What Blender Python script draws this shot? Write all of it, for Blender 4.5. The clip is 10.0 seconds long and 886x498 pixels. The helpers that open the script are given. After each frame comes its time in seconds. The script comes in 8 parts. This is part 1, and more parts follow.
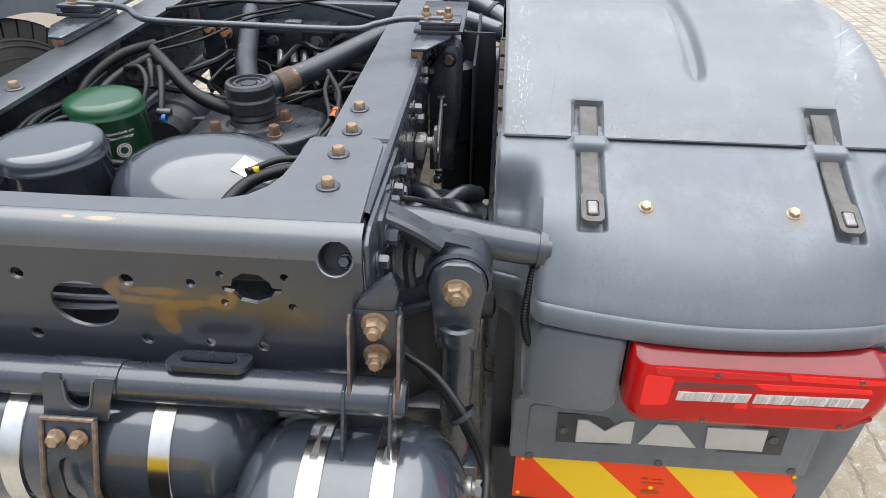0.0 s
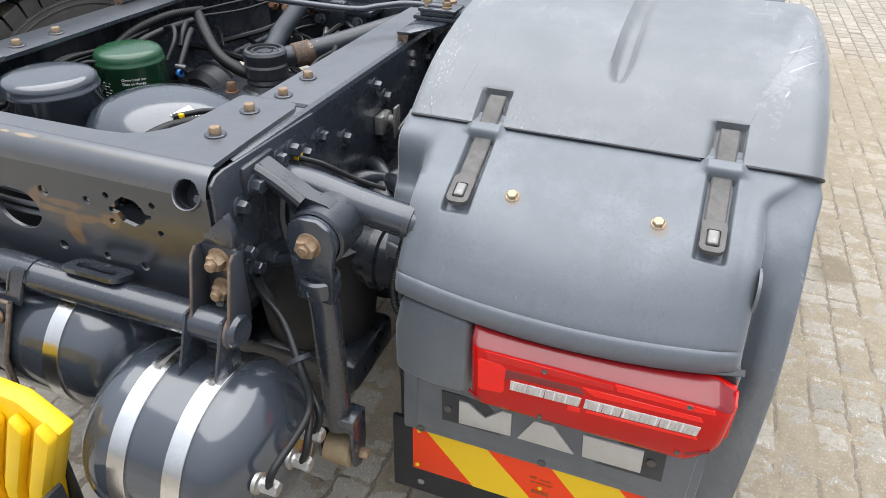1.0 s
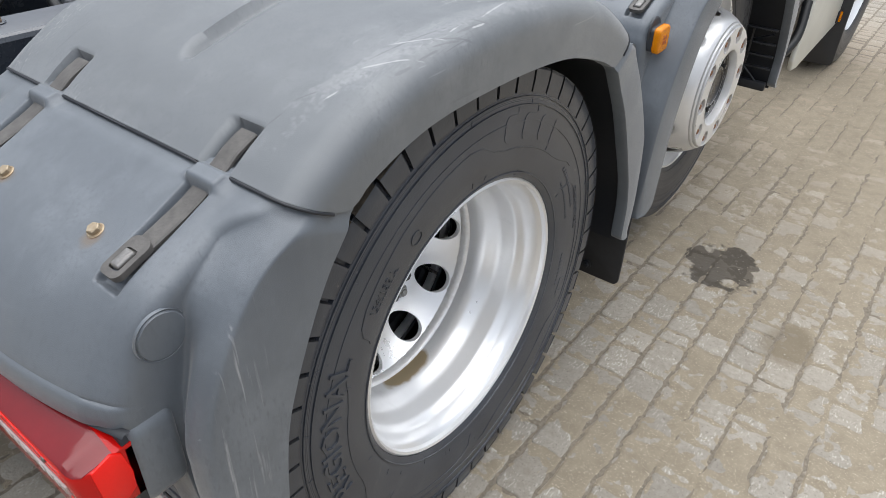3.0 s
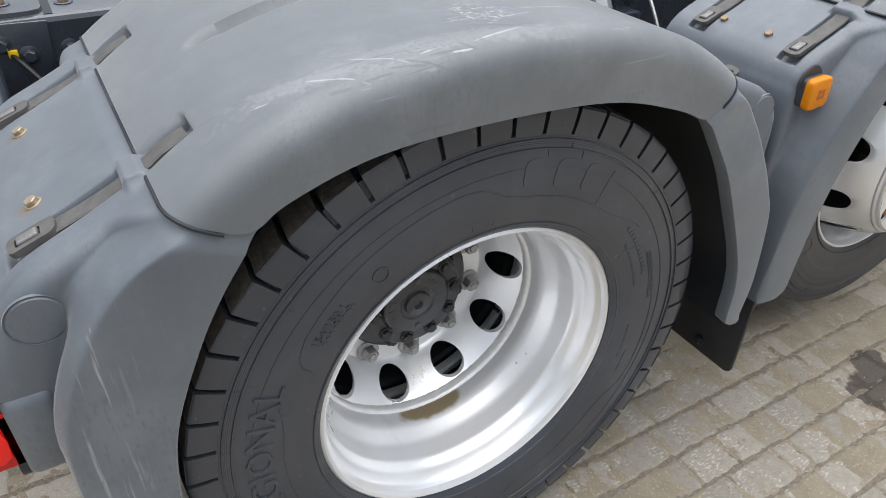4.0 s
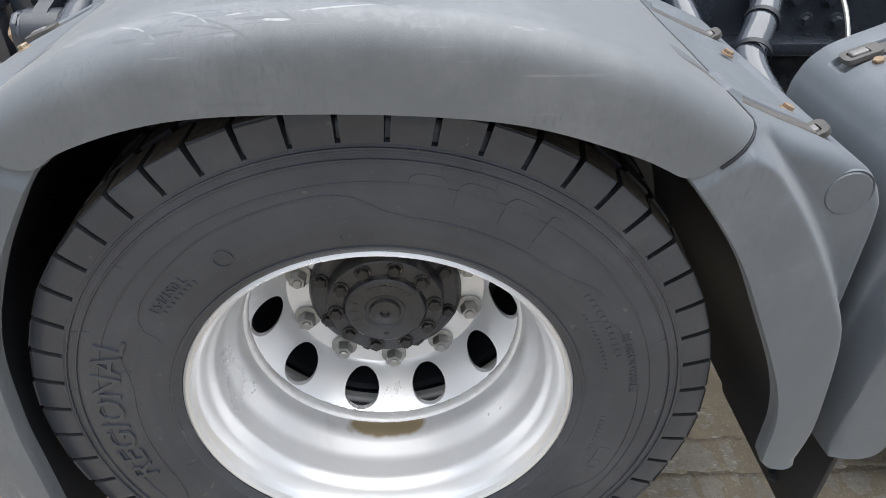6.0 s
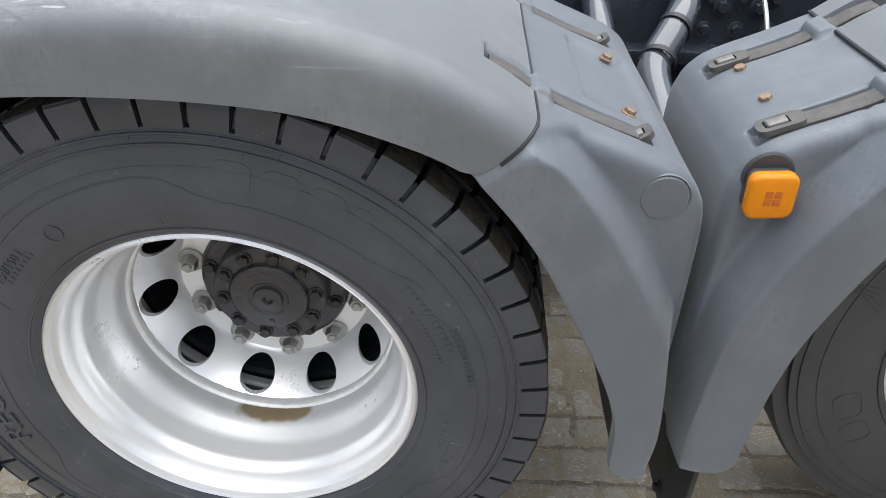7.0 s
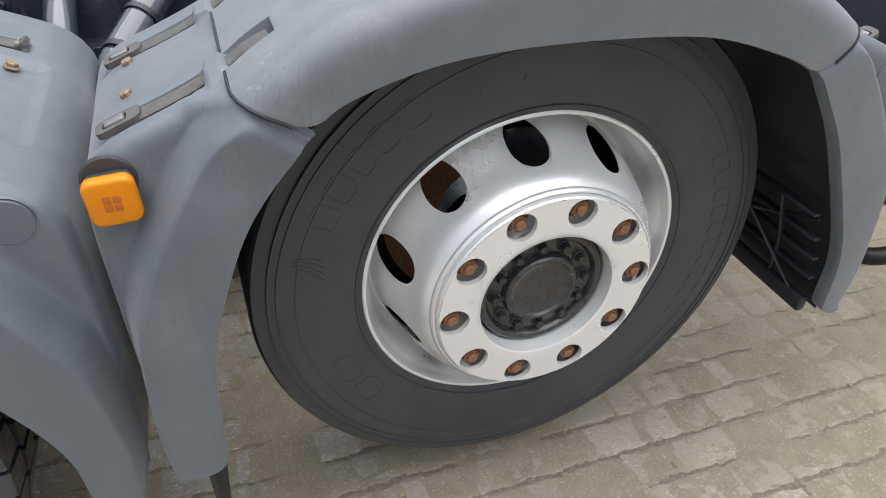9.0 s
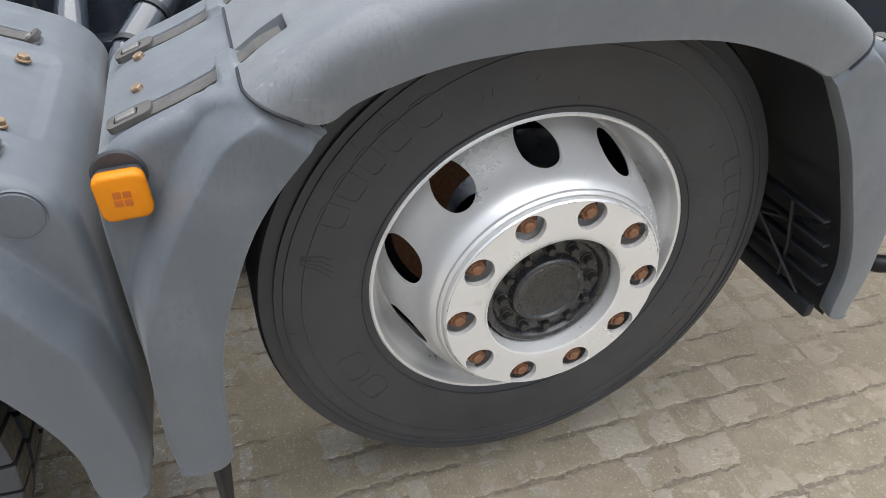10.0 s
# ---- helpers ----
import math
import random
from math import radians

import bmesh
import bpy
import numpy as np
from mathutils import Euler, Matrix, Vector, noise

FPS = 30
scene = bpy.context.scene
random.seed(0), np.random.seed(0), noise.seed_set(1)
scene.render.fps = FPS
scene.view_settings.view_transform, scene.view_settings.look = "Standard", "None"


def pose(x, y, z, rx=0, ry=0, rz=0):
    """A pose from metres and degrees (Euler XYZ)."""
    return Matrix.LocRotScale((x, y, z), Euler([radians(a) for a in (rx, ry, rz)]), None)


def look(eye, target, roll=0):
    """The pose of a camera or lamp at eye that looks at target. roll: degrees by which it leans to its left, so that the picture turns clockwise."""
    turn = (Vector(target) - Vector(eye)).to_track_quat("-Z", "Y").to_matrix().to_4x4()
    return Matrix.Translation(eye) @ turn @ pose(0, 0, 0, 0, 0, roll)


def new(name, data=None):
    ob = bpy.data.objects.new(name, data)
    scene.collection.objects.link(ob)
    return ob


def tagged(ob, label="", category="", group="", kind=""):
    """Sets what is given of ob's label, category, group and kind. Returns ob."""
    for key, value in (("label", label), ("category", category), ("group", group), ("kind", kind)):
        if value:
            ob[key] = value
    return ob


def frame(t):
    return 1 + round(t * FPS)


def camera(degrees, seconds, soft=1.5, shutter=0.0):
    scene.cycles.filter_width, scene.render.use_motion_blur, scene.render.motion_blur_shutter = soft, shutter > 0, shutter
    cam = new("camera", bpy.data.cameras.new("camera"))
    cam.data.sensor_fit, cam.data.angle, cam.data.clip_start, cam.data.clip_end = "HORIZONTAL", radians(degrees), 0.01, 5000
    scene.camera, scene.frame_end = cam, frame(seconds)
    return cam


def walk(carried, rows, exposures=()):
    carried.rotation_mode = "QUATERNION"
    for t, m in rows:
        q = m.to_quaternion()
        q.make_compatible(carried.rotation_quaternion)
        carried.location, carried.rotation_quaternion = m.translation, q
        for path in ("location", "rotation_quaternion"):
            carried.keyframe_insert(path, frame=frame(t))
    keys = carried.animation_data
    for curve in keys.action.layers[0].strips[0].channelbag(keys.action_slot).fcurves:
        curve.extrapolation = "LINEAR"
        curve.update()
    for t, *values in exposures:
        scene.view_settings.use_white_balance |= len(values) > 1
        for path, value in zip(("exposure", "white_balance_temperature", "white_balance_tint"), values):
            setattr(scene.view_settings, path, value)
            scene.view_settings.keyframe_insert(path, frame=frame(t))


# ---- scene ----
cam = camera(65.5, 10.0, 0.55)
PATH = [
    (0, (0.061, 0.42, 1.475), (-0.063, 2.094, 0.389), 0.6),
    (0.5, (0.307, 0.424, 1.476), (-0.081, 2.068, 0.405), 0.8),
    (1, (0.533, 0.441, 1.468), (-0.032, 2.021, 0.381), 1.3),
    (1.5, (0.783, 0.509, 1.423), (0.019, 1.992, 0.319), 1.7),
    (2, (1.013, 0.723, 1.422), (0.126, 2.117, 0.294), 1.5),
    (2.5, (1.163, 0.908, 1.417), (0.277, 2.295, 0.28), 1.6),
    (3, (1.29, 1.086, 1.416), (0.311, 2.404, 0.274), 1.9),
    (3.2, (1.302, 1.154, 1.394), (0.258, 2.419, 0.251), 2.3),
    (4.3, (1.488, 1.542, 1.404), (-0.012, 2.185, 0.25), 1.0),
    (4.5, (1.513, 1.587, 1.396), (-0.026, 2.121, 0.236), 1.1),
    (5, (1.483, 1.732, 1.363), (-0.086, 2.179, 0.206), 1.5),
    (5.5, (1.438, 1.88, 1.333), (-0.188, 2.015, 0.177), 0.7),
    (5.7, (1.429, 1.938, 1.339), (-0.193, 2.063, 0.175), 0.7),
    (6.8, (1.506, 2.253, 1.341), (-0.127, 2.187, 0.189), 0.9),
    (7, (1.475, 2.333, 1.339), (-0.161, 2.268, 0.189), 0.6),
    (7.5, (1.398, 2.521, 1.354), (-0.239, 2.592, 0.207), 0.4),
    (8, (1.401, 2.644, 1.344), (-0.226, 2.834, 0.197), 0.8),
    (8.5, (1.457, 2.772, 1.358), (-0.139, 3.088, 0.196), 0.6),
    (9, (1.49, 2.849, 1.351), (-0.018, 3.396, 0.156), 1.3),
    (9.5, (1.489, 2.867, 1.348), (-0.007, 3.423, 0.142), 1.5),
    (10, (1.484, 2.843, 1.351), (-0.024, 3.38, 0.153), 2.1),
]
EXPOSURES = [(0, 0.48), (0.5, 0.44), (1.0, 0.40), (1.5, 0.34), (2.0, 0.16), (2.5, 0.0), (3.2, -0.06), (4.3, 0.06), (5.5, 0.14), (7.0, 0.20), (8.0, 0.20), (10.0, 0.14)]
walk(cam, [(t, look(eye, target, roll)) for t, eye, target, roll in PATH], EXPOSURES)

# ---- world and light ----
world = bpy.data.worlds.new("overcast_sky")
scene.world = world
world.use_nodes = True
wn, wl = world.node_tree.nodes, world.node_tree.links
sky = wn.new("ShaderNodeTexSky")
sky.sky_type, sky.sun_disc = "NISHITA", False
sky.sun_elevation, sky.sun_rotation = radians(84), radians(-11)
sky.air_density, sky.dust_density, sky.ozone_density = 1.0, 4.0, 1.0
pale = wn.new("ShaderNodeHueSaturation")
pale.inputs["Saturation"].default_value = 0.50
wl.new(sky.outputs[0], pale.inputs["Color"])
veil = wn.new("ShaderNodeMix")
veil.data_type = "RGBA"
veil.inputs["Factor"].default_value = 0.86
# overcast: the zenith three times as bright as the horizon
up = wn.new("ShaderNodeSeparateXYZ")
wl.new(wn.new("ShaderNodeTexCoord").outputs["Generated"], up.inputs[0])
cie = wn.new("ShaderNodeMapRange")
cie.inputs["To Min"].default_value, cie.inputs["To Max"].default_value = 0.26, 1.32
wl.new(up.outputs["Z"], cie.inputs["Value"])
cloud = wn.new("ShaderNodeMix")
cloud.data_type = "RGBA"
cloud.inputs["A"].default_value, cloud.inputs["B"].default_value = (0, 0, 0, 1), (7.9, 8.55, 9.7, 1)
cloud.clamp_factor = False
wl.new(cie.outputs[0], cloud.inputs["Factor"])
wl.new(cloud.outputs["Result"], veil.inputs["B"])
wl.new(pale.outputs[0], veil.inputs["A"])
wl.new(veil.outputs["Result"], wn["Background"].inputs["Color"])
wn["Background"].inputs["Strength"].default_value = 0.128
sun = new("sun", bpy.data.lights.new("sun", "SUN"))
sun.data.energy, sun.data.angle, sun.data.color = 3.2, radians(88), (1.0, 0.98, 0.955)
sun.matrix_world = look((0.5, 2.5, 5.0), (0.6, 2.0, 0.0))


# ---- materials ----
def mat(name, color, rough=0.5, metal=0.0, color2=None, scale=30.0, mix=0.5, bump=0.0, bscale=200.0,
        coat=0.0, coat_ior=1.5, spec=0.5, rvar=0.0, stain=None, stain_scale=6.0, stain_at=0.62, stain_w=0.08):
    """Two scales of mottling, an optional stain with a shape of its own, and fine relief."""
    m = bpy.data.materials.new(name)
    m.use_nodes = True
    n, l = m.node_tree.nodes, m.node_tree.links
    b = n["Principled BSDF"]
    b.inputs["Roughness"].default_value = rough
    b.inputs["Metallic"].default_value = metal
    b.inputs["Coat Weight"].default_value = coat
    b.inputs["Coat IOR"].default_value = coat_ior
    b.inputs["Coat Roughness"].default_value = max(0.09, 0.5 * rough)
    b.inputs["Specular IOR Level"].default_value = spec
    tc = n.new("ShaderNodeTexCoord")
    out = None
    big = n.new("ShaderNodeTexNoise")
    big.inputs["Scale"].default_value, big.inputs["Detail"].default_value = scale, 6.0
    big.inputs["Roughness"].default_value = 0.65
    l.new(tc.outputs["Object"], big.inputs["Vector"])
    ramp = n.new("ShaderNodeMapRange")
    ramp.inputs["From Min"].default_value, ramp.inputs["From Max"].default_value = 0.3, 0.7
    l.new(big.outputs["Fac"], ramp.inputs["Value"])
    mx = n.new("ShaderNodeMix")
    mx.data_type = "RGBA"
    c2 = color2 or tuple(c * 0.75 for c in color)
    mx.inputs["A"].default_value, mx.inputs["B"].default_value = (*color, 1), (*c2, 1)
    sc = n.new("ShaderNodeMath")
    sc.operation, sc.inputs[1].default_value = "MULTIPLY", mix
    l.new(ramp.outputs[0], sc.inputs[0])
    l.new(sc.outputs[0], mx.inputs["Factor"])
    out = mx.outputs["Result"]
    if stain:
        sn = n.new("ShaderNodeTexNoise")
        sn.inputs["Scale"].default_value, sn.inputs["Detail"].default_value = stain_scale, 8.0
        sn.inputs["Roughness"].default_value = 0.7
        l.new(tc.outputs["Object"], sn.inputs["Vector"])
        sr = n.new("ShaderNodeMapRange")
        sr.inputs["From Min"].default_value, sr.inputs["From Max"].default_value = stain_at, stain_at + stain_w
        l.new(sn.outputs["Fac"], sr.inputs["Value"])
        sm = n.new("ShaderNodeMix")
        sm.data_type = "RGBA"
        l.new(out, sm.inputs["A"])
        sm.inputs["B"].default_value = (*stain, 1)
        l.new(sr.outputs[0], sm.inputs["Factor"])
        out = sm.outputs["Result"]
    l.new(out, b.inputs["Base Color"])
    if rvar:
        rr = n.new("ShaderNodeMapRange")
        rr.inputs["To Min"].default_value, rr.inputs["To Max"].default_value = rough - rvar, rough + rvar
        l.new(ramp.outputs[0], rr.inputs["Value"])
        l.new(rr.outputs[0], b.inputs["Roughness"])
    if bump:
        fine = n.new("ShaderNodeTexNoise")
        fine.inputs["Scale"].default_value, fine.inputs["Detail"].default_value = bscale, 3.0
        l.new(tc.outputs["Object"], fine.inputs["Vector"])
        bp = n.new("ShaderNodeBump")
        bp.inputs["Strength"].default_value, bp.inputs["Distance"].default_value = bump, 0.002
        l.new(fine.outputs["Fac"], bp.inputs["Height"])
        l.new(bp.outputs[0], b.inputs["Normal"])
    return m


def scratched(m, light, scale=(70.0, 9.0, 70.0), at=0.70, area=5.0, area_at=0.55, turn=0.35, soft=0.06, spot=None):
    """Pale scuffs drawn out along y, gathered in worn patches."""
    n, l = m.node_tree.nodes, m.node_tree.links
    b = n["Principled BSDF"]
    old = b.inputs["Base Color"].links[0].from_socket
    tc = n.new("ShaderNodeTexCoord")
    mp = n.new("ShaderNodeMapping")
    mp.inputs["Scale"].default_value = scale
    mp.inputs["Rotation"].default_value = (0, 0, turn)
    l.new(tc.outputs["Object"], mp.inputs["Vector"])
    a = n.new("ShaderNodeTexNoise")
    a.inputs["Scale"].default_value, a.inputs["Detail"].default_value = 1.0, 4.0
    l.new(mp.outputs[0], a.inputs["Vector"])
    ar = n.new("ShaderNodeMapRange")
    ar.inputs["From Min"].default_value, ar.inputs["From Max"].default_value = at, at + soft
    l.new(a.outputs["Fac"], ar.inputs["Value"])
    p = n.new("ShaderNodeTexNoise")
    p.inputs["Scale"].default_value, p.inputs["Detail"].default_value = area, 3.0
    l.new(tc.outputs["Object"], p.inputs["Vector"])
    pr = n.new("ShaderNodeMapRange")
    pr.inputs["From Min"].default_value, pr.inputs["From Max"].default_value = area_at, area_at + 0.12
    if spot:
        # only round one place: x, y and the two half widths
        sp = n.new("ShaderNodeMapping")
        sp.inputs["Location"].default_value = (-spot[0] / spot[2], -spot[1] / spot[3], 0)
        sp.inputs["Scale"].default_value = (1 / spot[2], 1 / spot[3], 0)
        l.new(tc.outputs["Object"], sp.inputs["Vector"])
        ln = n.new("ShaderNodeVectorMath")
        ln.operation = "LENGTH"
        l.new(sp.outputs[0], ln.inputs[0])
        pr.inputs["From Min"].default_value, pr.inputs["From Max"].default_value = 1.0, 0.4
        l.new(ln.outputs["Value"], pr.inputs["Value"])
    else:
        l.new(p.outputs["Fac"], pr.inputs["Value"])
    mu = n.new("ShaderNodeMath")
    mu.operation = "MULTIPLY"
    l.new(ar.outputs[0], mu.inputs[0])
    l.new(pr.outputs[0], mu.inputs[1])
    mx = n.new("ShaderNodeMix")
    mx.data_type = "RGBA"
    l.new(old, mx.inputs["A"])
    mx.inputs["B"].default_value = (*light, 1)
    l.new(mu.outputs[0], mx.inputs["Factor"])
    l.new(mx.outputs["Result"], b.inputs["Base Color"])
    return m


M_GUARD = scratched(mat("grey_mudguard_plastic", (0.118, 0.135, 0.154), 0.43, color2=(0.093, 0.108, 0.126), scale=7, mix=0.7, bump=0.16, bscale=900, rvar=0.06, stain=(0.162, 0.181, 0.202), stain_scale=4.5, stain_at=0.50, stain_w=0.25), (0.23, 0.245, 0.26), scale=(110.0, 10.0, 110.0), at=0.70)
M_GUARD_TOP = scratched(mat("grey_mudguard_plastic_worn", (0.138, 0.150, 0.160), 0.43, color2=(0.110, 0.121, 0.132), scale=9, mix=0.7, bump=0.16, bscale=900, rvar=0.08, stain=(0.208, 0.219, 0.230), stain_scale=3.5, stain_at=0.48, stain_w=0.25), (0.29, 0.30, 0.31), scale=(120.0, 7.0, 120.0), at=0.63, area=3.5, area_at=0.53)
scratched(M_GUARD, (0.088, 0.102, 0.120), scale=(30.0, 22.0, 2.6), at=0.42, area=3.0, area_at=0.46, turn=0.0, soft=0.40)
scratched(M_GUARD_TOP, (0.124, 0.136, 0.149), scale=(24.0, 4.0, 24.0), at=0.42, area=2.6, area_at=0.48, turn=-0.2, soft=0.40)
scratched(M_GUARD, (0.27, 0.28, 0.29), scale=(160.0, 14.0, 160.0), at=0.74, area=9.0, area_at=0.52, turn=-0.5)
scratched(M_GUARD_TOP, (0.30, 0.305, 0.31), scale=(260.0, 12.0, 200.0), at=0.72, area=6.0, area_at=0.54, turn=0.15)
for sx, sy, rx, ry, tint, at, turn in ((0.715, 1.80, 0.055, 0.22, (0.29, 0.30, 0.305), 0.65, 0.25), (0.735, 1.74, 0.035, 0.13, (0.36, 0.36, 0.355), 0.64, 0.5), (0.70, 1.93, 0.05, 0.20, (0.085, 0.095, 0.11), 0.66, -0.15), (0.62, 2.02, 0.06, 0.16, (0.36, 0.37, 0.38), 0.68, 0.05), (0.60, 2.20, 0.08, 0.10, (0.44, 0.44, 0.43), 0.66, 0.7)):
    scratched(M_GUARD_TOP, tint, scale=(430.0, 9.0, 90.0), at=at + 0.02, turn=turn, soft=0.10, spot=(sx, sy, rx, ry))
for sx, sy, rx, ry, tint, at, turn in ((0.757, 1.43, 0.012, 0.10, (0.135, 0.147, 0.164), 0.57, 0.0), (0.757, 1.40, 0.012, 0.06, (0.36, 0.37, 0.38), 0.60, 0.0)):
    scratched(M_GUARD, tint, scale=(60.0, 160.0, 7.0), at=at, soft=0.14, turn=turn, spot=(sx, sy, rx, ry))
for sx, sy, rx, ry, tint, at, turn, sc in ((0.705, 1.84, 0.07, 0.26, (0.070, 0.078, 0.090), 0.665, 0.22, 900.0), (0.69, 1.92, 0.07, 0.24, (0.62, 0.62, 0.60), 0.69, 0.30, 1100.0), (0.72, 1.72, 0.05, 0.16, (0.085, 0.094, 0.105), 0.67, 0.75, 900.0)):
    scratched(M_GUARD_TOP, tint, scale=(sc, 6.0, 60.0), at=at, turn=turn, soft=0.02, spot=(sx, sy, rx, ry))
scratched(M_GUARD, (0.118, 0.130, 0.146), scale=(60.0, 70.0, 3.0), at=0.66, area=4.0, area_at=0.54, turn=0.0, soft=0.12)


def gouge(m, marks, tint, amount):
    """Single scratches on a top face: place x, y, half length, half width, turn from y towards x."""
    n, l = m.node_tree.nodes, m.node_tree.links
    b = n["Principled BSDF"]
    col = b.inputs["Base Color"].links[0].from_socket
    tc = n.new("ShaderNodeTexCoord")
    ns = n.new("ShaderNodeTexNoise")
    ns.inputs["Scale"].default_value, ns.inputs["Detail"].default_value = 90.0, 4.0
    l.new(tc.outputs["Object"], ns.inputs["Vector"])
    for x, y, half, wide, turn in marks:
        mp = n.new("ShaderNodeMapping")
        mp.vector_type = "TEXTURE"
        mp.inputs["Location"].default_value = (x, y, 0)
        mp.inputs["Rotation"].default_value = (0, 0, -radians(turn))
        mp.inputs["Scale"].default_value = (wide, half, 1000.0)
        l.new(tc.outputs["Object"], mp.inputs["Vector"])
        ln = n.new("ShaderNodeVectorMath")
        ln.operation = "LENGTH"
        l.new(mp.outputs[0], ln.inputs[0])
        ad = n.new("ShaderNodeMath")
        ad.operation, ad.inputs[1].default_value = "MULTIPLY_ADD", 1.8
        l.new(ns.outputs["Fac"], ad.inputs[0])
        l.new(ln.outputs["Value"], ad.inputs[2])
        mr = n.new("ShaderNodeMapRange")
        mr.inputs["From Min"].default_value, mr.inputs["From Max"].default_value = 1.95, 1.55
        mr.inputs["To Min"].default_value, mr.inputs["To Max"].default_value = 0, amount
        l.new(ad.outputs[0], mr.inputs["Value"])
        mx = n.new("ShaderNodeMix")
        mx.data_type = "RGBA"
        l.new(col, mx.inputs["A"])
        mx.inputs["B"].default_value = (*tint, 1)
        l.new(mr.outputs[0], mx.inputs["Factor"])
        col = mx.outputs["Result"]
    l.new(col, b.inputs["Base Color"])


for sx, sy, rx, ry, tint, at in ((0.105, 1.66, 0.034, 0.21, (0.36, 0.365, 0.365), 0.55), (0.095, 1.75, 0.022, 0.16, (0.10, 0.105, 0.11), 0.60), (0.650, 1.965, 0.055, 0.060, (0.62, 0.62, 0.61), 0.53), (0.270, 1.81, 0.028, 0.022, (0.55, 0.55, 0.54), 0.54)):
    scratched(M_GUARD_TOP, tint, scale=(330.0, 90.0, 200.0), at=at + 0.04, turn=0.5, soft=0.10, spot=(sx, sy, rx, ry))
gouge(M_GUARD_TOP, [(0.712, 1.84, 0.24, 0.020, 8), (0.690, 1.70, 0.10, 0.016, 26)], (0.300, 0.308, 0.316), 0.30)
gouge(M_GUARD_TOP, [(0.165, 1.60, 0.050, 0.0014, 8), (0.178, 1.70, 0.034, 0.0014, -14), (0.120, 1.52, 0.030, 0.0020, -30), (0.110, 1.50, 0.012, 0.0030, 40), (0.643, 1.588, 0.030, 0.0016, 20), (0.658, 1.636, 0.020, 0.0016, 40), (0.706, 1.785, 0.065, 0.0016, 18), (0.745, 1.814, 0.028, 0.0016, 14), (0.745, 1.830, 0.030, 0.0016, 26), (0.740, 1.895, 0.016, 0.0016, 40), (0.708, 1.965, 0.050, 0.0030, 30), (0.740, 1.726, 0.018, 0.0030, 10), (0.744, 1.775, 0.022, 0.0016, 6), (0.742, 1.87, 0.030, 0.0020, 4)], (0.095, 0.102, 0.114), 0.75)
gouge(M_GUARD_TOP, [(0.712, 1.727, 0.040, 0.0016, 46), (0.710, 1.785, 0.040, 0.0016, 46), (0.690, 1.648, 0.010, 0.0016, 20), (0.733, 1.845, 0.014, 0.0016, -4), (0.745, 1.885, 0.016, 0.0016, 4), (0.678, 2.001, 0.032, 0.0016, -6), (0.730, 1.945, 0.045, 0.0016, -8), (0.658, 2.08, 0.05, 0.0016, 6)], (0.43, 0.435, 0.44), 0.70)
# fine dust on the plastic
for m, dull in ((M_GUARD, (0.092, 0.106, 0.124)), (M_GUARD_TOP, (0.108, 0.119, 0.130))):
    scratched(m, dull, scale=(200.0, 200.0, 60.0), at=0.52, area=5.0, area_at=0.42, soft=0.25)
for m in (M_GUARD, M_GUARD_TOP):
    b = m.node_tree.nodes["Principled BSDF"]
    b.inputs["Specular IOR Level"].default_value = 0.75
    b.inputs["Sheen Weight"].default_value, b.inputs["Sheen Roughness"].default_value = 0.26 if m == M_GUARD else 0.32, 0.42
    b.inputs["Sheen Tint"].default_value = (1.0, 0.99, 0.97, 1)
GUARD_BOLTS = (0.309, 0.536)

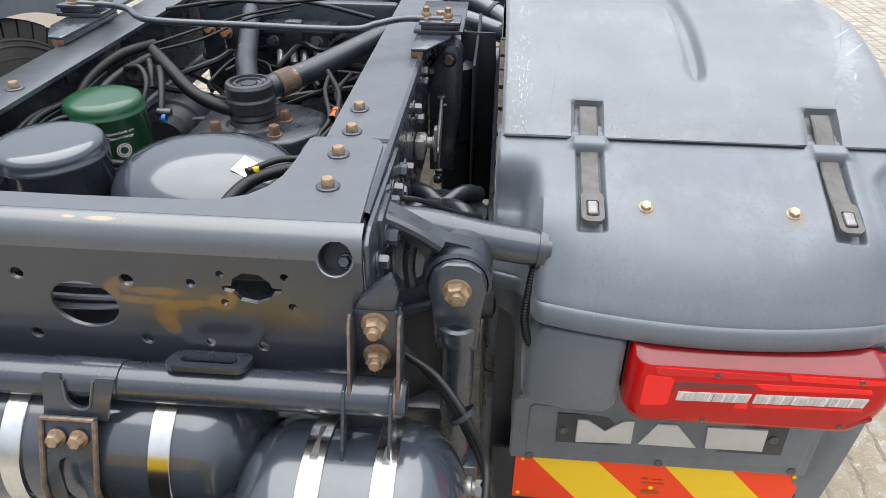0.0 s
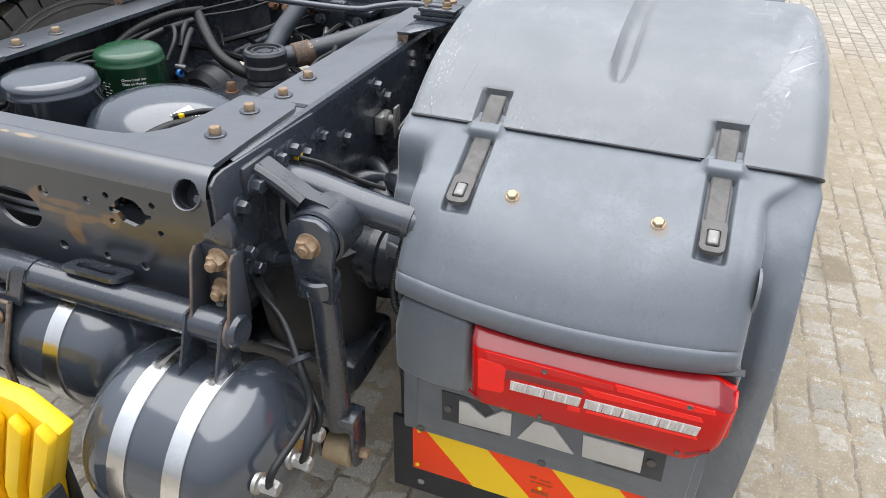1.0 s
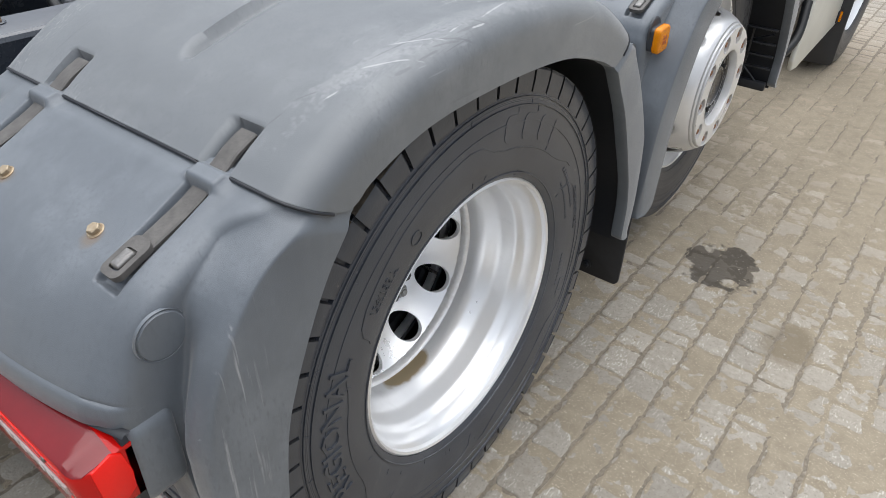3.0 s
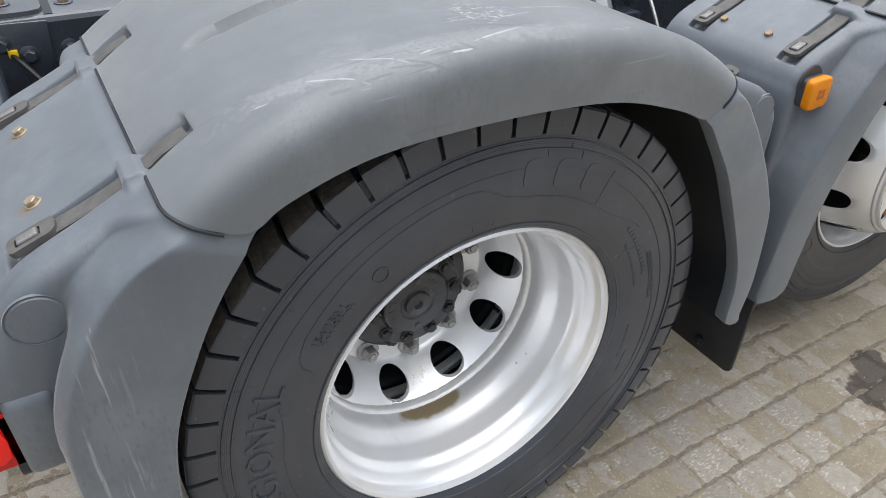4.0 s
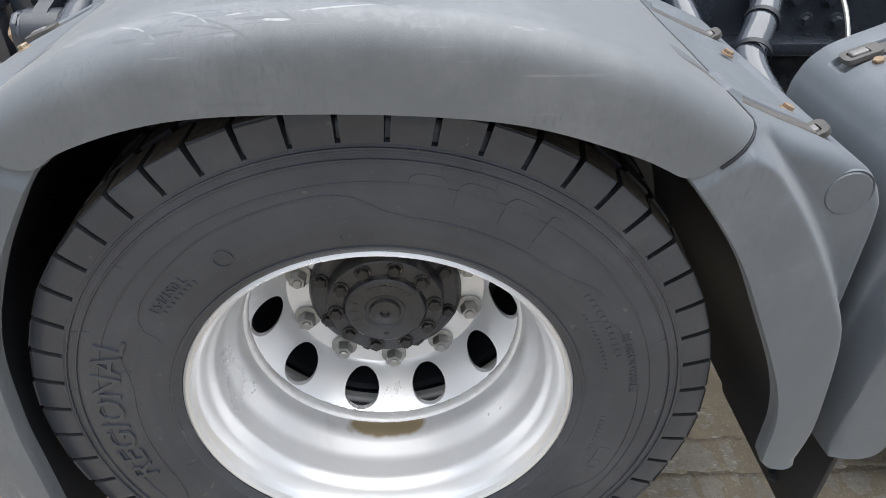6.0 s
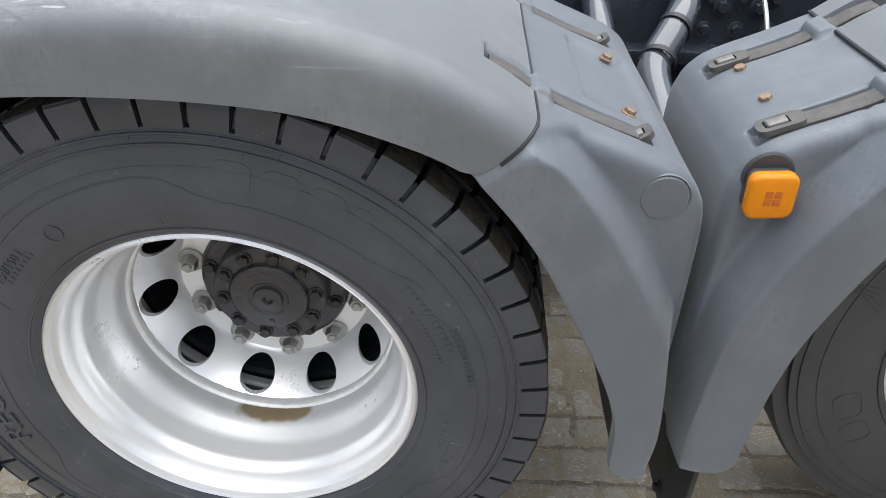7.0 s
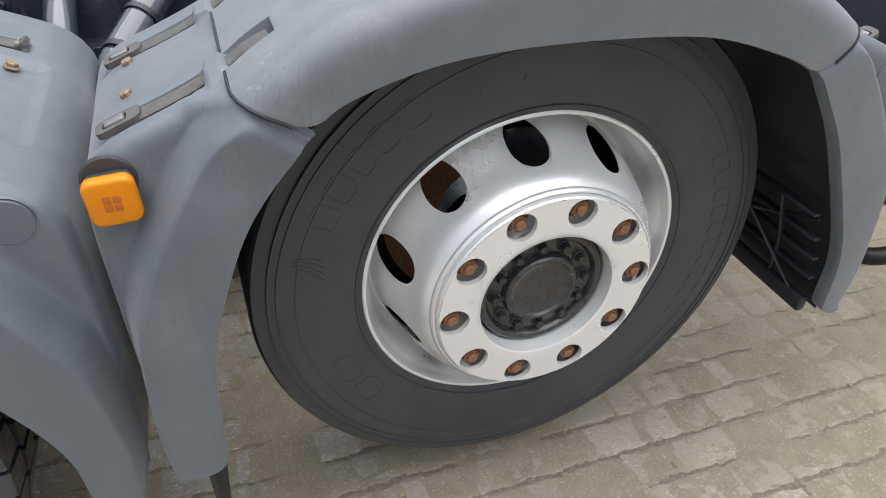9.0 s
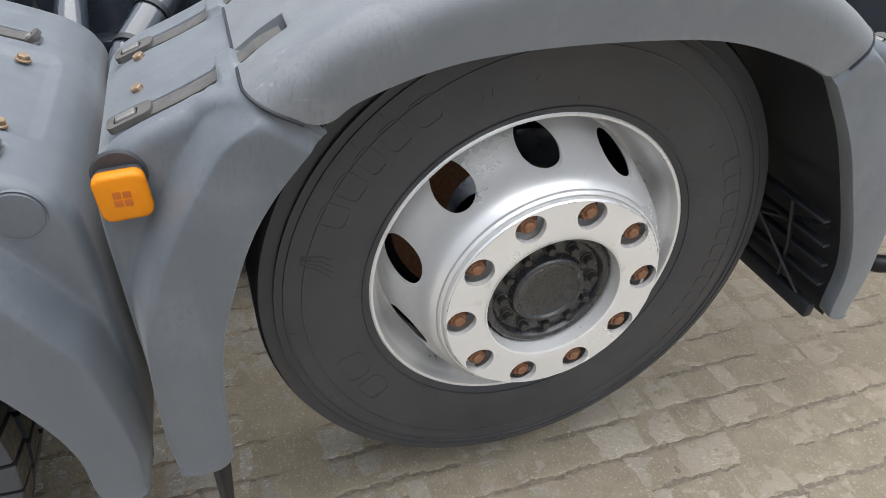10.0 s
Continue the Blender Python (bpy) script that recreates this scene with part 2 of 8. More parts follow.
M_FRAME = mat("dark_grey_frame_paint", (0.036, 0.043, 0.056), 0.26, color2=(0.025, 0.030, 0.040), scale=14, mix=0.8, coat=0.7, coat_ior=1.55, spec=0.5, bump=0.05, bscale=400, rvar=0.08, stain=(0.055, 0.053, 0.05), stain_scale=9, stain_at=0.66)
M_RUSTY = mat("rust_streaked_frame_paint", (0.034, 0.038, 0.047), 0.32, color2=(0.024, 0.028, 0.035), scale=14, coat=0.6, coat_ior=1.6, mix=0.8, bump=0.05, bscale=400, stain=(0.16, 0.095, 0.045), stain_scale=16, stain_at=0.69, stain_w=0.1)
def rust_patch(m, spots, tint, amount, flat=False):
    """Rust run out of the holes: blots with a ragged edge at given places (x, z, rx, rz)."""
    n, l = m.node_tree.nodes, m.node_tree.links
    b = n["Principled BSDF"]
    col = b.inputs["Base Color"].links[0].from_socket
    tc = n.new("ShaderNodeTexCoord")
    ns = n.new("ShaderNodeTexNoise")
    ns.inputs["Scale"].default_value, ns.inputs["Detail"].default_value = 22.0, 5.0
    l.new(tc.outputs["Object"], ns.inputs["Vector"])
    for x, z, rx, rz in spots:
        mp = n.new("ShaderNodeMapping")
        mp.inputs["Location"].default_value = (-x / rx, -z / rz if flat else 0, 0 if flat else -z / rz)
        mp.inputs["Scale"].default_value = (1 / rx, 1 / rz if flat else 0, 0 if flat else 1 / rz)
        l.new(tc.outputs["Object"], mp.inputs["Vector"])
        ln = n.new("ShaderNodeVectorMath")
        ln.operation = "LENGTH"
        l.new(mp.outputs[0], ln.inputs[0])
        ad = n.new("ShaderNodeMath")
        ad.operation, ad.inputs[1].default_value = "MULTIPLY_ADD", 1.6
        l.new(ns.outputs["Fac"], ad.inputs[0])
        l.new(ln.outputs["Value"], ad.inputs[2])
        mr = n.new("ShaderNodeMapRange")
        mr.inputs["From Min"].default_value, mr.inputs["From Max"].default_value = 2.0, 1.55
        mr.inputs["To Min"].default_value, mr.inputs["To Max"].default_value = 0, amount
        l.new(ad.outputs[0], mr.inputs["Value"])
        mx = n.new("ShaderNodeMix")
        mx.data_type = "RGBA"
        l.new(col, mx.inputs["A"])
        mx.inputs["B"].default_value = (*tint, 1)
        l.new(mr.outputs[0], mx.inputs["Factor"])
        col = mx.outputs["Result"]
    l.new(col, b.inputs["Base Color"])
    return m


rust_patch(M_RUSTY, [(-0.443, 0.909, 0.017, 0.010), (-0.462, 0.893, 0.012, 0.016), (-0.444, 0.881, 0.022, 0.008), (-0.405, 0.897, 0.040, 0.008), (-0.418, 0.880, 0.035, 0.007), (-0.389, 0.862, 0.017, 0.022),
                     (-0.388, 0.838, 0.013, 0.016), (-0.362, 0.872, 0.024, 0.007), (-0.340, 0.879, 0.030, 0.006), (-0.306, 0.882, 0.018, 0.012), (-0.287, 0.900, 0.008, 0.015)], (0.21, 0.105, 0.028), 0.55)
rust_patch(M_RUSTY, [(-0.38, 0.875, 0.085, 0.028), (-0.245, 0.868, 0.05, 0.010), (-0.209, 0.858, 0.03, 0.018)], (0.095, 0.065, 0.036), 0.22)
rust_patch(M_GUARD, [(x + 0.003, 1.383, 0.017, 0.016) for x in GUARD_BOLTS], (0.155, 0.118, 0.085), 0.75, True)
rust_patch(M_GUARD, [(x + 0.001, 1.387, 0.010, 0.010) for x in GUARD_BOLTS], (0.20, 0.095, 0.035), 0.8, True)
# Paler than the frame paint: sky reflection is in the colour, plus real scrapes.
M_PLATE = rust_patch(rust_patch(mat("worn_skylit_plate_paint", (0.078, 0.084, 0.095), 0.34, color2=(0.050, 0.055, 0.064), scale=9, mix=0.8, coat=0.5, coat_ior=1.7, spec=0.8, bump=0.05, bscale=400, rvar=0.08),
    [(-0.47, 1.185, 0.11, 0.004), (-0.40, 1.184, 0.16, 0.003), (-0.30, 1.183, 0.16, 0.0025), (-0.60, 1.187, 0.06, 0.003), (-0.43, 1.215, 0.012, 0.006)], (0.075, 0.072, 0.066), 0.9, True),
    [(-0.463, 1.185, 0.022, 0.003), (-0.505, 1.186, 0.010, 0.002)], (0.32, 0.22, 0.11), 0.8, True)
M_TANK = mat("gloss_grey_tank_paint", (0.044, 0.053, 0.068), 0.17, color2=(0.027, 0.033, 0.042), scale=4, mix=0.7, coat=0.9, coat_ior=1.62, spec=0.5, bump=0.04, bscale=60)
M_CAST = mat("black_cast_iron", (0.015, 0.019, 0.026), 0.34, color2=(0.027, 0.032, 0.040), scale=40, mix=1.0, bump=0.22, bscale=260, coat=0.45, rvar=0.12, stain=(0.085, 0.082, 0.080), stain_scale=26, stain_at=0.66, stain_w=0.06)
M_STAY = mat("chipped_dark_stay_paint", (0.016, 0.020, 0.027), 0.40, color2=(0.030, 0.034, 0.041), scale=22, mix=1.0, bump=0.3, bscale=140, coat=0.25, rvar=0.1, stain=(0.20, 0.20, 0.20), stain_scale=34, stain_at=0.63, stain_w=0.05)
M_HUB = mat("greasy_black_casting", (0.020, 0.021, 0.024), 0.28, color2=(0.036, 0.036, 0.037), scale=45, mix=1.0, bump=0.2, bscale=300, coat=0.4, rvar=0.1)
M_DHUB = mat("rust_flecked_casting", (0.020, 0.022, 0.027), 0.30, color2=(0.040, 0.041, 0.045), scale=60, mix=1.0, bump=0.3, bscale=250, coat=0.4, stain=(0.10, 0.065, 0.045), stain_scale=45, stain_at=0.66, stain_w=0.1)
M_HUBBOLT = mat("edge_worn_bolt_steel", (0.060, 0.058, 0.056), 0.30, metal=0.5, color2=(0.028, 0.027, 0.027), scale=90, mix=1.0, bump=0.3, bscale=300, stain=(0.30, 0.27, 0.23), stain_scale=70, stain_at=0.58, stain_w=0.08)
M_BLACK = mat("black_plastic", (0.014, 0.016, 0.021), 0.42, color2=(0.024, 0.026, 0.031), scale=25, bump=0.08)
M_RUBBER = mat("black_rubber", (0.024, 0.024, 0.026), 0.6, color2=(0.04, 0.04, 0.04), scale=20, bump=0.15)
def ringed(m, dark, light, scale=60.0, amount=0.5):
    """Wear and sheen that run in rings round the axle, broken by noise."""
    n, l = m.node_tree.nodes, m.node_tree.links
    b = n["Principled BSDF"]
    tc = n.new("ShaderNodeTexCoord")
    fl = n.new("ShaderNodeVectorMath")
    fl.operation, fl.inputs[1].default_value = "MULTIPLY", (0, 1, 1)
    l.new(tc.outputs["Object"], fl.inputs[0])
    ln = n.new("ShaderNodeVectorMath")
    ln.operation = "LENGTH"
    l.new(fl.outputs[0], ln.inputs[0])
    wob = n.new("ShaderNodeTexNoise")
    wob.inputs["Scale"].default_value, wob.inputs["Detail"].default_value = 7.0, 5.0
    l.new(tc.outputs["Object"], wob.inputs["Vector"])
    ad = n.new("ShaderNodeMath")
    ad.operation, ad.inputs[1].default_value = "MULTIPLY_ADD", 0.010
    l.new(wob.outputs["Fac"], ad.inputs[0])
    l.new(ln.outputs["Value"], ad.inputs[2])
    band = n.new("ShaderNodeTexNoise")
    band.noise_dimensions = "1D"
    band.inputs["Scale"].default_value, band.inputs["Detail"].default_value = scale, 5.0
    band.inputs["Roughness"].default_value = 0.7
    l.new(ad.outputs[0], band.inputs["W"])
    mu = n.new("ShaderNodeMath")
    mu.operation = "MULTIPLY"
    l.new(band.outputs["Fac"], mu.inputs[0])
    l.new(wob.outputs["Fac"], mu.inputs[1])
    mr = n.new("ShaderNodeMapRange")
    mr.inputs["From Min"].default_value, mr.inputs["From Max"].default_value = 0.16, 0.36
    mr.inputs["To Max"].default_value = amount
    l.new(mu.outputs[0], mr.inputs["Value"])
    old = b.inputs["Base Color"].links[0].from_socket
    dk = n.new("ShaderNodeMix")
    dk.data_type = "RGBA"
    l.new(mr.outputs[0], dk.inputs["Factor"])
    l.new(old, dk.inputs["A"])
    dk.inputs["B"].default_value = (*light, 1)
    # small pale scuffs and clinging dirt
    sp = n.new("ShaderNodeTexNoise")
    sp.inputs["Scale"].default_value, sp.inputs["Detail"].default_value = 70.0, 3.0
    l.new(tc.outputs["Object"], sp.inputs["Vector"])
    sr = n.new("ShaderNodeMapRange")
    sr.inputs["From Min"].default_value, sr.inputs["From Max"].default_value = 0.70, 0.78
    sr.inputs["To Max"].default_value = 0.8
    l.new(sp.outputs["Fac"], sr.inputs["Value"])
    sm = n.new("ShaderNodeMix")
    sm.data_type = "RGBA"
    l.new(sr.outputs[0], sm.inputs["Factor"])
    l.new(dk.outputs["Result"], sm.inputs["A"])
    sm.inputs["B"].default_value = (*dark, 1)
    l.new(sm.outputs["Result"], b.inputs["Base Color"])
    rr = n.new("ShaderNodeMapRange")
    r0 = b.inputs["Roughness"].default_value
    rr.inputs["To Min"].default_value, rr.inputs["To Max"].default_value = r0 - 0.16, r0 + 0.20
    l.new(band.outputs["Fac"], rr.inputs["Value"])
    l.new(rr.outputs[0], b.inputs["Roughness"])
    return m


M_TYRE = ringed(mat("weathered_tyre_rubber", (0.038, 0.040, 0.045), 0.42, color2=(0.058, 0.060, 0.066), scale=9, mix=0.8, bump=0.15, bscale=350, stain=(0.058, 0.058, 0.060), stain_scale=9, stain_at=0.56, stain_w=0.3), (0.10, 0.096, 0.090), (0.050, 0.050, 0.052))
M_TYRE_DRIVE = ringed(mat("dressed_tyre_rubber", (0.032, 0.037, 0.048), 0.30, color2=(0.054, 0.061, 0.076), scale=9, mix=0.8, coat=0.22, coat_ior=1.5, bump=0.2, bscale=350, stain=(0.092, 0.097, 0.107), stain_scale=7, stain_at=0.56, stain_w=0.25), (0.14, 0.14, 0.135), (0.076, 0.082, 0.094), 12.0, 0.45)
M_TYRE_FAR = mat("dusty_brown_tyre_rubber", (0.088, 0.080, 0.074), 0.55, color2=(0.060, 0.056, 0.054), scale=9, mix=0.9, bump=0.3, bscale=200, stain=(0.115, 0.105, 0.095), stain_scale=14, stain_at=0.55, stain_w=0.2)
M_TREAD = mat("dusty_tread_rubber", (0.022, 0.024, 0.028), 0.48, color2=(0.044, 0.046, 0.050), scale=30, mix=0.8, bump=0.5, bscale=160)
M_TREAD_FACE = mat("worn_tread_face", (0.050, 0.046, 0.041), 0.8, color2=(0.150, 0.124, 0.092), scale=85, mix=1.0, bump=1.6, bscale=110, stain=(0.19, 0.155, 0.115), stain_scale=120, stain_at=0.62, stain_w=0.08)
M_RIM = mat("silver_wheel_paint", (0.90, 0.905, 0.91), 0.30, metal=0.55, color2=(0.80, 0.805, 0.815), scale=5, mix=0.6, bump=0.0, bscale=500, rvar=0.04, stain=(0.72, 0.72, 0.72), stain_scale=11, stain_at=0.60, stain_w=0.2)
rust_patch(M_RIM, [(0.575, -0.2475, 0.019, 0.0105)], (0.38, 0.28, 0.14), 0.9)
M_RIM_STEER = mat("dulled_silver_wheel_paint", (0.86, 0.86, 0.855), 0.30, metal=0.42, color2=(0.76, 0.76, 0.755), scale=6, mix=0.7, bump=0.0, bscale=500, rvar=0.05, stain=(0.50, 0.49, 0.47), stain_scale=14, stain_at=0.60, stain_w=0.2)
M_PEEL = mat("peeling_silver_paint", (0.88, 0.88, 0.88), 0.34, metal=0.3, color2=(0.78, 0.77, 0.75), scale=70, mix=1.0, bump=0.35, bscale=140, stain=(0.42, 0.39, 0.35), stain_scale=40, stain_at=0.66, stain_w=0.06)
M_BRONZE = mat("brown_corrosion", (0.24, 0.17, 0.09), 0.5, color2=(0.36, 0.29, 0.19), scale=25, mix=0.9, bump=0.2)
M_ZINC = mat("yellow_zinc_bolt", (0.40, 0.30, 0.20), 0.48, metal=0.4, color2=(0.18, 0.10, 0.055), scale=90, mix=0.9, bump=0.4, bscale=300)
M_JOINTBOLT = mat("brown_rusted_bolt", (0.20, 0.105, 0.060), 0.7, color2=(0.10, 0.055, 0.035), scale=120, mix=1.0, bump=0.5, bscale=400)
M_FLAKE = mat("flaking_rusty_paint", (0.17, 0.095, 0.05), 0.7, color2=(0.055, 0.050, 0.050), scale=55, mix=1.0, bump=0.8, bscale=150, stain=(0.40, 0.37, 0.33), stain_scale=60, stain_at=0.60, stain_w=0.06)
M_WORN = mat("bare_worn_edge", (0.24, 0.19, 0.15), 0.5, metal=0.3, color2=(0.10, 0.065, 0.045), scale=70, mix=1.0, bump=0.4, bscale=300)
M_DRIFT = mat("drifted_sand", (0.330, 0.280, 0.205), 0.95, color2=(0.240, 0.202, 0.148), scale=16, mix=0.9, bump=1.2, bscale=420, stain=(0.50, 0.44, 0.34), stain_scale=150, stain_at=0.57, stain_w=0.06)
M_GRIT = mat("pale_stone_grit", (0.52, 0.48, 0.40), 0.8, color2=(0.24, 0.21, 0.165), scale=300, mix=1.0)
M_BRASSY = mat("dulled_zinc_bolt", (0.46, 0.40, 0.30), 0.42, metal=0.5, color2=(0.30, 0.20, 0.11), scale=110, mix=0.9, bump=0.3, bscale=300)
M_RUST = mat("rusted_steel", (0.32, 0.155, 0.075), 0.8, color2=(0.15, 0.07, 0.04), scale=120, mix=1.0, bump=0.6, bscale=400)
M_STEEL = mat("grey_zinc_steel", (0.48, 0.48, 0.46), 0.42, metal=0.8, color2=(0.33, 0.32, 0.30), scale=60, mix=0.9, bump=0.2)
M_PIN = mat("dull_worn_steel", (0.30, 0.295, 0.29), 0.46, metal=0.5, color2=(0.17, 0.16, 0.15), scale=80, mix=1.0, bump=0.3)
M_STRAP = mat("polished_steel_band", (0.80, 0.80, 0.79), 0.2, metal=1.0, color2=(0.66, 0.65, 0.62), scale=18, mix=0.8, bump=0.05)
M_STRAPRUB = mat("weathered_strap_rubber", (0.070, 0.066, 0.062), 0.55, color2=(0.128, 0.120, 0.112), scale=60, mix=0.9, bump=0.3)
M_YELLOW = mat("yellow_chock_plastic", (0.84, 0.54, 0.006), 0.38, color2=(0.78, 0.47, 0.006), scale=12, bump=0.08)
M_GREEN = mat("green_filter_paint", (0.018, 0.070, 0.034), 0.25, color2=(0.018, 0.075, 0.034), scale=15, coat=0.2)
M_BLUE = mat("blue_plastic", (0.02, 0.16, 0.45), 0.4, color2=(0.02, 0.12, 0.36), scale=40)
M_WHITE = mat("white_print", (0.78, 0.79, 0.78), 0.5, color2=(0.70, 0.70, 0.69), scale=40)
M_BADGE = mat("silver_badge", (0.62, 0.62, 0.60), 0.42, metal=0.35, color2=(0.5, 0.5, 0.49), scale=40)
M_CABWHITE = mat("cream_cab_paint", (0.66, 0.66, 0.60), 0.35, color2=(0.55, 0.55, 0.50), scale=5, mix=0.8, coat=0.2)
M_ORANGE = mat("fluorescent_orange_sheet", (0.95, 0.060, 0.004), 0.4, color2=(0.90, 0.05, 0.004), scale=300, mix=0.6)
M_YSHEET = mat("fluorescent_yellow_sheet", (0.92, 0.60, 0.012), 0.4, color2=(0.86, 0.55, 0.01), scale=300, mix=0.6)
M_AMBER = mat("amber_lens", (1.0, 0.42, 0.0), 0.22, color2=(0.58, 0.13, 0.0), scale=500, mix=1.0, coat=0.1, spec=0.3, bump=0.25, bscale=500)
hexes = M_AMBER.node_tree.nodes.new("ShaderNodeTexVoronoi")
hexes.inputs["Scale"].default_value = 240
for nd in M_AMBER.node_tree.nodes:
    if nd.type == "BUMP":
        nd.inputs["Strength"].default_value, nd.inputs["Distance"].default_value = 0.25, 0.003
        M_AMBER.node_tree.links.new(hexes.outputs["Distance"], nd.inputs["Height"])
    if nd.type == "MAP_RANGE":
        nd.inputs["From Min"].default_value, nd.inputs["From Max"].default_value = 0.30, 0.62
        M_AMBER.node_tree.links.new(hexes.outputs["Distance"], nd.inputs["Value"])
M_AMBERD = mat("deep_amber_lens", (0.50, 0.11, 0.002), 0.25, coat=0.4)
M_RED = mat("red_lens", (0.54, 0.006, 0.005), 0.14, color2=(0.42, 0.005, 0.004), scale=8, spec=0.3)
M_REDD = mat("dark_red_lens", (0.20, 0.006, 0.010), 0.2, color2=(0.15, 0.005, 0.008), scale=8, coat=0.4)
M_RED2 = mat("mid_red_reflector", (0.70, 0.007, 0.006), 0.16, color2=(0.55, 0.006, 0.005), scale=600, mix=1.0, bump=0.15, bscale=900)
M_BROW = mat("frosted_red_lens", (0.19, 0.007, 0.010), 0.16, color2=(0.13, 0.004, 0.006), scale=14, coat=0.1)
M_CLEARD = mat("clear_lens_shade", (0.56, 0.53, 0.51), 0.2, color2=(0.50, 0.47, 0.45), scale=90, mix=1.0, coat=0.5)
M_SCREW = mat("dulled_steel_screw", (0.16, 0.15, 0.14), 0.4, metal=0.6, color2=(0.09, 0.085, 0.08), scale=200)
M_REDB = mat("bright_red_reflector", (0.95, 0.008, 0.004), 0.16, color2=(0.86, 0.006, 0.004), scale=400, bump=0.15, bscale=900)
M_PRINT = mat("brown_stamped_print", (0.42, 0.10, 0.01), 0.5, color2=(0.30, 0.06, 0.01), scale=200, mix=1.0)
M_CLEAR = mat("clear_ribbed_lens", (0.66, 0.63, 0.61), 0.15, color2=(0.46, 0.42, 0.41), scale=70, mix=1.0, coat=0.6)
M_ALU = mat("grimy_aluminium", (0.40, 0.39, 0.37), 0.45, metal=0.7, color2=(0.2, 0.19, 0.18), scale=30, mix=0.9, bump=0.4)
M_CABLE = mat("black_cable", (0.007, 0.008, 0.009), 0.42, spec=0.35, color2=(0.013, 0.013, 0.013), scale=30)
M_PIPE = mat("grey_plastic_pipe", (0.16, 0.17, 0.185), 0.35, color2=(0.11, 0.115, 0.125), scale=30)
M_LAMPBASE = mat("faded_black_plastic", (0.034, 0.037, 0.043), 0.45, color2=(0.060, 0.064, 0.071), scale=30, mix=0.8, bump=0.1)


def blot(m, cx, cy, rx, ry, tint, amount, edge, nscale, wob):
    """A tinted patch with a ragged edge at a place on the ground."""
    n, l = m.node_tree.nodes, m.node_tree.links
    b = n["Principled BSDF"]
    col = b.inputs["Base Color"].links[0].from_socket
    geo = n.new("ShaderNodeNewGeometry")
    ns = n.new("ShaderNodeTexNoise")
    ns.inputs["Scale"].default_value, ns.inputs["Detail"].default_value = nscale, 5.0
    l.new(geo.outputs["Position"], ns.inputs["Vector"])
    mp = n.new("ShaderNodeMapping")
    mp.inputs["Location"].default_value = (-cx / rx, -cy / ry, 0)
    mp.inputs["Scale"].default_value = (1 / rx, 1 / ry, 0)
    l.new(geo.outputs["Position"], mp.inputs["Vector"])
    ln = n.new("ShaderNodeVectorMath")
    ln.operation = "LENGTH"
    l.new(mp.outputs[0], ln.inputs[0])
    ad = n.new("ShaderNodeMath")
    ad.operation = "MULTIPLY_ADD"
    l.new(ns.outputs["Fac"], ad.inputs[0])
    ad.inputs[1].default_value = wob
    l.new(ln.outputs["Value"], ad.inputs[2])
    mr = n.new("ShaderNodeMapRange")
    mr.inputs["From Min"].default_value, mr.inputs["From Max"].default_value = 1 + wob * 0.5 + edge, 1 + wob * 0.5 - edge
    mr.inputs["To Min"].default_value, mr.inputs["To Max"].default_value = 0, amount
    l.new(ad.outputs[0], mr.inputs["Value"])
    mx = n.new("ShaderNodeMix")
    mx.data_type = "RGBA"
    l.new(col, mx.inputs["A"])
    mx.inputs["B"].default_value = (*tint, 1)
    l.new(mr.outputs[0], mx.inputs["Factor"])
    l.new(mx.outputs["Result"], b.inputs["Base Color"])


def stains(m):
    """Oil spilt on the yard, and an older spot beside it."""
    blot(m, 0.90, 3.27, 0.125, 0.12, (0.060, 0.051, 0.040), 0.92, 0.06, 11.0, 2.2)
    blot(m, 1.21, 2.99, 0.075, 0.11, (0.19, 0.155, 0.105), 0.7, 0.25, 9.0, 1.0)


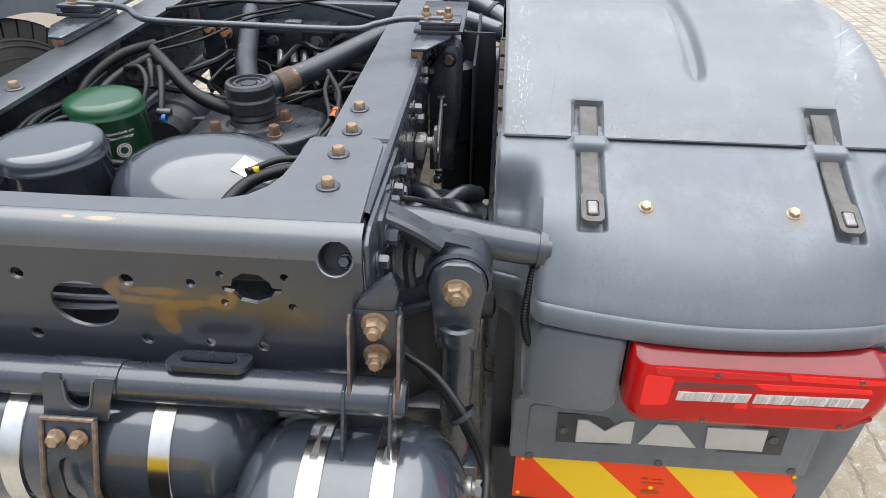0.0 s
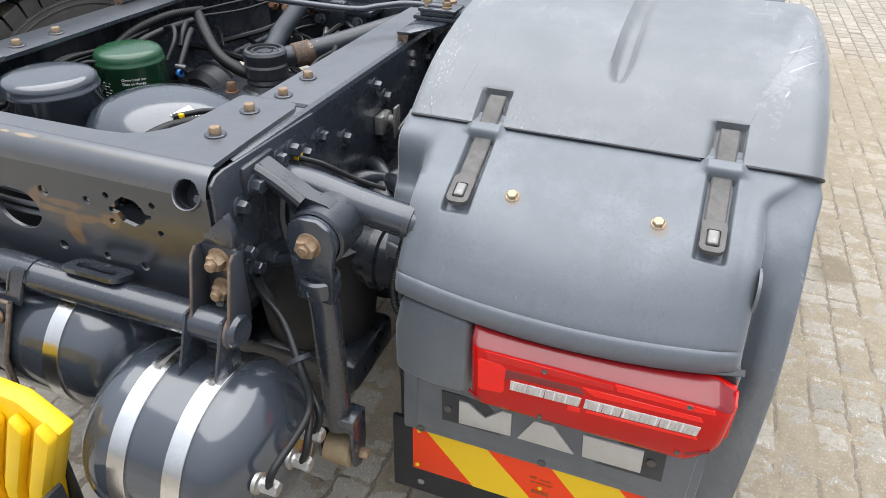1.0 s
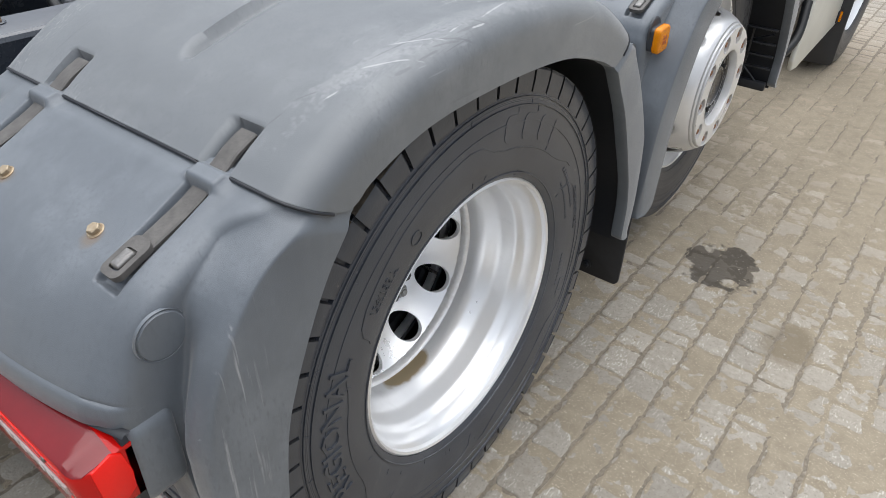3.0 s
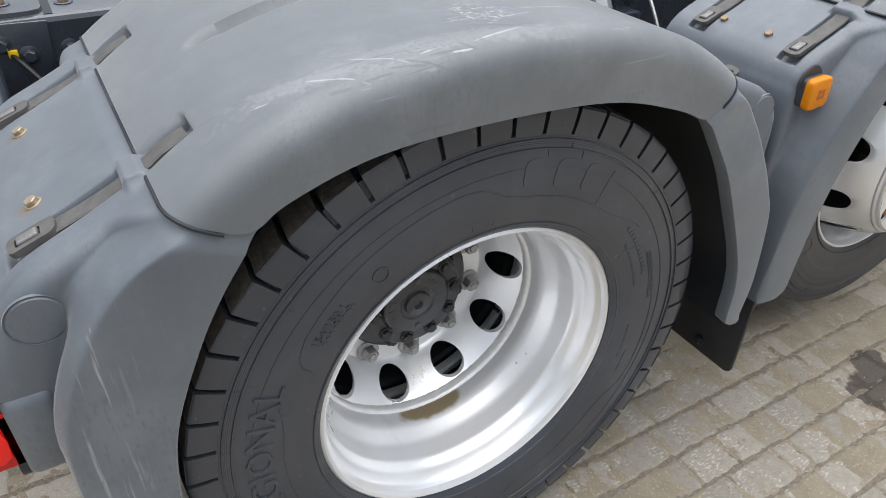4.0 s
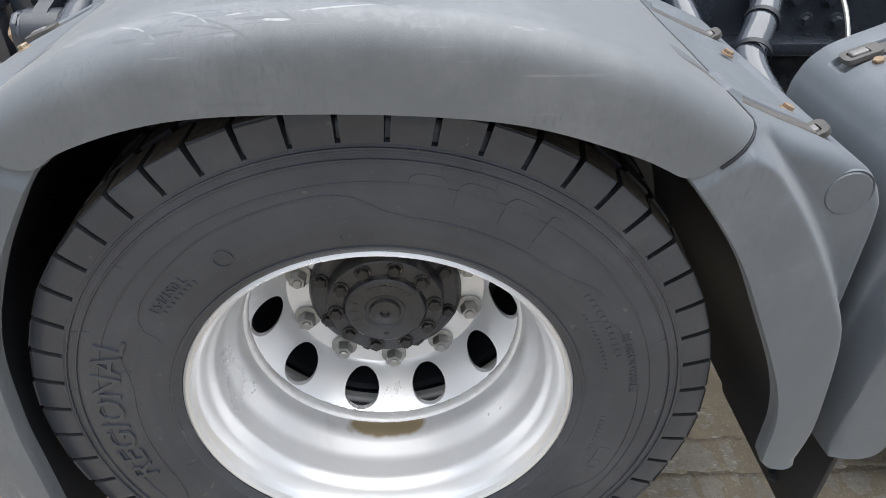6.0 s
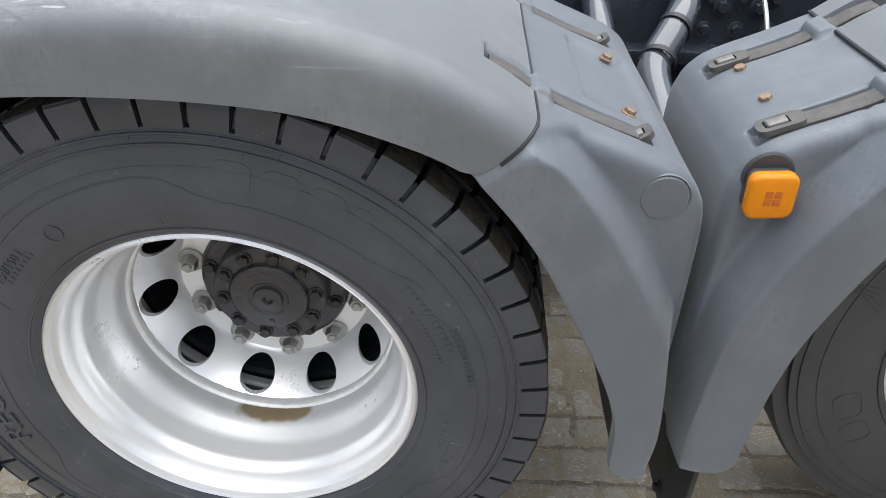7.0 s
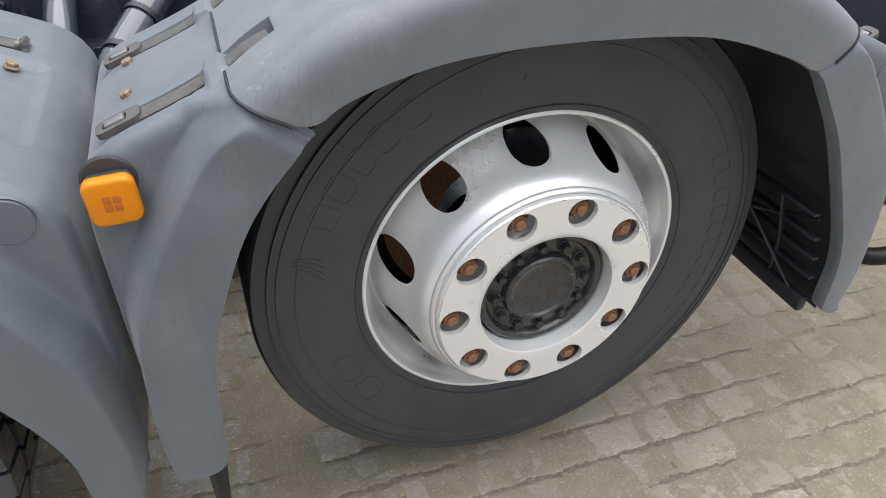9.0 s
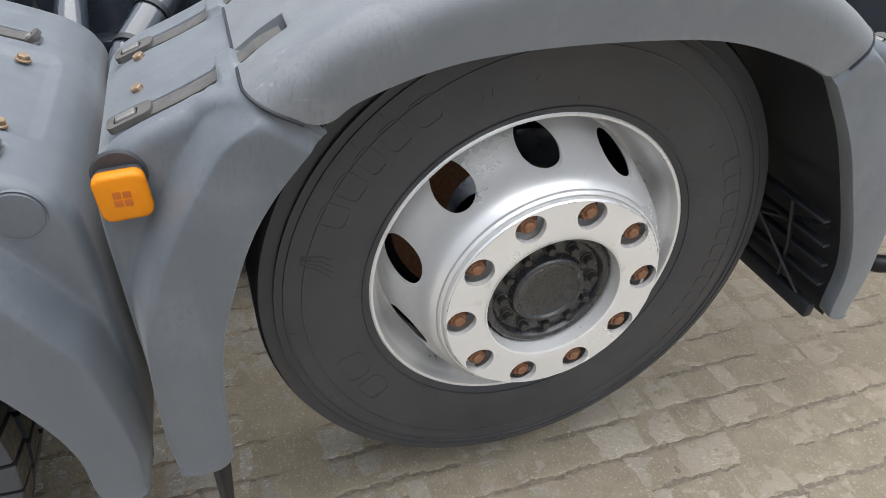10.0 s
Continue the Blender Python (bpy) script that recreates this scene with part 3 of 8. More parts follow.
def paver_material():
    m = mat("tumbled_concrete_paver", (0.350, 0.322, 0.276), 0.88, color2=(0.262, 0.236, 0.196), scale=48, mix=1.0, bump=1.9, bscale=90, stain=(0.135, 0.115, 0.090), stain_scale=120, stain_at=0.57, stain_w=0.10)
    scratched(m, (0.49, 0.46, 0.405), scale=(210.0, 70.0, 170.0), at=0.56, area=14.0, area_at=0.45, soft=0.05)
    n, l = m.node_tree.nodes, m.node_tree.links
    b = n["Principled BSDF"]
    info = n.new("ShaderNodeObjectInfo")
    geo = n.new("ShaderNodeNewGeometry")
    add = n.new("ShaderNodeMath")
    add.operation = "ADD"
    l.new(info.outputs["Random"], add.inputs[0])
    l.new(geo.outputs["Random Per Island"], add.inputs[1])
    fr = n.new("ShaderNodeMath")
    fr.operation = "FRACT"
    l.new(add.outputs[0], fr.inputs[0])
    hs = n.new("ShaderNodeHueSaturation")
    vr = n.new("ShaderNodeMapRange")
    vr.inputs["To Min"].default_value, vr.inputs["To Max"].default_value = 0.86, 1.13
    l.new(fr.outputs[0], vr.inputs["Value"])
    l.new(vr.outputs[0], hs.inputs["Value"])
    l.new(b.inputs["Base Color"].links[0].from_socket, hs.inputs["Color"])
    l.new(hs.outputs[0], b.inputs["Base Color"])
    blot(m, 0.75, 3.95, 0.9, 0.9, (0.390, 0.345, 0.275), 0.4, 0.8, 3.0, 1.0)
    stains(m)
    blot(m, 0.74, 5.3, 0.9, 1.3, (0.36, 0.27, 0.17), 0.55, 0.7, 2.5, 1.0)
    # paler pavers under the tail
    blot(m, 0.0, 1.0, 0.6, 0.8, (0.44, 0.40, 0.335), 0.6, 0.6, 5.0, 1.2)
    col = b.inputs["Base Color"].links[0].from_socket
    dust = n.new("ShaderNodeTexNoise")
    dust.inputs["Scale"].default_value, dust.inputs["Detail"].default_value = 1.7, 6.0
    l.new(geo.outputs["Position"], dust.inputs["Vector"])
    dr = n.new("ShaderNodeMapRange")
    dr.inputs["From Min"].default_value, dr.inputs["From Max"].default_value = 0.45, 0.75
    dr.inputs["To Max"].default_value = 0.35
    l.new(dust.outputs["Fac"], dr.inputs["Value"])
    dm = n.new("ShaderNodeMix")
    dm.data_type = "RGBA"
    l.new(col, dm.inputs["A"])
    dm.inputs["B"].default_value = (0.335, 0.292, 0.232, 1)
    l.new(dr.outputs[0], dm.inputs["Factor"])
    l.new(dm.outputs["Result"], b.inputs["Base Color"])
    return m


M_PAVER = paver_material()
stains(M_DRIFT)
M_SAND = mat("sandy_joint_grit", (0.270, 0.230, 0.178), 0.95, color2=(0.130, 0.110, 0.085), scale=110, mix=1.0, bump=1.0, bscale=250)


# ---- mesh helpers ----
def part(name, bm, material, parent=None, label="", sharp=35):
    me = bpy.data.meshes.new(name)
    bmesh.ops.recalc_face_normals(bm, faces=bm.faces)
    for f in bm.faces:
        f.smooth = True
    lim = radians(sharp)
    for e in bm.edges:
        if len(e.link_faces) == 2 and e.calc_face_angle(0) > lim:
            e.smooth = False
    bm.to_mesh(me)
    bm.free()
    me.materials.append(material)
    ob = new(name, me)
    if parent:
        ob.parent = parent
    if label:
        tagged(ob, label)
    return ob


def again(ob, m, parent=None):
    """Another object on the same mesh, placed by m."""
    o = new(ob.name.split(".")[0], ob.data)
    o.matrix_basis = m
    o.parent = parent or ob.parent
    if "label" in ob:
        tagged(o, ob["label"])
    return o


def join(*bms):
    out = bmesh.new()
    for b in bms:
        me = bpy.data.meshes.new("tmp")
        b.to_mesh(me)
        b.free()
        out.from_mesh(me)
        bpy.data.meshes.remove(me)
    return out


def moved(bm, m):
    bmesh.ops.transform(bm, matrix=m, verts=bm.verts)
    return bm


def box(x0, x1, y0, y1, z0, z1, bevel=0.004, seg=2):
    bm = bmesh.new()
    bmesh.ops.create_cube(bm, size=1)
    moved(bm, Matrix.Translation(((x0 + x1) / 2, (y0 + y1) / 2, (z0 + z1) / 2)) @ Matrix.Diagonal((x1 - x0, y1 - y0, z1 - z0, 1)))
    if bevel:
        bmesh.ops.bevel(bm, geom=list(bm.edges), offset=min(bevel, 0.45 * min(abs(x1 - x0), abs(y1 - y0), abs(z1 - z0))), segments=seg, profile=0.5, affect="EDGES")
    return bm


def lathe(profile, n=64, axis="x", closed=False):
    """A profile of (along, radius) turned round an axis through the origin."""
    bm = bmesh.new()
    rings = []
    for a, r in profile:
        ring = []
        for i in range(n):
            t = 2 * math.pi * i / n
            c, s = r * math.cos(t), r * math.sin(t)
            ring.append(bm.verts.new((a, c, s) if axis == "x" else (c, a, s) if axis == "y" else (c, s, a)))
        rings.append(ring)
    pairs = list(zip(rings, rings[1:])) + ([(rings[-1], rings[0])] if closed else [])
    for a, b in pairs:
        for i in range(n):
            j = (i + 1) % n
            bm.faces.new((a[i], a[j], b[j], b[i]))
    if not closed:
        for ring, (a, r) in ((rings[0], profile[0]), (rings[-1], profile[-1])):
            if r < 0.002:
                bm.faces.new(ring)
    return bm


def spline(points, per=6):
    """A smooth curve through points."""
    p = [Vector(q) for q in points]
    p = [2 * p[0] - p[1]] + p + [2 * p[-1] - p[-2]]
    out = []
    for i in range(1, len(p) - 2):
        for k in range(per):
            t = k / per
            a, b, c, d = p[i - 1], p[i], p[i + 1], p[i + 2]
            out.append(0.5 * ((2 * b) + (c - a) * t + (2 * a - 5 * b + 4 * c - d) * t * t + (3 * b - a - 3 * c + d) * t ** 3))
    out.append(p[-2])
    return out


def tube(points, r, n=10, per=6, ribs=0.0, caps=True):
    """A round bar, pipe or hose through points; ribs: the step of a corrugated hose."""
    path = spline(points, per) if per else [Vector(q) for q in points]
    if ribs:
        fine, acc = [path[0]], 0.0
        total = sum((b - a).length for a, b in zip(path, path[1:]))
        steps = max(2, int(total / (ribs / 2)))
        seg, done = 0, 0.0
        lens = [(b - a).length for a, b in zip(path, path[1:])]
        for k in range(1, steps):
            want = total * k / steps
            while seg < len(lens) - 1 and done + lens[seg] < want:
                done += lens[seg]
                seg += 1
            fine.append(path[seg].lerp(path[seg + 1], (want - done) / max(lens[seg], 1e-9)))
        path = fine + [path[-1]]
    bm = bmesh.new()
    up = Vector((0, 0, 1))
    rings = []
    for i, q in enumerate(path):
        d = (path[min(i + 1, len(path) - 1)] - path[max(i - 1, 0)]).normalized()
        if abs(d.dot(up)) > 0.95:
            up = Vector((1, 0, 0)) if abs(d.x) < 0.9 else Vector((0, 1, 0))
        side = d.cross(up).normalized()
        up = side.cross(d).normalized()
        rr = r * (0.86 if ribs and i % 2 else 1.0)
        rings.append([bm.verts.new(q + rr * (math.cos(2 * math.pi * k / n) * side + math.sin(2 * math.pi * k / n) * up)) for k in range(n)])
    for a, b in zip(rings, rings[1:]):
        for i in range(n):
            j = (i + 1) % n
            bm.faces.new((a[i], a[j], b[j], b[i]))
    if caps:
        bm.faces.new(rings[0])
        bm.faces.new(rings[-1])
    return bm


def prism(outline, lo, hi, axis="y", bevel=0.003, seg=2):
    """A flat outline given a thickness; outline in the two other axes, in order."""
    bm = bmesh.new()

    def put(a, b, c):
        return (c, a, b) if axis == "x" else (a, c, b) if axis == "y" else (a, b, c)

    lower = [bm.verts.new(put(a, b, lo)) for a, b in outline]
    upper = [bm.verts.new(put(a, b, hi)) for a, b in outline]
    bm.faces.new(lower)
    bm.faces.new(upper)
    for i in range(len(outline)):
        j = (i + 1) % len(outline)
        bm.faces.new((lower[i], lower[j], upper[j], upper[i]))
    bmesh.ops.recalc_face_normals(bm, faces=bm.faces)
    if bevel:
        es = [e for e in bm.edges if e.calc_face_angle(0) > 0.6]
        bmesh.ops.bevel(bm, geom=es, offset=bevel, segments=seg, profile=0.5, affect="EDGES")
    return bm


def rounded(w, h, r, n=5, cx=0.0, cy=0.0):
    out = []
    for sx, sy, a0 in ((1, 1, 0), (-1, 1, 90), (-1, -1, 180), (1, -1, 270)):
        for k in range(n + 1):
            a = radians(a0 + 90 * k / n)
            out.append((cx + sx * (w / 2 - r) + r * math.cos(a), cy + sy * (h / 2 - r) + r * math.sin(a)))
    return out


def circle(r, n=24, cx=0.0, cy=0.0, ry=None):
    return [(cx + r * math.cos(2 * math.pi * i / n), cy + (ry or r) * math.sin(2 * math.pi * i / n)) for i in range(n)]


def plate(outline, holes, thick, to3d, rim=0.0):
    """A plate with openings through it. outline and holes are (u, v) rings; to3d maps (u, v, depth)."""
    bm = bmesh.new()
    loops = [outline] + holes
    es = []
    for loop in loops:
        vs = [bm.verts.new((u, v, 0)) for u, v in loop]
        es += [bm.edges.new((vs[i], vs[(i + 1) % len(vs)])) for i in range(len(vs))]
    bmesh.ops.triangle_fill(bm, edges=es, use_beauty=True)
    ex = bmesh.ops.extrude_face_region(bm, geom=list(bm.faces))
    for v in ex["geom"]:
        if isinstance(v, bmesh.types.BMVert):
            v.co.z = thick
    for v in bm.verts:
        v.co = Vector(to3d(v.co.x, v.co.y, v.co.z))
    return bm


def bolt_mesh(r=0.011, h=0.011, washer=True, flange=1.75):
    """A hexagon head with its washer, standing on z = 0."""
    bms = []
    if washer:
        bms.append(lathe([(0.0, r * flange), (0.0022, r * flange), (0.0032, r * (flange - 0.15)), (0.0032, 0.001)], 20, "z"))
    bm = bmesh.new()
    z0 = 0.003 if washer else 0.0
    lo = [bm.verts.new((r * math.cos(k * math.pi / 3), r * math.sin(k * math.pi / 3), z0)) for k in range(6)]
    hi = [bm.verts.new((v.co.x, v.co.y, z0 + h * 0.8)) for v in lo]
    top = [bm.verts.new((v.co.x * 0.84, v.co.y * 0.84, z0 + h)) for v in lo]
    for a, b in ((lo, hi), (hi, top)):
        for i in range(6):
            j = (i + 1) % 6
            bm.faces.new((a[i], a[j], b[j], b[i]))
    bm.faces.new(top)
    bms.append(bm)
    return join(*bms)


def facing(p, n, spin=0.0):
    """A pose at p whose z looks along n."""
    return Matrix.Translation(p) @ Vector(n).to_track_quat("Z", "Y").to_matrix().to_4x4() @ pose(0, 0, 0, 0, 0, spin)


def sample(points, n):
    """n points evenly along a smooth curve through 2D points."""
    c = spline([(a, b, 0) for a, b in points], 10)
    d = [0.0]
    for a, b in zip(c, c[1:]):
        d.append(d[-1] + (b - a).length)
    out, k = [], 0
    for i in range(n):
        w = d[-1] * i / (n - 1)
        while k < len(d) - 2 and d[k + 1] < w:
            k += 1
        f = (w - d[k]) / max(d[k + 1] - d[k], 1e-9)
        q = c[k].lerp(c[k + 1], min(max(f, 0), 1))
        out.append((q.x, q.y))
    return out


def smooth(a, b, v):
    t = min(max((v - a) / (b - a), 0.0), 1.0)
    return t * t * (3 - 2 * t)


def grid(rows):
    bm = bmesh.new()
    vs = [[bm.verts.new(p) for p in row] for row in rows]
    for a, b in zip(vs, vs[1:]):
        for i in range(len(a) - 1):
            bm.faces.new((a[i], a[i + 1], b[i + 1], b[i]))
    return bm


def shaped(rows, height, centre):
    """Push the points of a grid outwards along its normals by height(point)."""
    def normal(i, k):
        a = rows[min(i + 1, len(rows) - 1)][k] - rows[max(i - 1, 0)][k]
        b = rows[i][min(k + 1, len(rows[i]) - 1)] - rows[i][max(k - 1, 0)]
        n = b.cross(a)
        return n.normalized() if n.length > 1e-9 else Vector((0, 0, 1))

    i, k = len(rows) // 3, len(rows[0]) // 4
    sign = 1 if normal(i, k).dot(rows[i][k] - centre) > 0 else -1
    return [[p + sign * normal(i, k) * height(p) for k, p in enumerate(row)] for i, row in enumerate(rows)]


# ---- the truck ----
truck = tagged(new("truck"), "dark grey heavy truck chassis with grey plastic mudguards and silver wheels", "truck")
X_OUT, X_SIDE = 0.765, 0.690
DRIVE_Y, DRIVE_Z = 1.965, 0.513
PUSH_Y, PUSH_Z = 3.315, 0.601

# outlines round a wheel: distance ahead of the axle, height
TOP = [(-0.447, 1.0040), (-0.40, 1.036), (-0.32, 1.078), (-0.20, 1.115), (-0.08, 1.132), (0.08, 1.132), (0.20, 1.115), (0.32, 1.078), (0.40, 1.036), (0.447, 1.0040)]
LIP = [(-0.364, 0.959), (-0.32, 0.991), (-0.20, 1.024), (-0.03, 1.031), (0.16, 1.018), (0.30, 0.978), (0.38, 0.940)]
END_BOX = [(0.418, 1.011), (0.440, 0.998), (0.456, 0.9905), (0.488, 0.978), (0.597, 0.935), (0.645, 0.911), (0.676, 0.878), (0.689, 0.82), (0.690, 0.60), (0.682, 0.40)]
END_FOOT = [(0.430, 0.995), (0.468, 0.968), (0.529, 0.900), (0.586, 0.820), (0.631, 0.742), (0.664, 0.665), (0.682, 0.50), (0.676, 0.40)]
END_CREST = [(0.408, 0.985), (0.432, 0.972), (0.488, 0.893), (0.540, 0.808), (0.583, 0.725), (0.616, 0.645), (0.645, 0.50), (0.646, 0.40)]
END_LIP = [(0.358, 0.952), (0.382, 0.937), (0.46, 0.835), (0.521, 0.723), (0.580, 0.60), (0.604, 0.518), (0.608, 0.44), (0.612, 0.40)]
TAIL_BOX = [(-0.418, 1.011), (-0.440, 0.998), (-0.456, 0.9905), (-0.480, 0.981), (-0.575, 0.939), (-0.615, 0.919), (-0.648, 0.896), (-0.676, 0.868), (-0.697, 0.840), (-0.708, 0.822), (-0.7085, 0.8175), (-0.7135, 0.8150), (-0.717, 0.806)]
TAIL_BACK = [(-0.718, 0.794), (-0.714, 0.783), (-0.690, 0.778), (-0.670, 0.765), (-0.640, 0.66), (-0.615, 0.54), (-0.610, 0.42), (-0.586, 0.37), (-0.570, 0.20)]
TAIL_FOOT = [(-0.430, 0.995), (-0.452, 0.983), (-0.545, 0.905), (-0.608, 0.79), (-0.628, 0.66), (-0.614, 0.47), (-0.575, 0.20)]
TAIL_CREST = [(-0.405, 0.987), (-0.440, 0.976), (-0.493, 0.920), (-0.556, 0.80), (-0.588, 0.67), (-0.600, 0.47), (-0.590, 0.20)]
PUSH_BOX = [(-0.418, 1.011), (-0.440, 0.998), (-0.456, 0.9905), (-0.488, 0.977), (-0.573, 0.944), (-0.610, 0.922), (-0.632, 0.89), (-0.642, 0.83), (-0.642, 0.60), (-0.636, 0.40)]
PUSH_FOOT = [(-0.430, 0.995), (-0.465, 0.969), (-0.520, 0.900), (-0.570, 0.820), (-0.605, 0.742), (-0.628, 0.660), (-0.638, 0.50), (-0.634, 0.40)]
PUSH_CREST = [(-0.408, 0.985), (-0.432, 0.972), (-0.483, 0.893), (-0.527, 0.808), (-0.562, 0.720), (-0.588, 0.630), (-0.606, 0.50), (-0.606, 0.40)]
PUSH_LIP = [(-0.358, 0.952), (-0.382, 0.937), (-0.460, 0.835), (-0.515, 0.700), (-0.536, 0.60), (-0.545, 0.50), (-0.550, 0.40)]
TAIL_LIP = [(-0.345, 0.972), (-0.366, 0.957), (-0.440, 0.841), (-0.500, 0.698), (-0.520, 0.55), (-0.522, 0.44), (-0.522, 0.20)]


def bump_rect(u, v, u0, u1, v0, v1, soft):
    return smooth(u0 - soft, u0 + soft, u) * (1 - smooth(u1 - soft, u1 + soft, u)) * smooth(v0 - soft, v0 + soft, v) * (1 - smooth(v1 - soft, v1 + soft, v))


def columns(x_in, x_end, straps, half, tail=0.652):
    """Places across a panel, close together at the edges of the strap pockets."""
    xs = set(round(float(x), 4) for x in np.linspace(x_in, tail, 64))
    for c in straps:
        for e in (c - half, c + half):
            for d in (-0.0060, -0.0035, -0.0018, 0.0, 0.0018, 0.0035, 0.0060):
                if x_in < e + d < tail:
                    xs.add(round(e + d, 4))
    return sorted(xs) + [tail + (x_end - tail) * k / 4 for k in (1, 2, 3, 4)]


def top_panel(cy, dz, x_in, straps, groove_x, mirror=None):
    """The arched middle panel over a wheel, with its rolled outer skirt, strap pockets and pressed grooves."""
    n = 240
    top, lip = sample(TOP, n), sample(LIP, n)
    xs = columns(x_in, X_OUT - 0.05, tuple(straps) + (groove_x - 0.03, groove_x + 0.03), 0.024, 0.66)
    rows = []
    for (ty, tz), (ly, lz) in zip(top, lip):
        row = []
        d = Vector((0, ly - ty, lz - tz))
        # the lower corners next to the seams are rounded
        near_end = 0.026 - min(math.hypot(ly - lip[0][0], lz - lip[0][1]), math.hypot(ly - lip[-1][0], lz - lip[-1][1]))
        full = d.length - (0.026 - math.sqrt(0.026 ** 2 - near_end ** 2) if near_end > 0 else 0.0)
        d = d.normalized()
        t3 = Vector((0, cy + ty, tz + dz))
        row.append(Vector((x_in, 0, 0)) + t3 + Vector((0, 0, -0.03)))
        row.append(Vector((x_in, 0, 0)) + t3 + Vector((0, 0, -0.008)))
        for x in xs:
            row.append(Vector((x + 0.006, 0, 0)) + t3)
        r = 0.044
        for k in range(1, 9):
            a = k / 8 * math.pi / 2
            row.append(Vector((X_OUT - r + r * math.sin(a), 0, 0)) + t3 + d * (min(r, full * 0.75) * (1 - math.cos(a))))
        for k in (1, 2, 3):
            row.append(Vector((X_OUT, 0, 0)) + t3 + d * (min(r, full * 0.75) + (full - min(r, full * 0.75)) * k / 3))
        row.append(Vector((X_OUT - 0.006, 0, 0)) + t3 + d * (full + 0.002))
        row.append(Vector((X_OUT - 0.03, 0, 0)) + t3 + d * full)
        row.append(Vector((X_OUT - 0.03, 0, 0)) + t3 + d * (full * 0.5))
        rows.append(row)

    def height(p):
        dy = abs(p.y - cy)
        h = 0.0
        for x in straps:
            h -= 0.019 * bump_rect(p.x, dy, x - 0.024, x + 0.024, 0.386, 0.5, 0.003)
        w = 0.017 * smooth(0.0, 0.07, 0.345 - dy)
        if dy < 0.345:
            h -= 0.019 * smooth(0.0, 0.03, 0.345 - dy) * (1 - smooth(w * 0.4, w * 0.4 + 0.015, abs(p.x - groove_x)))
        h += 0.0012 * noise.noise(p * 6)
        return h

    rows = shaped(rows, height, Vector((0.4, cy, 0.6)))
    if mirror is not None:
        rows = [[Vector((2 * mirror - p.x, p.y, p.z)) for p in row] for row in rows]
    return grid(rows)


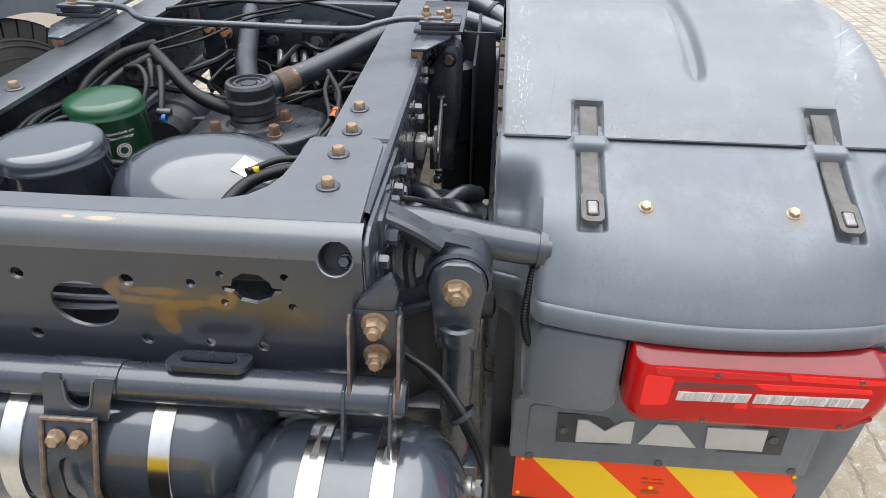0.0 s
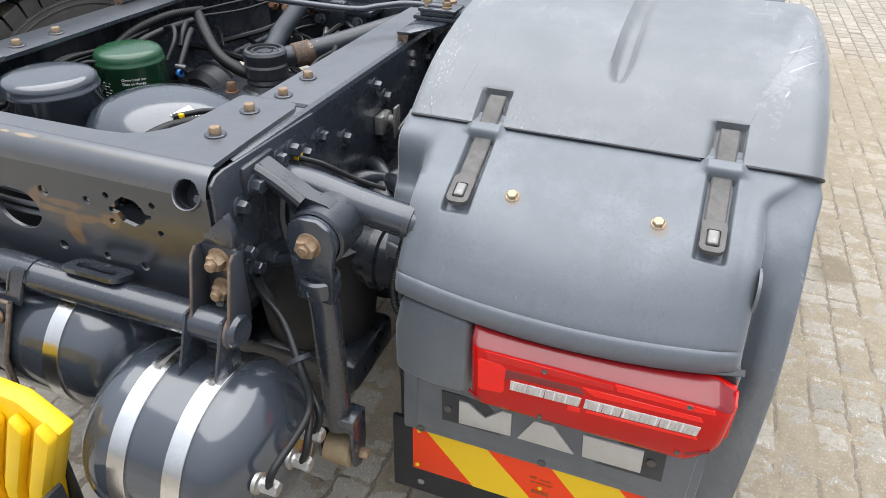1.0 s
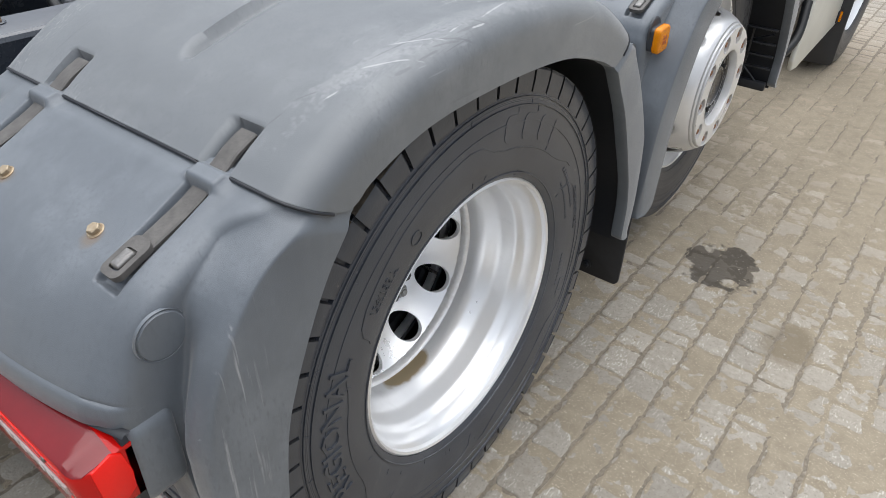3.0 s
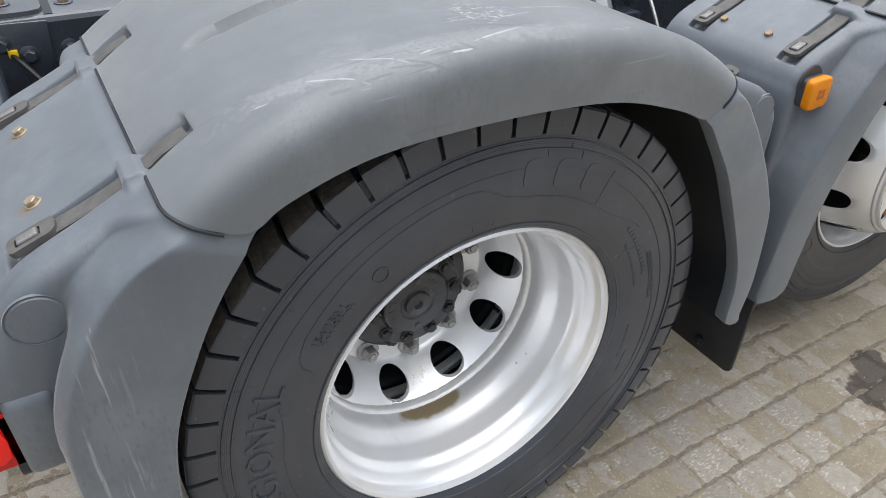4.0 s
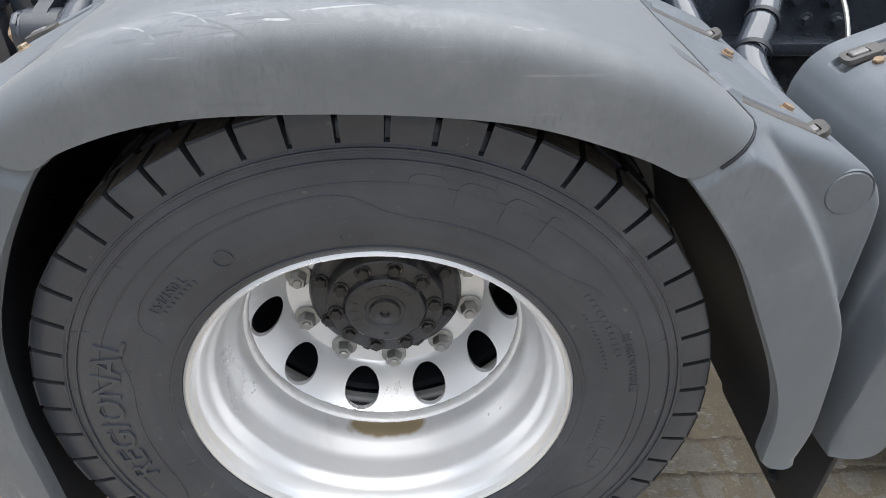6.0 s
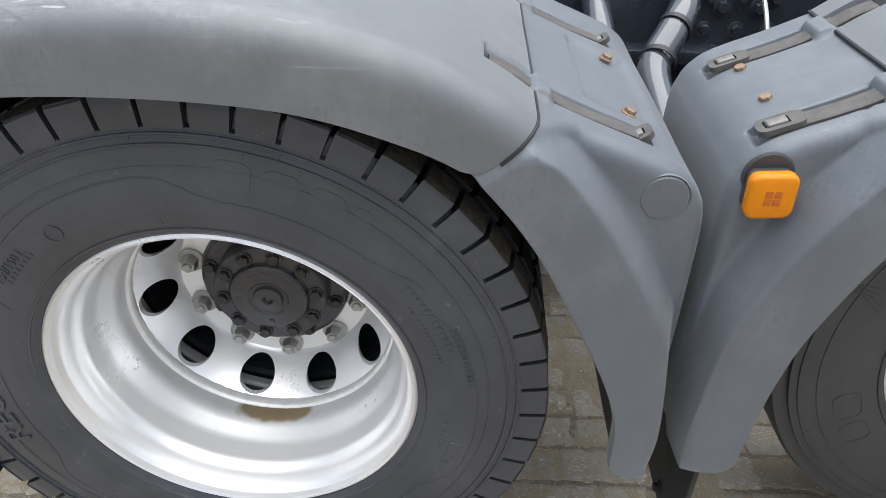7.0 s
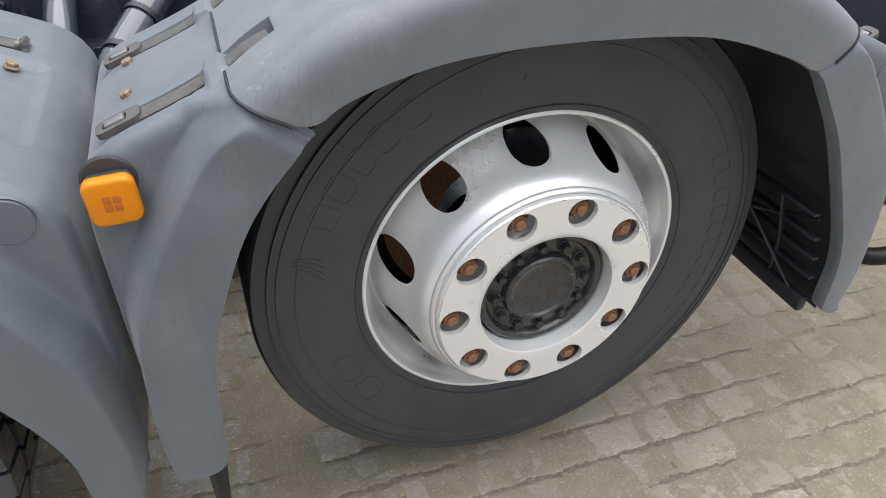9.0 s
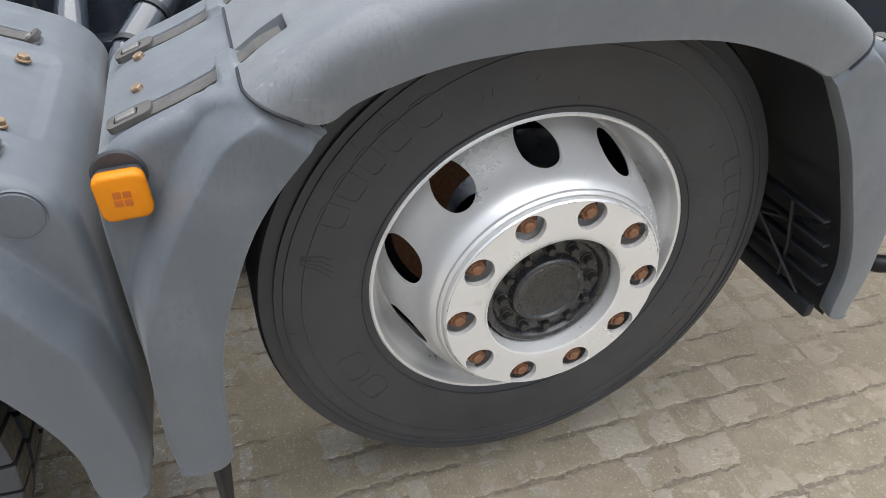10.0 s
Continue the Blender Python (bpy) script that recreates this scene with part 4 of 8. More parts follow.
def end_panel(cy, dz, x_in, box_line, foot, crest, lip, straps, height, n=230, recess=None, bow=None, corner=0.0):
    """A lower panel: a box over the mounting, flowing out into the flared wheel arch."""
    bx, ft, cr, lp = (sample(q, n) for q in (box_line, foot, crest, lip))
    total = sum(math.hypot(a[0] - b[0], a[1] - b[1]) for a, b in zip(bx, bx[1:]))
    rows, run = [], 0.0
    for idx, ((by, bz), (fy, fz), (qy, qz), (ly, lz)) in enumerate(zip(bx, ft, cr, lp)):
        OUT = X_OUT - 0.006 * (1 - smooth(0.03, 0.06, idx / n))
        run += math.hypot(by - bx[max(idx - 1, 0)][0], bz - bx[max(idx - 1, 0)][1])
        # next to the seam the panel follows the rounded section of the arch above it
        blend = 1 - smooth(0.012, 0.105, run)
        SIDE = X_SIDE + (OUT - X_SIDE) * blend
        rx = 0.025 + 0.019 * blend
        xs = columns(x_in + 0.006, SIDE - rx, straps, 0.0215)
        B, F, Q, L = (Vector((0, cy + a, b + dz)) for a, b in ((by, bz), (fy, fz), (qy, qz), (ly, lz)))
        wide, foot_at = (Q - F).length, F
        F = F.lerp(B, min(0.5, 0.5 * wide / max((B - F).length, 1e-6)))
        Q = foot_at.lerp(Q, 0.22)
        if run < 0.012:
            L = L + (B - L).normalized() * (0.012 - math.sqrt(0.012 ** 2 - (0.012 - run) ** 2))
        inward = (Vector((0, cy, 0.62)) - B).normalized()
        if corner and total - run < corner:
            # rounded lower corners
            inset = corner - math.sqrt(max(corner ** 2 - (corner - (total - run)) ** 2, 0.0))
            way = (B - L).normalized()
            L = L + way * inset
            B = B - way * min(inset * 0.6, 0.4 * (B - L).length)
            F, Q = (p if (p - L).dot(way) > 0.004 else L + way * 0.004 for p in (F, Q))
        ease = 1 - smooth(0.0, 0.13, run)
        F = F.lerp(B.lerp(L, 0.06), ease)
        Q = Q.lerp(B.lerp(L, 0.30), ease)
        deep = (lambda x: recess(x, abs(by))) if recess else (lambda x: 0.0)
        row = [Vector((x_in, 0, 0)) + B + inward * 0.17, Vector((x_in, 0, 0)) + B + inward * (0.008 + deep(x_in))]
        row += [Vector((x, 0, 0)) + B + inward * deep(x) for x in xs]
        a1, a2 = (F - B).length, (F - B).length + (Q - F).length
        a3 = a2 + (L - Q).length
        stops = [a1 * (k / 10) ** 1.3 for k in range(1, 11)] + [a1 + (a2 - a1) * k / 10 for k in range(1, 11)] + [a2 + (a3 - a2) * (k / 10) ** 1.4 for k in range(1, 11)]
        for k, q in enumerate(stops):
            p = B.lerp(F, q / max(a1, 1e-6)) if k < 10 else F.lerp(Q, (q - a1) / max(a2 - a1, 1e-6)) if k < 20 else Q.lerp(L, (q - a2) / max(a3 - a2, 1e-6))
            over = rx * (1 - math.sqrt(max(0.0, 1 - (1 - min(q / min(rx, a3 * 0.75), 1.0)) ** 2)))
            u = min(max((q - a1) / max(a2 - a1, 1e-6), 0.0), 1.0)
            v = min(max((q - a2) / max(a3 - a2, 1e-6), 0.0), 1.0)
            lift = 0.90 * smooth(0.0, 1.0, u) + 0.10 * (1 - (1 - v) ** 2)
            row.append(Vector((SIDE + (OUT - SIDE) * lift - over, 0, 0)) + p)
        row.append(Vector((OUT - 0.006, 0, 0)) + L + (L - Q).normalized() * 0.003)
        row.append(Vector((OUT - 0.03, 0, 0)) + L)
        row.append(Vector((OUT - 0.03, 0, 0)) + L.lerp(Q, 0.5))
        # behind a narrow tongue under the arch panel the surface steps up
        rise = 0.0042 * smooth(0.0125, 0.0160, run) * (1 - smooth(0.03, 0.14, run))
        if rise > 0:
            row = [row[0]] + [p - inward * (rise * (1 - smooth(X_SIDE, OUT, p.x))) + Vector((rise * smooth(X_SIDE, OUT, p.x), 0, 0)) for p in row[1:]]
        if bow:
            row = [p + Vector((0, bow(p.x, abs(by)), 0)) if k > 0 else p for k, p in enumerate(row)]
        rows.append(row)
    return grid(shaped(rows, height, Vector((0.4, cy, 0.6))))


def strap_height(cy, straps, pad=None, dish=None):
    def height(p):
        dy = abs(p.y - cy)
        h = 0.0
        for x in straps:
            h += 0.011 * bump_rect(p.x, dy, x - 0.029, x + 0.029, 0.444, 0.470, 0.005)
            h -= 0.013 * bump_rect(p.x, dy, x - 0.0215, x + 0.0215, 0.474, 0.612, 0.0030)
        if pad:
            h += 0.004 * smooth(pad[0] - 0.012, pad[0] + 0.012, p.x) * (1 - smooth(pad[1] - 0.012, pad[1] + 0.012, p.x)) * smooth(0.445, 0.475, dy)
        if dish:
            h -= 0.010 * bump_rect(p.x, dy, dish[0], dish[1], 0.53, 0.640, 0.008)
        return h + 0.0010 * noise.noise(p * 7)
    return height


def add_strap(parent, x, cy, dz, s):
    """A rubber strap across the seam, with its steel buckle; s: -1 behind the wheel, 1 ahead of it."""
    line = [(0.388, 1.030), (0.402, 1.024), (0.420, 1.015), (0.437, 1.003), (0.455, 0.993), (0.480, 0.977), (0.52, 0.959), (0.565, 0.942), (0.592, 0.932)]
    pts = [(cy + s * a, b + dz) for a, b in line]
    w, rows = 0.0155, []
    c = spline([(0, a, b) for a, b in pts], 4)
    for i, q in enumerate(c):
        t = (c[min(i + 1, len(c) - 1)] - c[max(i - 1, 0)]).normalized()
        nrm = Vector((0, -t.z, t.y)) * (1 if s > 0 else -1)
        if nrm.z < 0:
            nrm = -nrm
        ring = []
        for u, v in ((-1, 0), (-1, 0.7), (-0.85, 1), (0.85, 1), (1, 0.7), (1, 0)):
            ring.append(q + Vector((x + u * w, 0, 0)) + nrm * (v * 0.006))
        rows.append(ring)
    bm = grid(rows)
    strap = part("strap", bm, M_STRAPRUB, parent, "weathered dark rubber hold-down strap")
    m = pose(x, cy + (-0.580 if s < 0 else 0.590), (0.938 if s < 0 else 0.923) + dz, 21.5 if s < 0 else -31, 0, 0 if s < 0 else 180)
    frame_bm = plate(rounded(0.036, 0.060, 0.0110, 7), [rounded(0.020, 0.032, 0.004, 4, 0, -0.004)], 0.0085, lambda u, v, d: (u, v, d))
    buckle = part("buckle", frame_bm, M_STRAPRUB, parent, "dark rubber strap end")
    buckle.matrix_basis = m
    tongue = part("buckle_pin", prism(rounded(0.0165, 0.027, 0.003, 3), 0.001, 0.0120, "z", 0.0035, 3), M_PIN, parent, "worn bare steel buckle pin")
    tongue.matrix_basis = m @ pose(0, -0.004, 0)


def add_cap(parent, x, y, z, r=0.031):
    ring = part("blanking_cap", lathe([(x - 0.004, r + 0.0035), (x + 0.0005, r + 0.003), (x - 0.0015, r + 0.001), (x + 0.0018, r - 0.001), (x + 0.0022, r * 0.6), (x + 0.0022, 0.001)], 40, "x"), M_GUARD, parent, "round grey blanking cap")
    ring.location = (0, y, z)


def add_guard_bolt(parent, p, n, rust):
    b = part("bolt", bolt_mesh(0.0090, 0.0065, True, 1.30), M_BRASSY if rust else M_ZINC, parent, "zinc hexagon bolt" if rust else "brassy zinc hexagon bolt")
    b.matrix_basis = facing((p[0], p[1], p[2] - (0.0035 if rust else 0.001)), n, 17)


STRAPS = (0.225, 0.615)


def tail_bow(x, a):
    """The rear of the tail panel is bowed in plan, its middle farthest back."""
    u = min(x, X_SIDE) - 0.43
    return 0.52 * u * u * smooth(0.57, 0.70, a) * (1 - smooth(X_SIDE, X_SIDE + 0.04, x))


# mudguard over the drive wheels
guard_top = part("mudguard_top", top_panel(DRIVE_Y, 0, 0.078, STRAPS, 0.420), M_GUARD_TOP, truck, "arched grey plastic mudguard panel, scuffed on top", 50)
tail = part("mudguard_rear", end_panel(DRIVE_Y, 0, 0.072, TAIL_BOX + TAIL_BACK, TAIL_FOOT, TAIL_CREST, TAIL_LIP, STRAPS, strap_height(DRIVE_Y, STRAPS, (0.145, 0.655)), 380, lambda x, a: 0.095 * (1 - smooth(0.118, 0.150, x)) * smooth(0.47, 0.60, a), tail_bow), M_GUARD, truck, "grey plastic rear mudguard panel", 50)
front = part("mudguard_front", end_panel(DRIVE_Y, 0, 0.078, END_BOX, END_FOOT, END_CREST, END_LIP, STRAPS, strap_height(DRIVE_Y, STRAPS, None, (0.285, 0.555)), corner=0.035), M_GUARD, truck, "grey plastic front mudguard panel", 50)
for x in STRAPS:
    add_strap(tail, x, DRIVE_Y, 0, -1)
    add_strap(front, x, DRIVE_Y, 0, 1)
for x in GUARD_BOLTS:
    add_guard_bolt(tail, (x, 1.391, 0.9455), (0, -0.40, 0.92), True)
    add_guard_bolt(front, (x, 2.562, 0.929), (0, 0.40, 0.92), False)
add_cap(tail, X_SIDE, 1.364, 0.879)
add_cap(front, X_SIDE, 2.590, 0.880)

# mudguard over the lifting axle
PZ = 0.022
P_STRAPS = (0.405, 0.635)
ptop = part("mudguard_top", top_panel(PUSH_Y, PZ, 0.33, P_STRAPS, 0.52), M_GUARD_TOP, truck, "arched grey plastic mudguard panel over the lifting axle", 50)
# black tubes stand for the shaded seam gaps at both ends of the middle panels
for ob in (guard_top, ptop):
    vs = [v.co.copy() for v in ob.data.vertices]
    per = len(vs) // 240
    for end, out in ((vs[2:per - 3], -1), (vs[-per + 2:-3], 1)):
        path = [q + Vector((0.0006 if q.x > X_OUT - 0.03 else 0.0, 0.0016 * out, -0.0022)) for q in end[::2]]
        part("seam_shade", tube(path, 0.0023, 6, 1), M_BLACK, ob, "dark line for the shade in the panel seam", 60)
prear = part("mudguard_rear", end_panel(PUSH_Y, PZ, 0.33, PUSH_BOX, PUSH_FOOT, PUSH_CREST, PUSH_LIP, P_STRAPS, strap_height(PUSH_Y, P_STRAPS), corner=0.035), M_GUARD, truck, "grey plastic rear panel of the forward mudguard", 50)
pfront = part("mudguard_front", end_panel(PUSH_Y, PZ, 0.33, END_BOX, END_FOOT, END_CREST, END_LIP, P_STRAPS, strap_height(PUSH_Y, P_STRAPS), corner=0.035), M_GUARD, truck, "grey plastic front panel of the forward mudguard", 50)
for x in P_STRAPS:
    add_strap(prear, x, PUSH_Y, PZ, -1)
    add_strap(pfront, x, PUSH_Y, PZ, 1)
for x in (0.442, 0.556):
    add_guard_bolt(prear, (x, 2.742, 0.963), (0, -0.40, 0.92), False)
add_cap(pfront, X_SIDE, PUSH_Y + 0.625, 0.90)


# ---- wheels ----
def tyre_profile(xc, w, r_out, r_rim, bulge):
    h = w / 2
    out = [(xc + h * 0.80, r_rim + 0.003), (xc + h * 0.90, r_rim + 0.0055), (xc + h * 0.93, r_rim + 0.012), (xc + h * 0.965, r_rim + 0.03),
           (xc + h * 0.995, r_rim + 0.065), (xc + h, r_rim + 0.095), (xc + h * 0.995, r_rim + 0.125), (xc + h * 0.985, r_rim + 0.145),
           (xc + h * 0.982, r_rim + 0.148), (xc + h * 0.967, r_rim + 0.165), (xc + h * 0.936, r_out - 0.038), (xc + h * 0.92, r_out - 0.016)]
    return out


def tyre(cx, w, r_out, cy, cz, parent, drive=True, rubber=None):
    r_rim = 0.300
    M_SIDE = rubber or (M_TYRE_DRIVE if drive else M_TYRE)
    side = tyre_profile(cx, w, r_out, r_rim, 0)
    crown = r_out - (0.021 if drive else 0.004)
    prof = list(side)
    if drive:
        # the floor of the shoulder slots lies behind the side
        prof[-2:] = [(cx + w / 2 * 0.955, r_out - 0.048), (cx + w / 2 * 0.905, r_out - 0.046), (cx, 0)]
    prof[-1] = (cx + w / 2 * (0.880 if drive else 0.915), crown - 0.006)
    prof += [(cx + w / 2 * 0.85, crown), (cx, crown + 0.003), (cx - w / 2 * 0.85, crown)]
    prof += [(2 * cx - a, r) for a, r in reversed(prof[: -3])]
    bm = lathe(prof, 120, "x")
    # moulded rings on the side
    for r0, hh in ((r_rim + 0.018, 0.0022), (r_rim + 0.120, 0.0012), (r_rim + 0.150, 0.0026), (r_rim + 0.164, 0.0022)):
        x = np.interp(r0, [q[1] for q in side], [q[0] for q in side])
        part("moulded_ring", lathe([(x - 0.002, r0 - 0.002), (x + hh, r0 - 0.001), (x + hh, r0 + 0.001), (x - 0.002, r0 + 0.002)], 120, "x"), M_SIDE, parent)
    ty = part("tyre", bm, M_SIDE, parent, "black drive tyre with worn block tread" if drive else "black ribbed steer tyre", 40)
    ty.location = (0, cy, cz)
    if drive:
        bms = []
        lug_rng = random.Random(7)
        lugs = 52
        for row, (u0, u1, off) in enumerate(((0.60, 0.925, 0.0), (0.13, 0.50, 0.5), (-0.50, -0.13, 0.0), (-0.925, -0.60, 0.5))):
            for i in range(lugs):
                a = 2 * math.pi * (i + off) / lugs
                half = math.pi / lugs * lug_rng.uniform(0.855, 0.885)
                lug = bmesh.new()
                vs = []
                outer = abs(u1) > 0.9 or abs(u0) > 0.9
                low = lug_rng.uniform(0, 0.004)
                steps = ((r_out - 0.058 - low, 1.0, 0.020), (r_out - 0.049, 1.0, 0.0355), (r_out - 0.026, 1.0, 0.030), (r_out - 0.008, 0.995, 0.019), (r_out - 0.002, 0.98, 0.006), (r_out - lug_rng.uniform(0.0, 0.002), 0.955, -0.020)) if outer else ((crown - 0.012, 1.0, 0), (r_out - 0.002, 0.95, 0), (r_out, 0.90, 0))
                for rr, k, out in steps:
                    ring = []
                    for du, da in ((u0, -1), (u1, -1), (u1, 1), (u0, 1)):
                        skew = 0.16 * half * (1 if du == u1 else -1)
                        edge = abs(du) > 0.9
                        an = a + da * half * k + skew
                        x = cx + (du + (math.copysign(out, du) if edge else 0)) * w / 2
                        rq = (rr - (0.003 if rr > r_out - 0.004 else 0.0) + lug_rng.uniform(-0.0008, 0.0008) if edge else max(rr, crown - 0.012)) if outer else rr
                        ring.append(lug.verts.new((x, rq * math.cos(an), rq * math.sin(an))))
                    vs.append(ring)
                for A, B in zip(vs, vs[1:]):
                    for k in range(4):
                        lug.faces.new((A[k], A[(k + 1) % 4], B[(k + 1) % 4], B[k]))
                lug.faces.new(vs[-1])
                bms.append(lug)
        tr = tagged(part("tread", join(*bms), M_TREAD, parent, "worn dusty tread blocks", 30), kind="stuff")
        tr.location = (0, cy, cz)
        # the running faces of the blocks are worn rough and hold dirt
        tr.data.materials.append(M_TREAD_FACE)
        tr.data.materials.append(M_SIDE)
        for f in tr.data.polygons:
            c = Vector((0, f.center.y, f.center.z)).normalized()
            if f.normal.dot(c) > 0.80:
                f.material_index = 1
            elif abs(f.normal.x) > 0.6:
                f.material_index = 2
    return ty


def sector_disc(prof, r_in, r_out, r_hole, r_at, count, n=32, layers=4, phase=0.0, squash=1.0):
    """A wheel disc with round hand holes; prof gives x for a radius."""
    bm = bmesh.new()
    step = 2 * math.pi / count
    up, dn, sd = r_out - r_at, r_at - r_in, step / 2 * r_at
    turns = [2 * math.pi * (k + 0.5) / n for k in range(n)]
    for cu, cv in ((sd, up), (-sd, up), (-sd, -dn), (sd, -dn)):
        t = math.atan2(cv, cu) % (2 * math.pi)
        turns[min(range(n), key=lambda k: abs(turns[k] - t))] = t
    for s in range(count):
        a0 = s * step + radians(phase)
        rings = []
        for q in range(layers + 1):
            f = q / layers
            ring = []
            for k in range(n):
                t = turns[k]
                hu, hv = r_hole * math.cos(t), squash * r_hole * math.sin(t)
                c, d = math.cos(t), math.sin(t)
                lim = min(sd / max(abs(c), 1e-6), (up if d > 0 else dn) / max(abs(d), 1e-6))
                bu, bv = c * lim, d * lim
                u, v = hu + (bu - hu) * f, hv + (bv - hv) * f
                r = r_at + v
                ang = a0 + (u / r_at)
                ring.append(bm.verts.new((prof(r), r * math.sin(ang), r * math.cos(ang))))
            rings.append(ring)
        for A, B in zip(rings, rings[1:]):
            for k in range(n):
                bm.faces.new((A[k], A[(k + 1) % n], B[(k + 1) % n], B[k]))
        inner = [bm.verts.new((v.co.x - 0.010, v.co.y, v.co.z)) for v in rings[0]]
        for k in range(n):
            bm.faces.new((rings[0][k], rings[0][(k + 1) % n], inner[(k + 1) % n], inner[k]))
    bmesh.ops.remove_doubles(bm, verts=bm.verts, dist=0.0004)
    return bm


def nut_mesh():
    return join(lathe([(0.0, 0.0255), (0.005, 0.0255), (0.0065, 0.0225), (0.0065, 0.001)], 24, "z"), bolt_mesh(0.0175, 0.027, False), lathe([(0.0, 0.009), (0.031, 0.009), (0.033, 0.007), (0.033, 0.001)], 14, "z"))


def drive_wheel(cy, cz, mirror=None):
    rim_prof = [(0.700, 0.306), (0.728, 0.306), (0.737, 0.3045), (0.740, 0.300), (0.737, 0.2955), (0.728, 0.294), (0.722, 0.289), (0.716, 0.285), (0.696, 0.282), (0.684, 0.278),
                (0.678, 0.273), (0.668, 0.271), (0.640, 0.269), (0.626, 0.265), (0.606, 0.254), (0.594, 0.2495), (0.580, 0.248), (0.550, 0.2475), (0.540, 0.2475)]
    rim = lathe(rim_prof, 128, "x")
    def face(r):
        return float(np.interp(r, [0.12, 0.186, 0.190, 0.194, 0.200, 0.208, 0.218, 0.229, 0.238, 0.2475], [0.447, 0.447, 0.4485, 0.453, 0.463, 0.478, 0.4955, 0.5130, 0.5270, 0.5400]))
    disc = sector_disc(face, 0.190, 0.2475, 0.0350, 0.2210, 10, phase=14.3, squash=0.66)
    inner = lathe([(0.4485, 0.1902), (0.447, 0.186), (0.447, 0.135), (0.430, 0.133)], 120, "x")
    wheel = part("wheel", join(rim, disc, inner), M_RIM, truck, "deep-dish silver dual drive wheel with round hand holes", 30)
    wheel.location = (0, cy, cz)
    # weld bead, uneven all round
    wb = lathe([(0.534, 0.2490), (0.537, 0.2450), (0.543, 0.2425), (0.550, 0.2415), (0.556, 0.2425), (0.560, 0.2450), (0.562, 0.2490)], 360, "x")
    bead = random.Random(31)
    for v in wb.verts:
        if v.co.yz.length < 0.2485:
            k = 1 + bead.uniform(-0.0035, 0.0035)
            v.co = (v.co.x + bead.uniform(-0.0011, 0.0011), v.co.y * k, v.co.z * k)
    part("weld_bead", wb, M_PEEL, wheel, "peeling weld bead round the disc", 60)
    nut = None
    for k in range(10):
        a = radians(36 * k + 21.7)
        m = facing((0.447, 0.1675 * math.cos(a), 0.1675 * math.sin(a)), (1, 0, 0), 20 * k)
        if nut is None:
            nut = part("wheel_nut", nut_mesh(), M_STEEL, wheel, "bare steel wheel nut")
            nut.matrix_basis = m
        else:
            again(nut, m)
    part("hub", lathe([(0.40, 0.146), (0.455, 0.146), (0.462, 0.142), (0.465, 0.136), (0.465, 0.112), (0.494, 0.110), (0.499, 0.1085), (0.5005, 0.106), (0.5005, 0.079), (0.503, 0.0765), (0.508, 0.074), (0.5105, 0.070), (0.512, 0.040), (0.509, 0.036), (0.509, 0.030), (0.515, 0.027), (0.517, 0.010), (0.511, 0.006), (0.511, 0.001)], 96, "x"), M_DHUB, wheel, "dark cast hub end cap", 25)
    hb = None
    for k in range(10):
        a = radians(36 * k + 5.4)
        m = facing((0.5005, 0.0925 * math.cos(a), 0.0925 * math.sin(a)), (1, 0, 0), 13 * k)
        if hb is None:
            hb = part("hub_bolt", bolt_mesh(0.0118, 0.0085, True, 1.35), M_HUBBOLT, wheel, "edge-worn hub flange bolt", 20)
            hb.matrix_basis = m
        else:
            again(hb, m)
    for k in range(8):
        a = radians(45 * k + 27)
        again(hb, facing((0.465, 0.126 * math.cos(a), 0.126 * math.sin(a)), (1, 0, 0), 29 * k))
    # cast marks round the cap, as plain bars
    bars = []
    for k in range(9):
        a = radians(40 + 9.5 * k)
        bars.append(moved(box(0, 0.0022, -0.0028, 0.0028, -0.004, 0.004, 0), pose(0.5095, 0.057 * math.cos(a), 0.057 * math.sin(a), math.degrees(a) - 90, 0, 0)))
    for k in range(3):
        a = radians(165 + 20 * k)
        bars.append(moved(box(0, 0.0022, -0.007, 0.007, -0.007, 0.007, 0), pose(0.5095, 0.057 * math.cos(a), 0.057 * math.sin(a), math.degrees(a) - 90, 0, 0)))
    for a in (90, 270):
        bars.append(moved(box(0, 0.003, -0.005, 0.005, -0.006, 0.006, 0.001), pose(0.5095, 0.057 * math.cos(radians(a)), 0.057 * math.sin(radians(a)))))
    tagged(part("cast_marks", join(*bars), M_DHUB, wheel, "raised cast marks on the hub cap"), kind="stuff")
    # valve stem
    part("valve_stem", tube([(0.418, 0.2250, -0.1310), (0.448, 0.2299, -0.1372), (0.478, 0.2348, -0.1433)], 0.0050, 8), M_STRAP, wheel, "steel tyre valve stem")
    # brake drum and inner rim behind the holes
    part("brake_drum", lathe([(0.10, 0.215), (0.36, 0.215), (0.385, 0.205), (0.40, 0.19), (0.405, 0.13)], 64, "x"), M_BLACK, wheel, "black brake drum")
    # Silver rim coloured black: the shade behind the holes is in its colour.
    part("inner_rim", lathe([(0.115, 0.306), (0.12, 0.284), (0.20, 0.262), (0.33, 0.252), (0.36, 0.276), (0.425, 0.285), (0.430, 0.297)], 96, "x"), M_BLACK, wheel, "inner dual rim blackened for the shade behind the holes")
    part("inner_rim_lip", lathe([(0.436, 0.306), (0.440, 0.298), (0.450, 0.294), (0.458, 0.295), (0.462, 0.300), (0.462, 0.306)], 96, "x"), M_RIM, wheel, "silver lip of the inner rim")
    tyre(0.5975, 0.315, 0.519, 0, 0, wheel)
    tyre(0.2475, 0.315, 0.519, 0, 0, wheel)
    return wheel


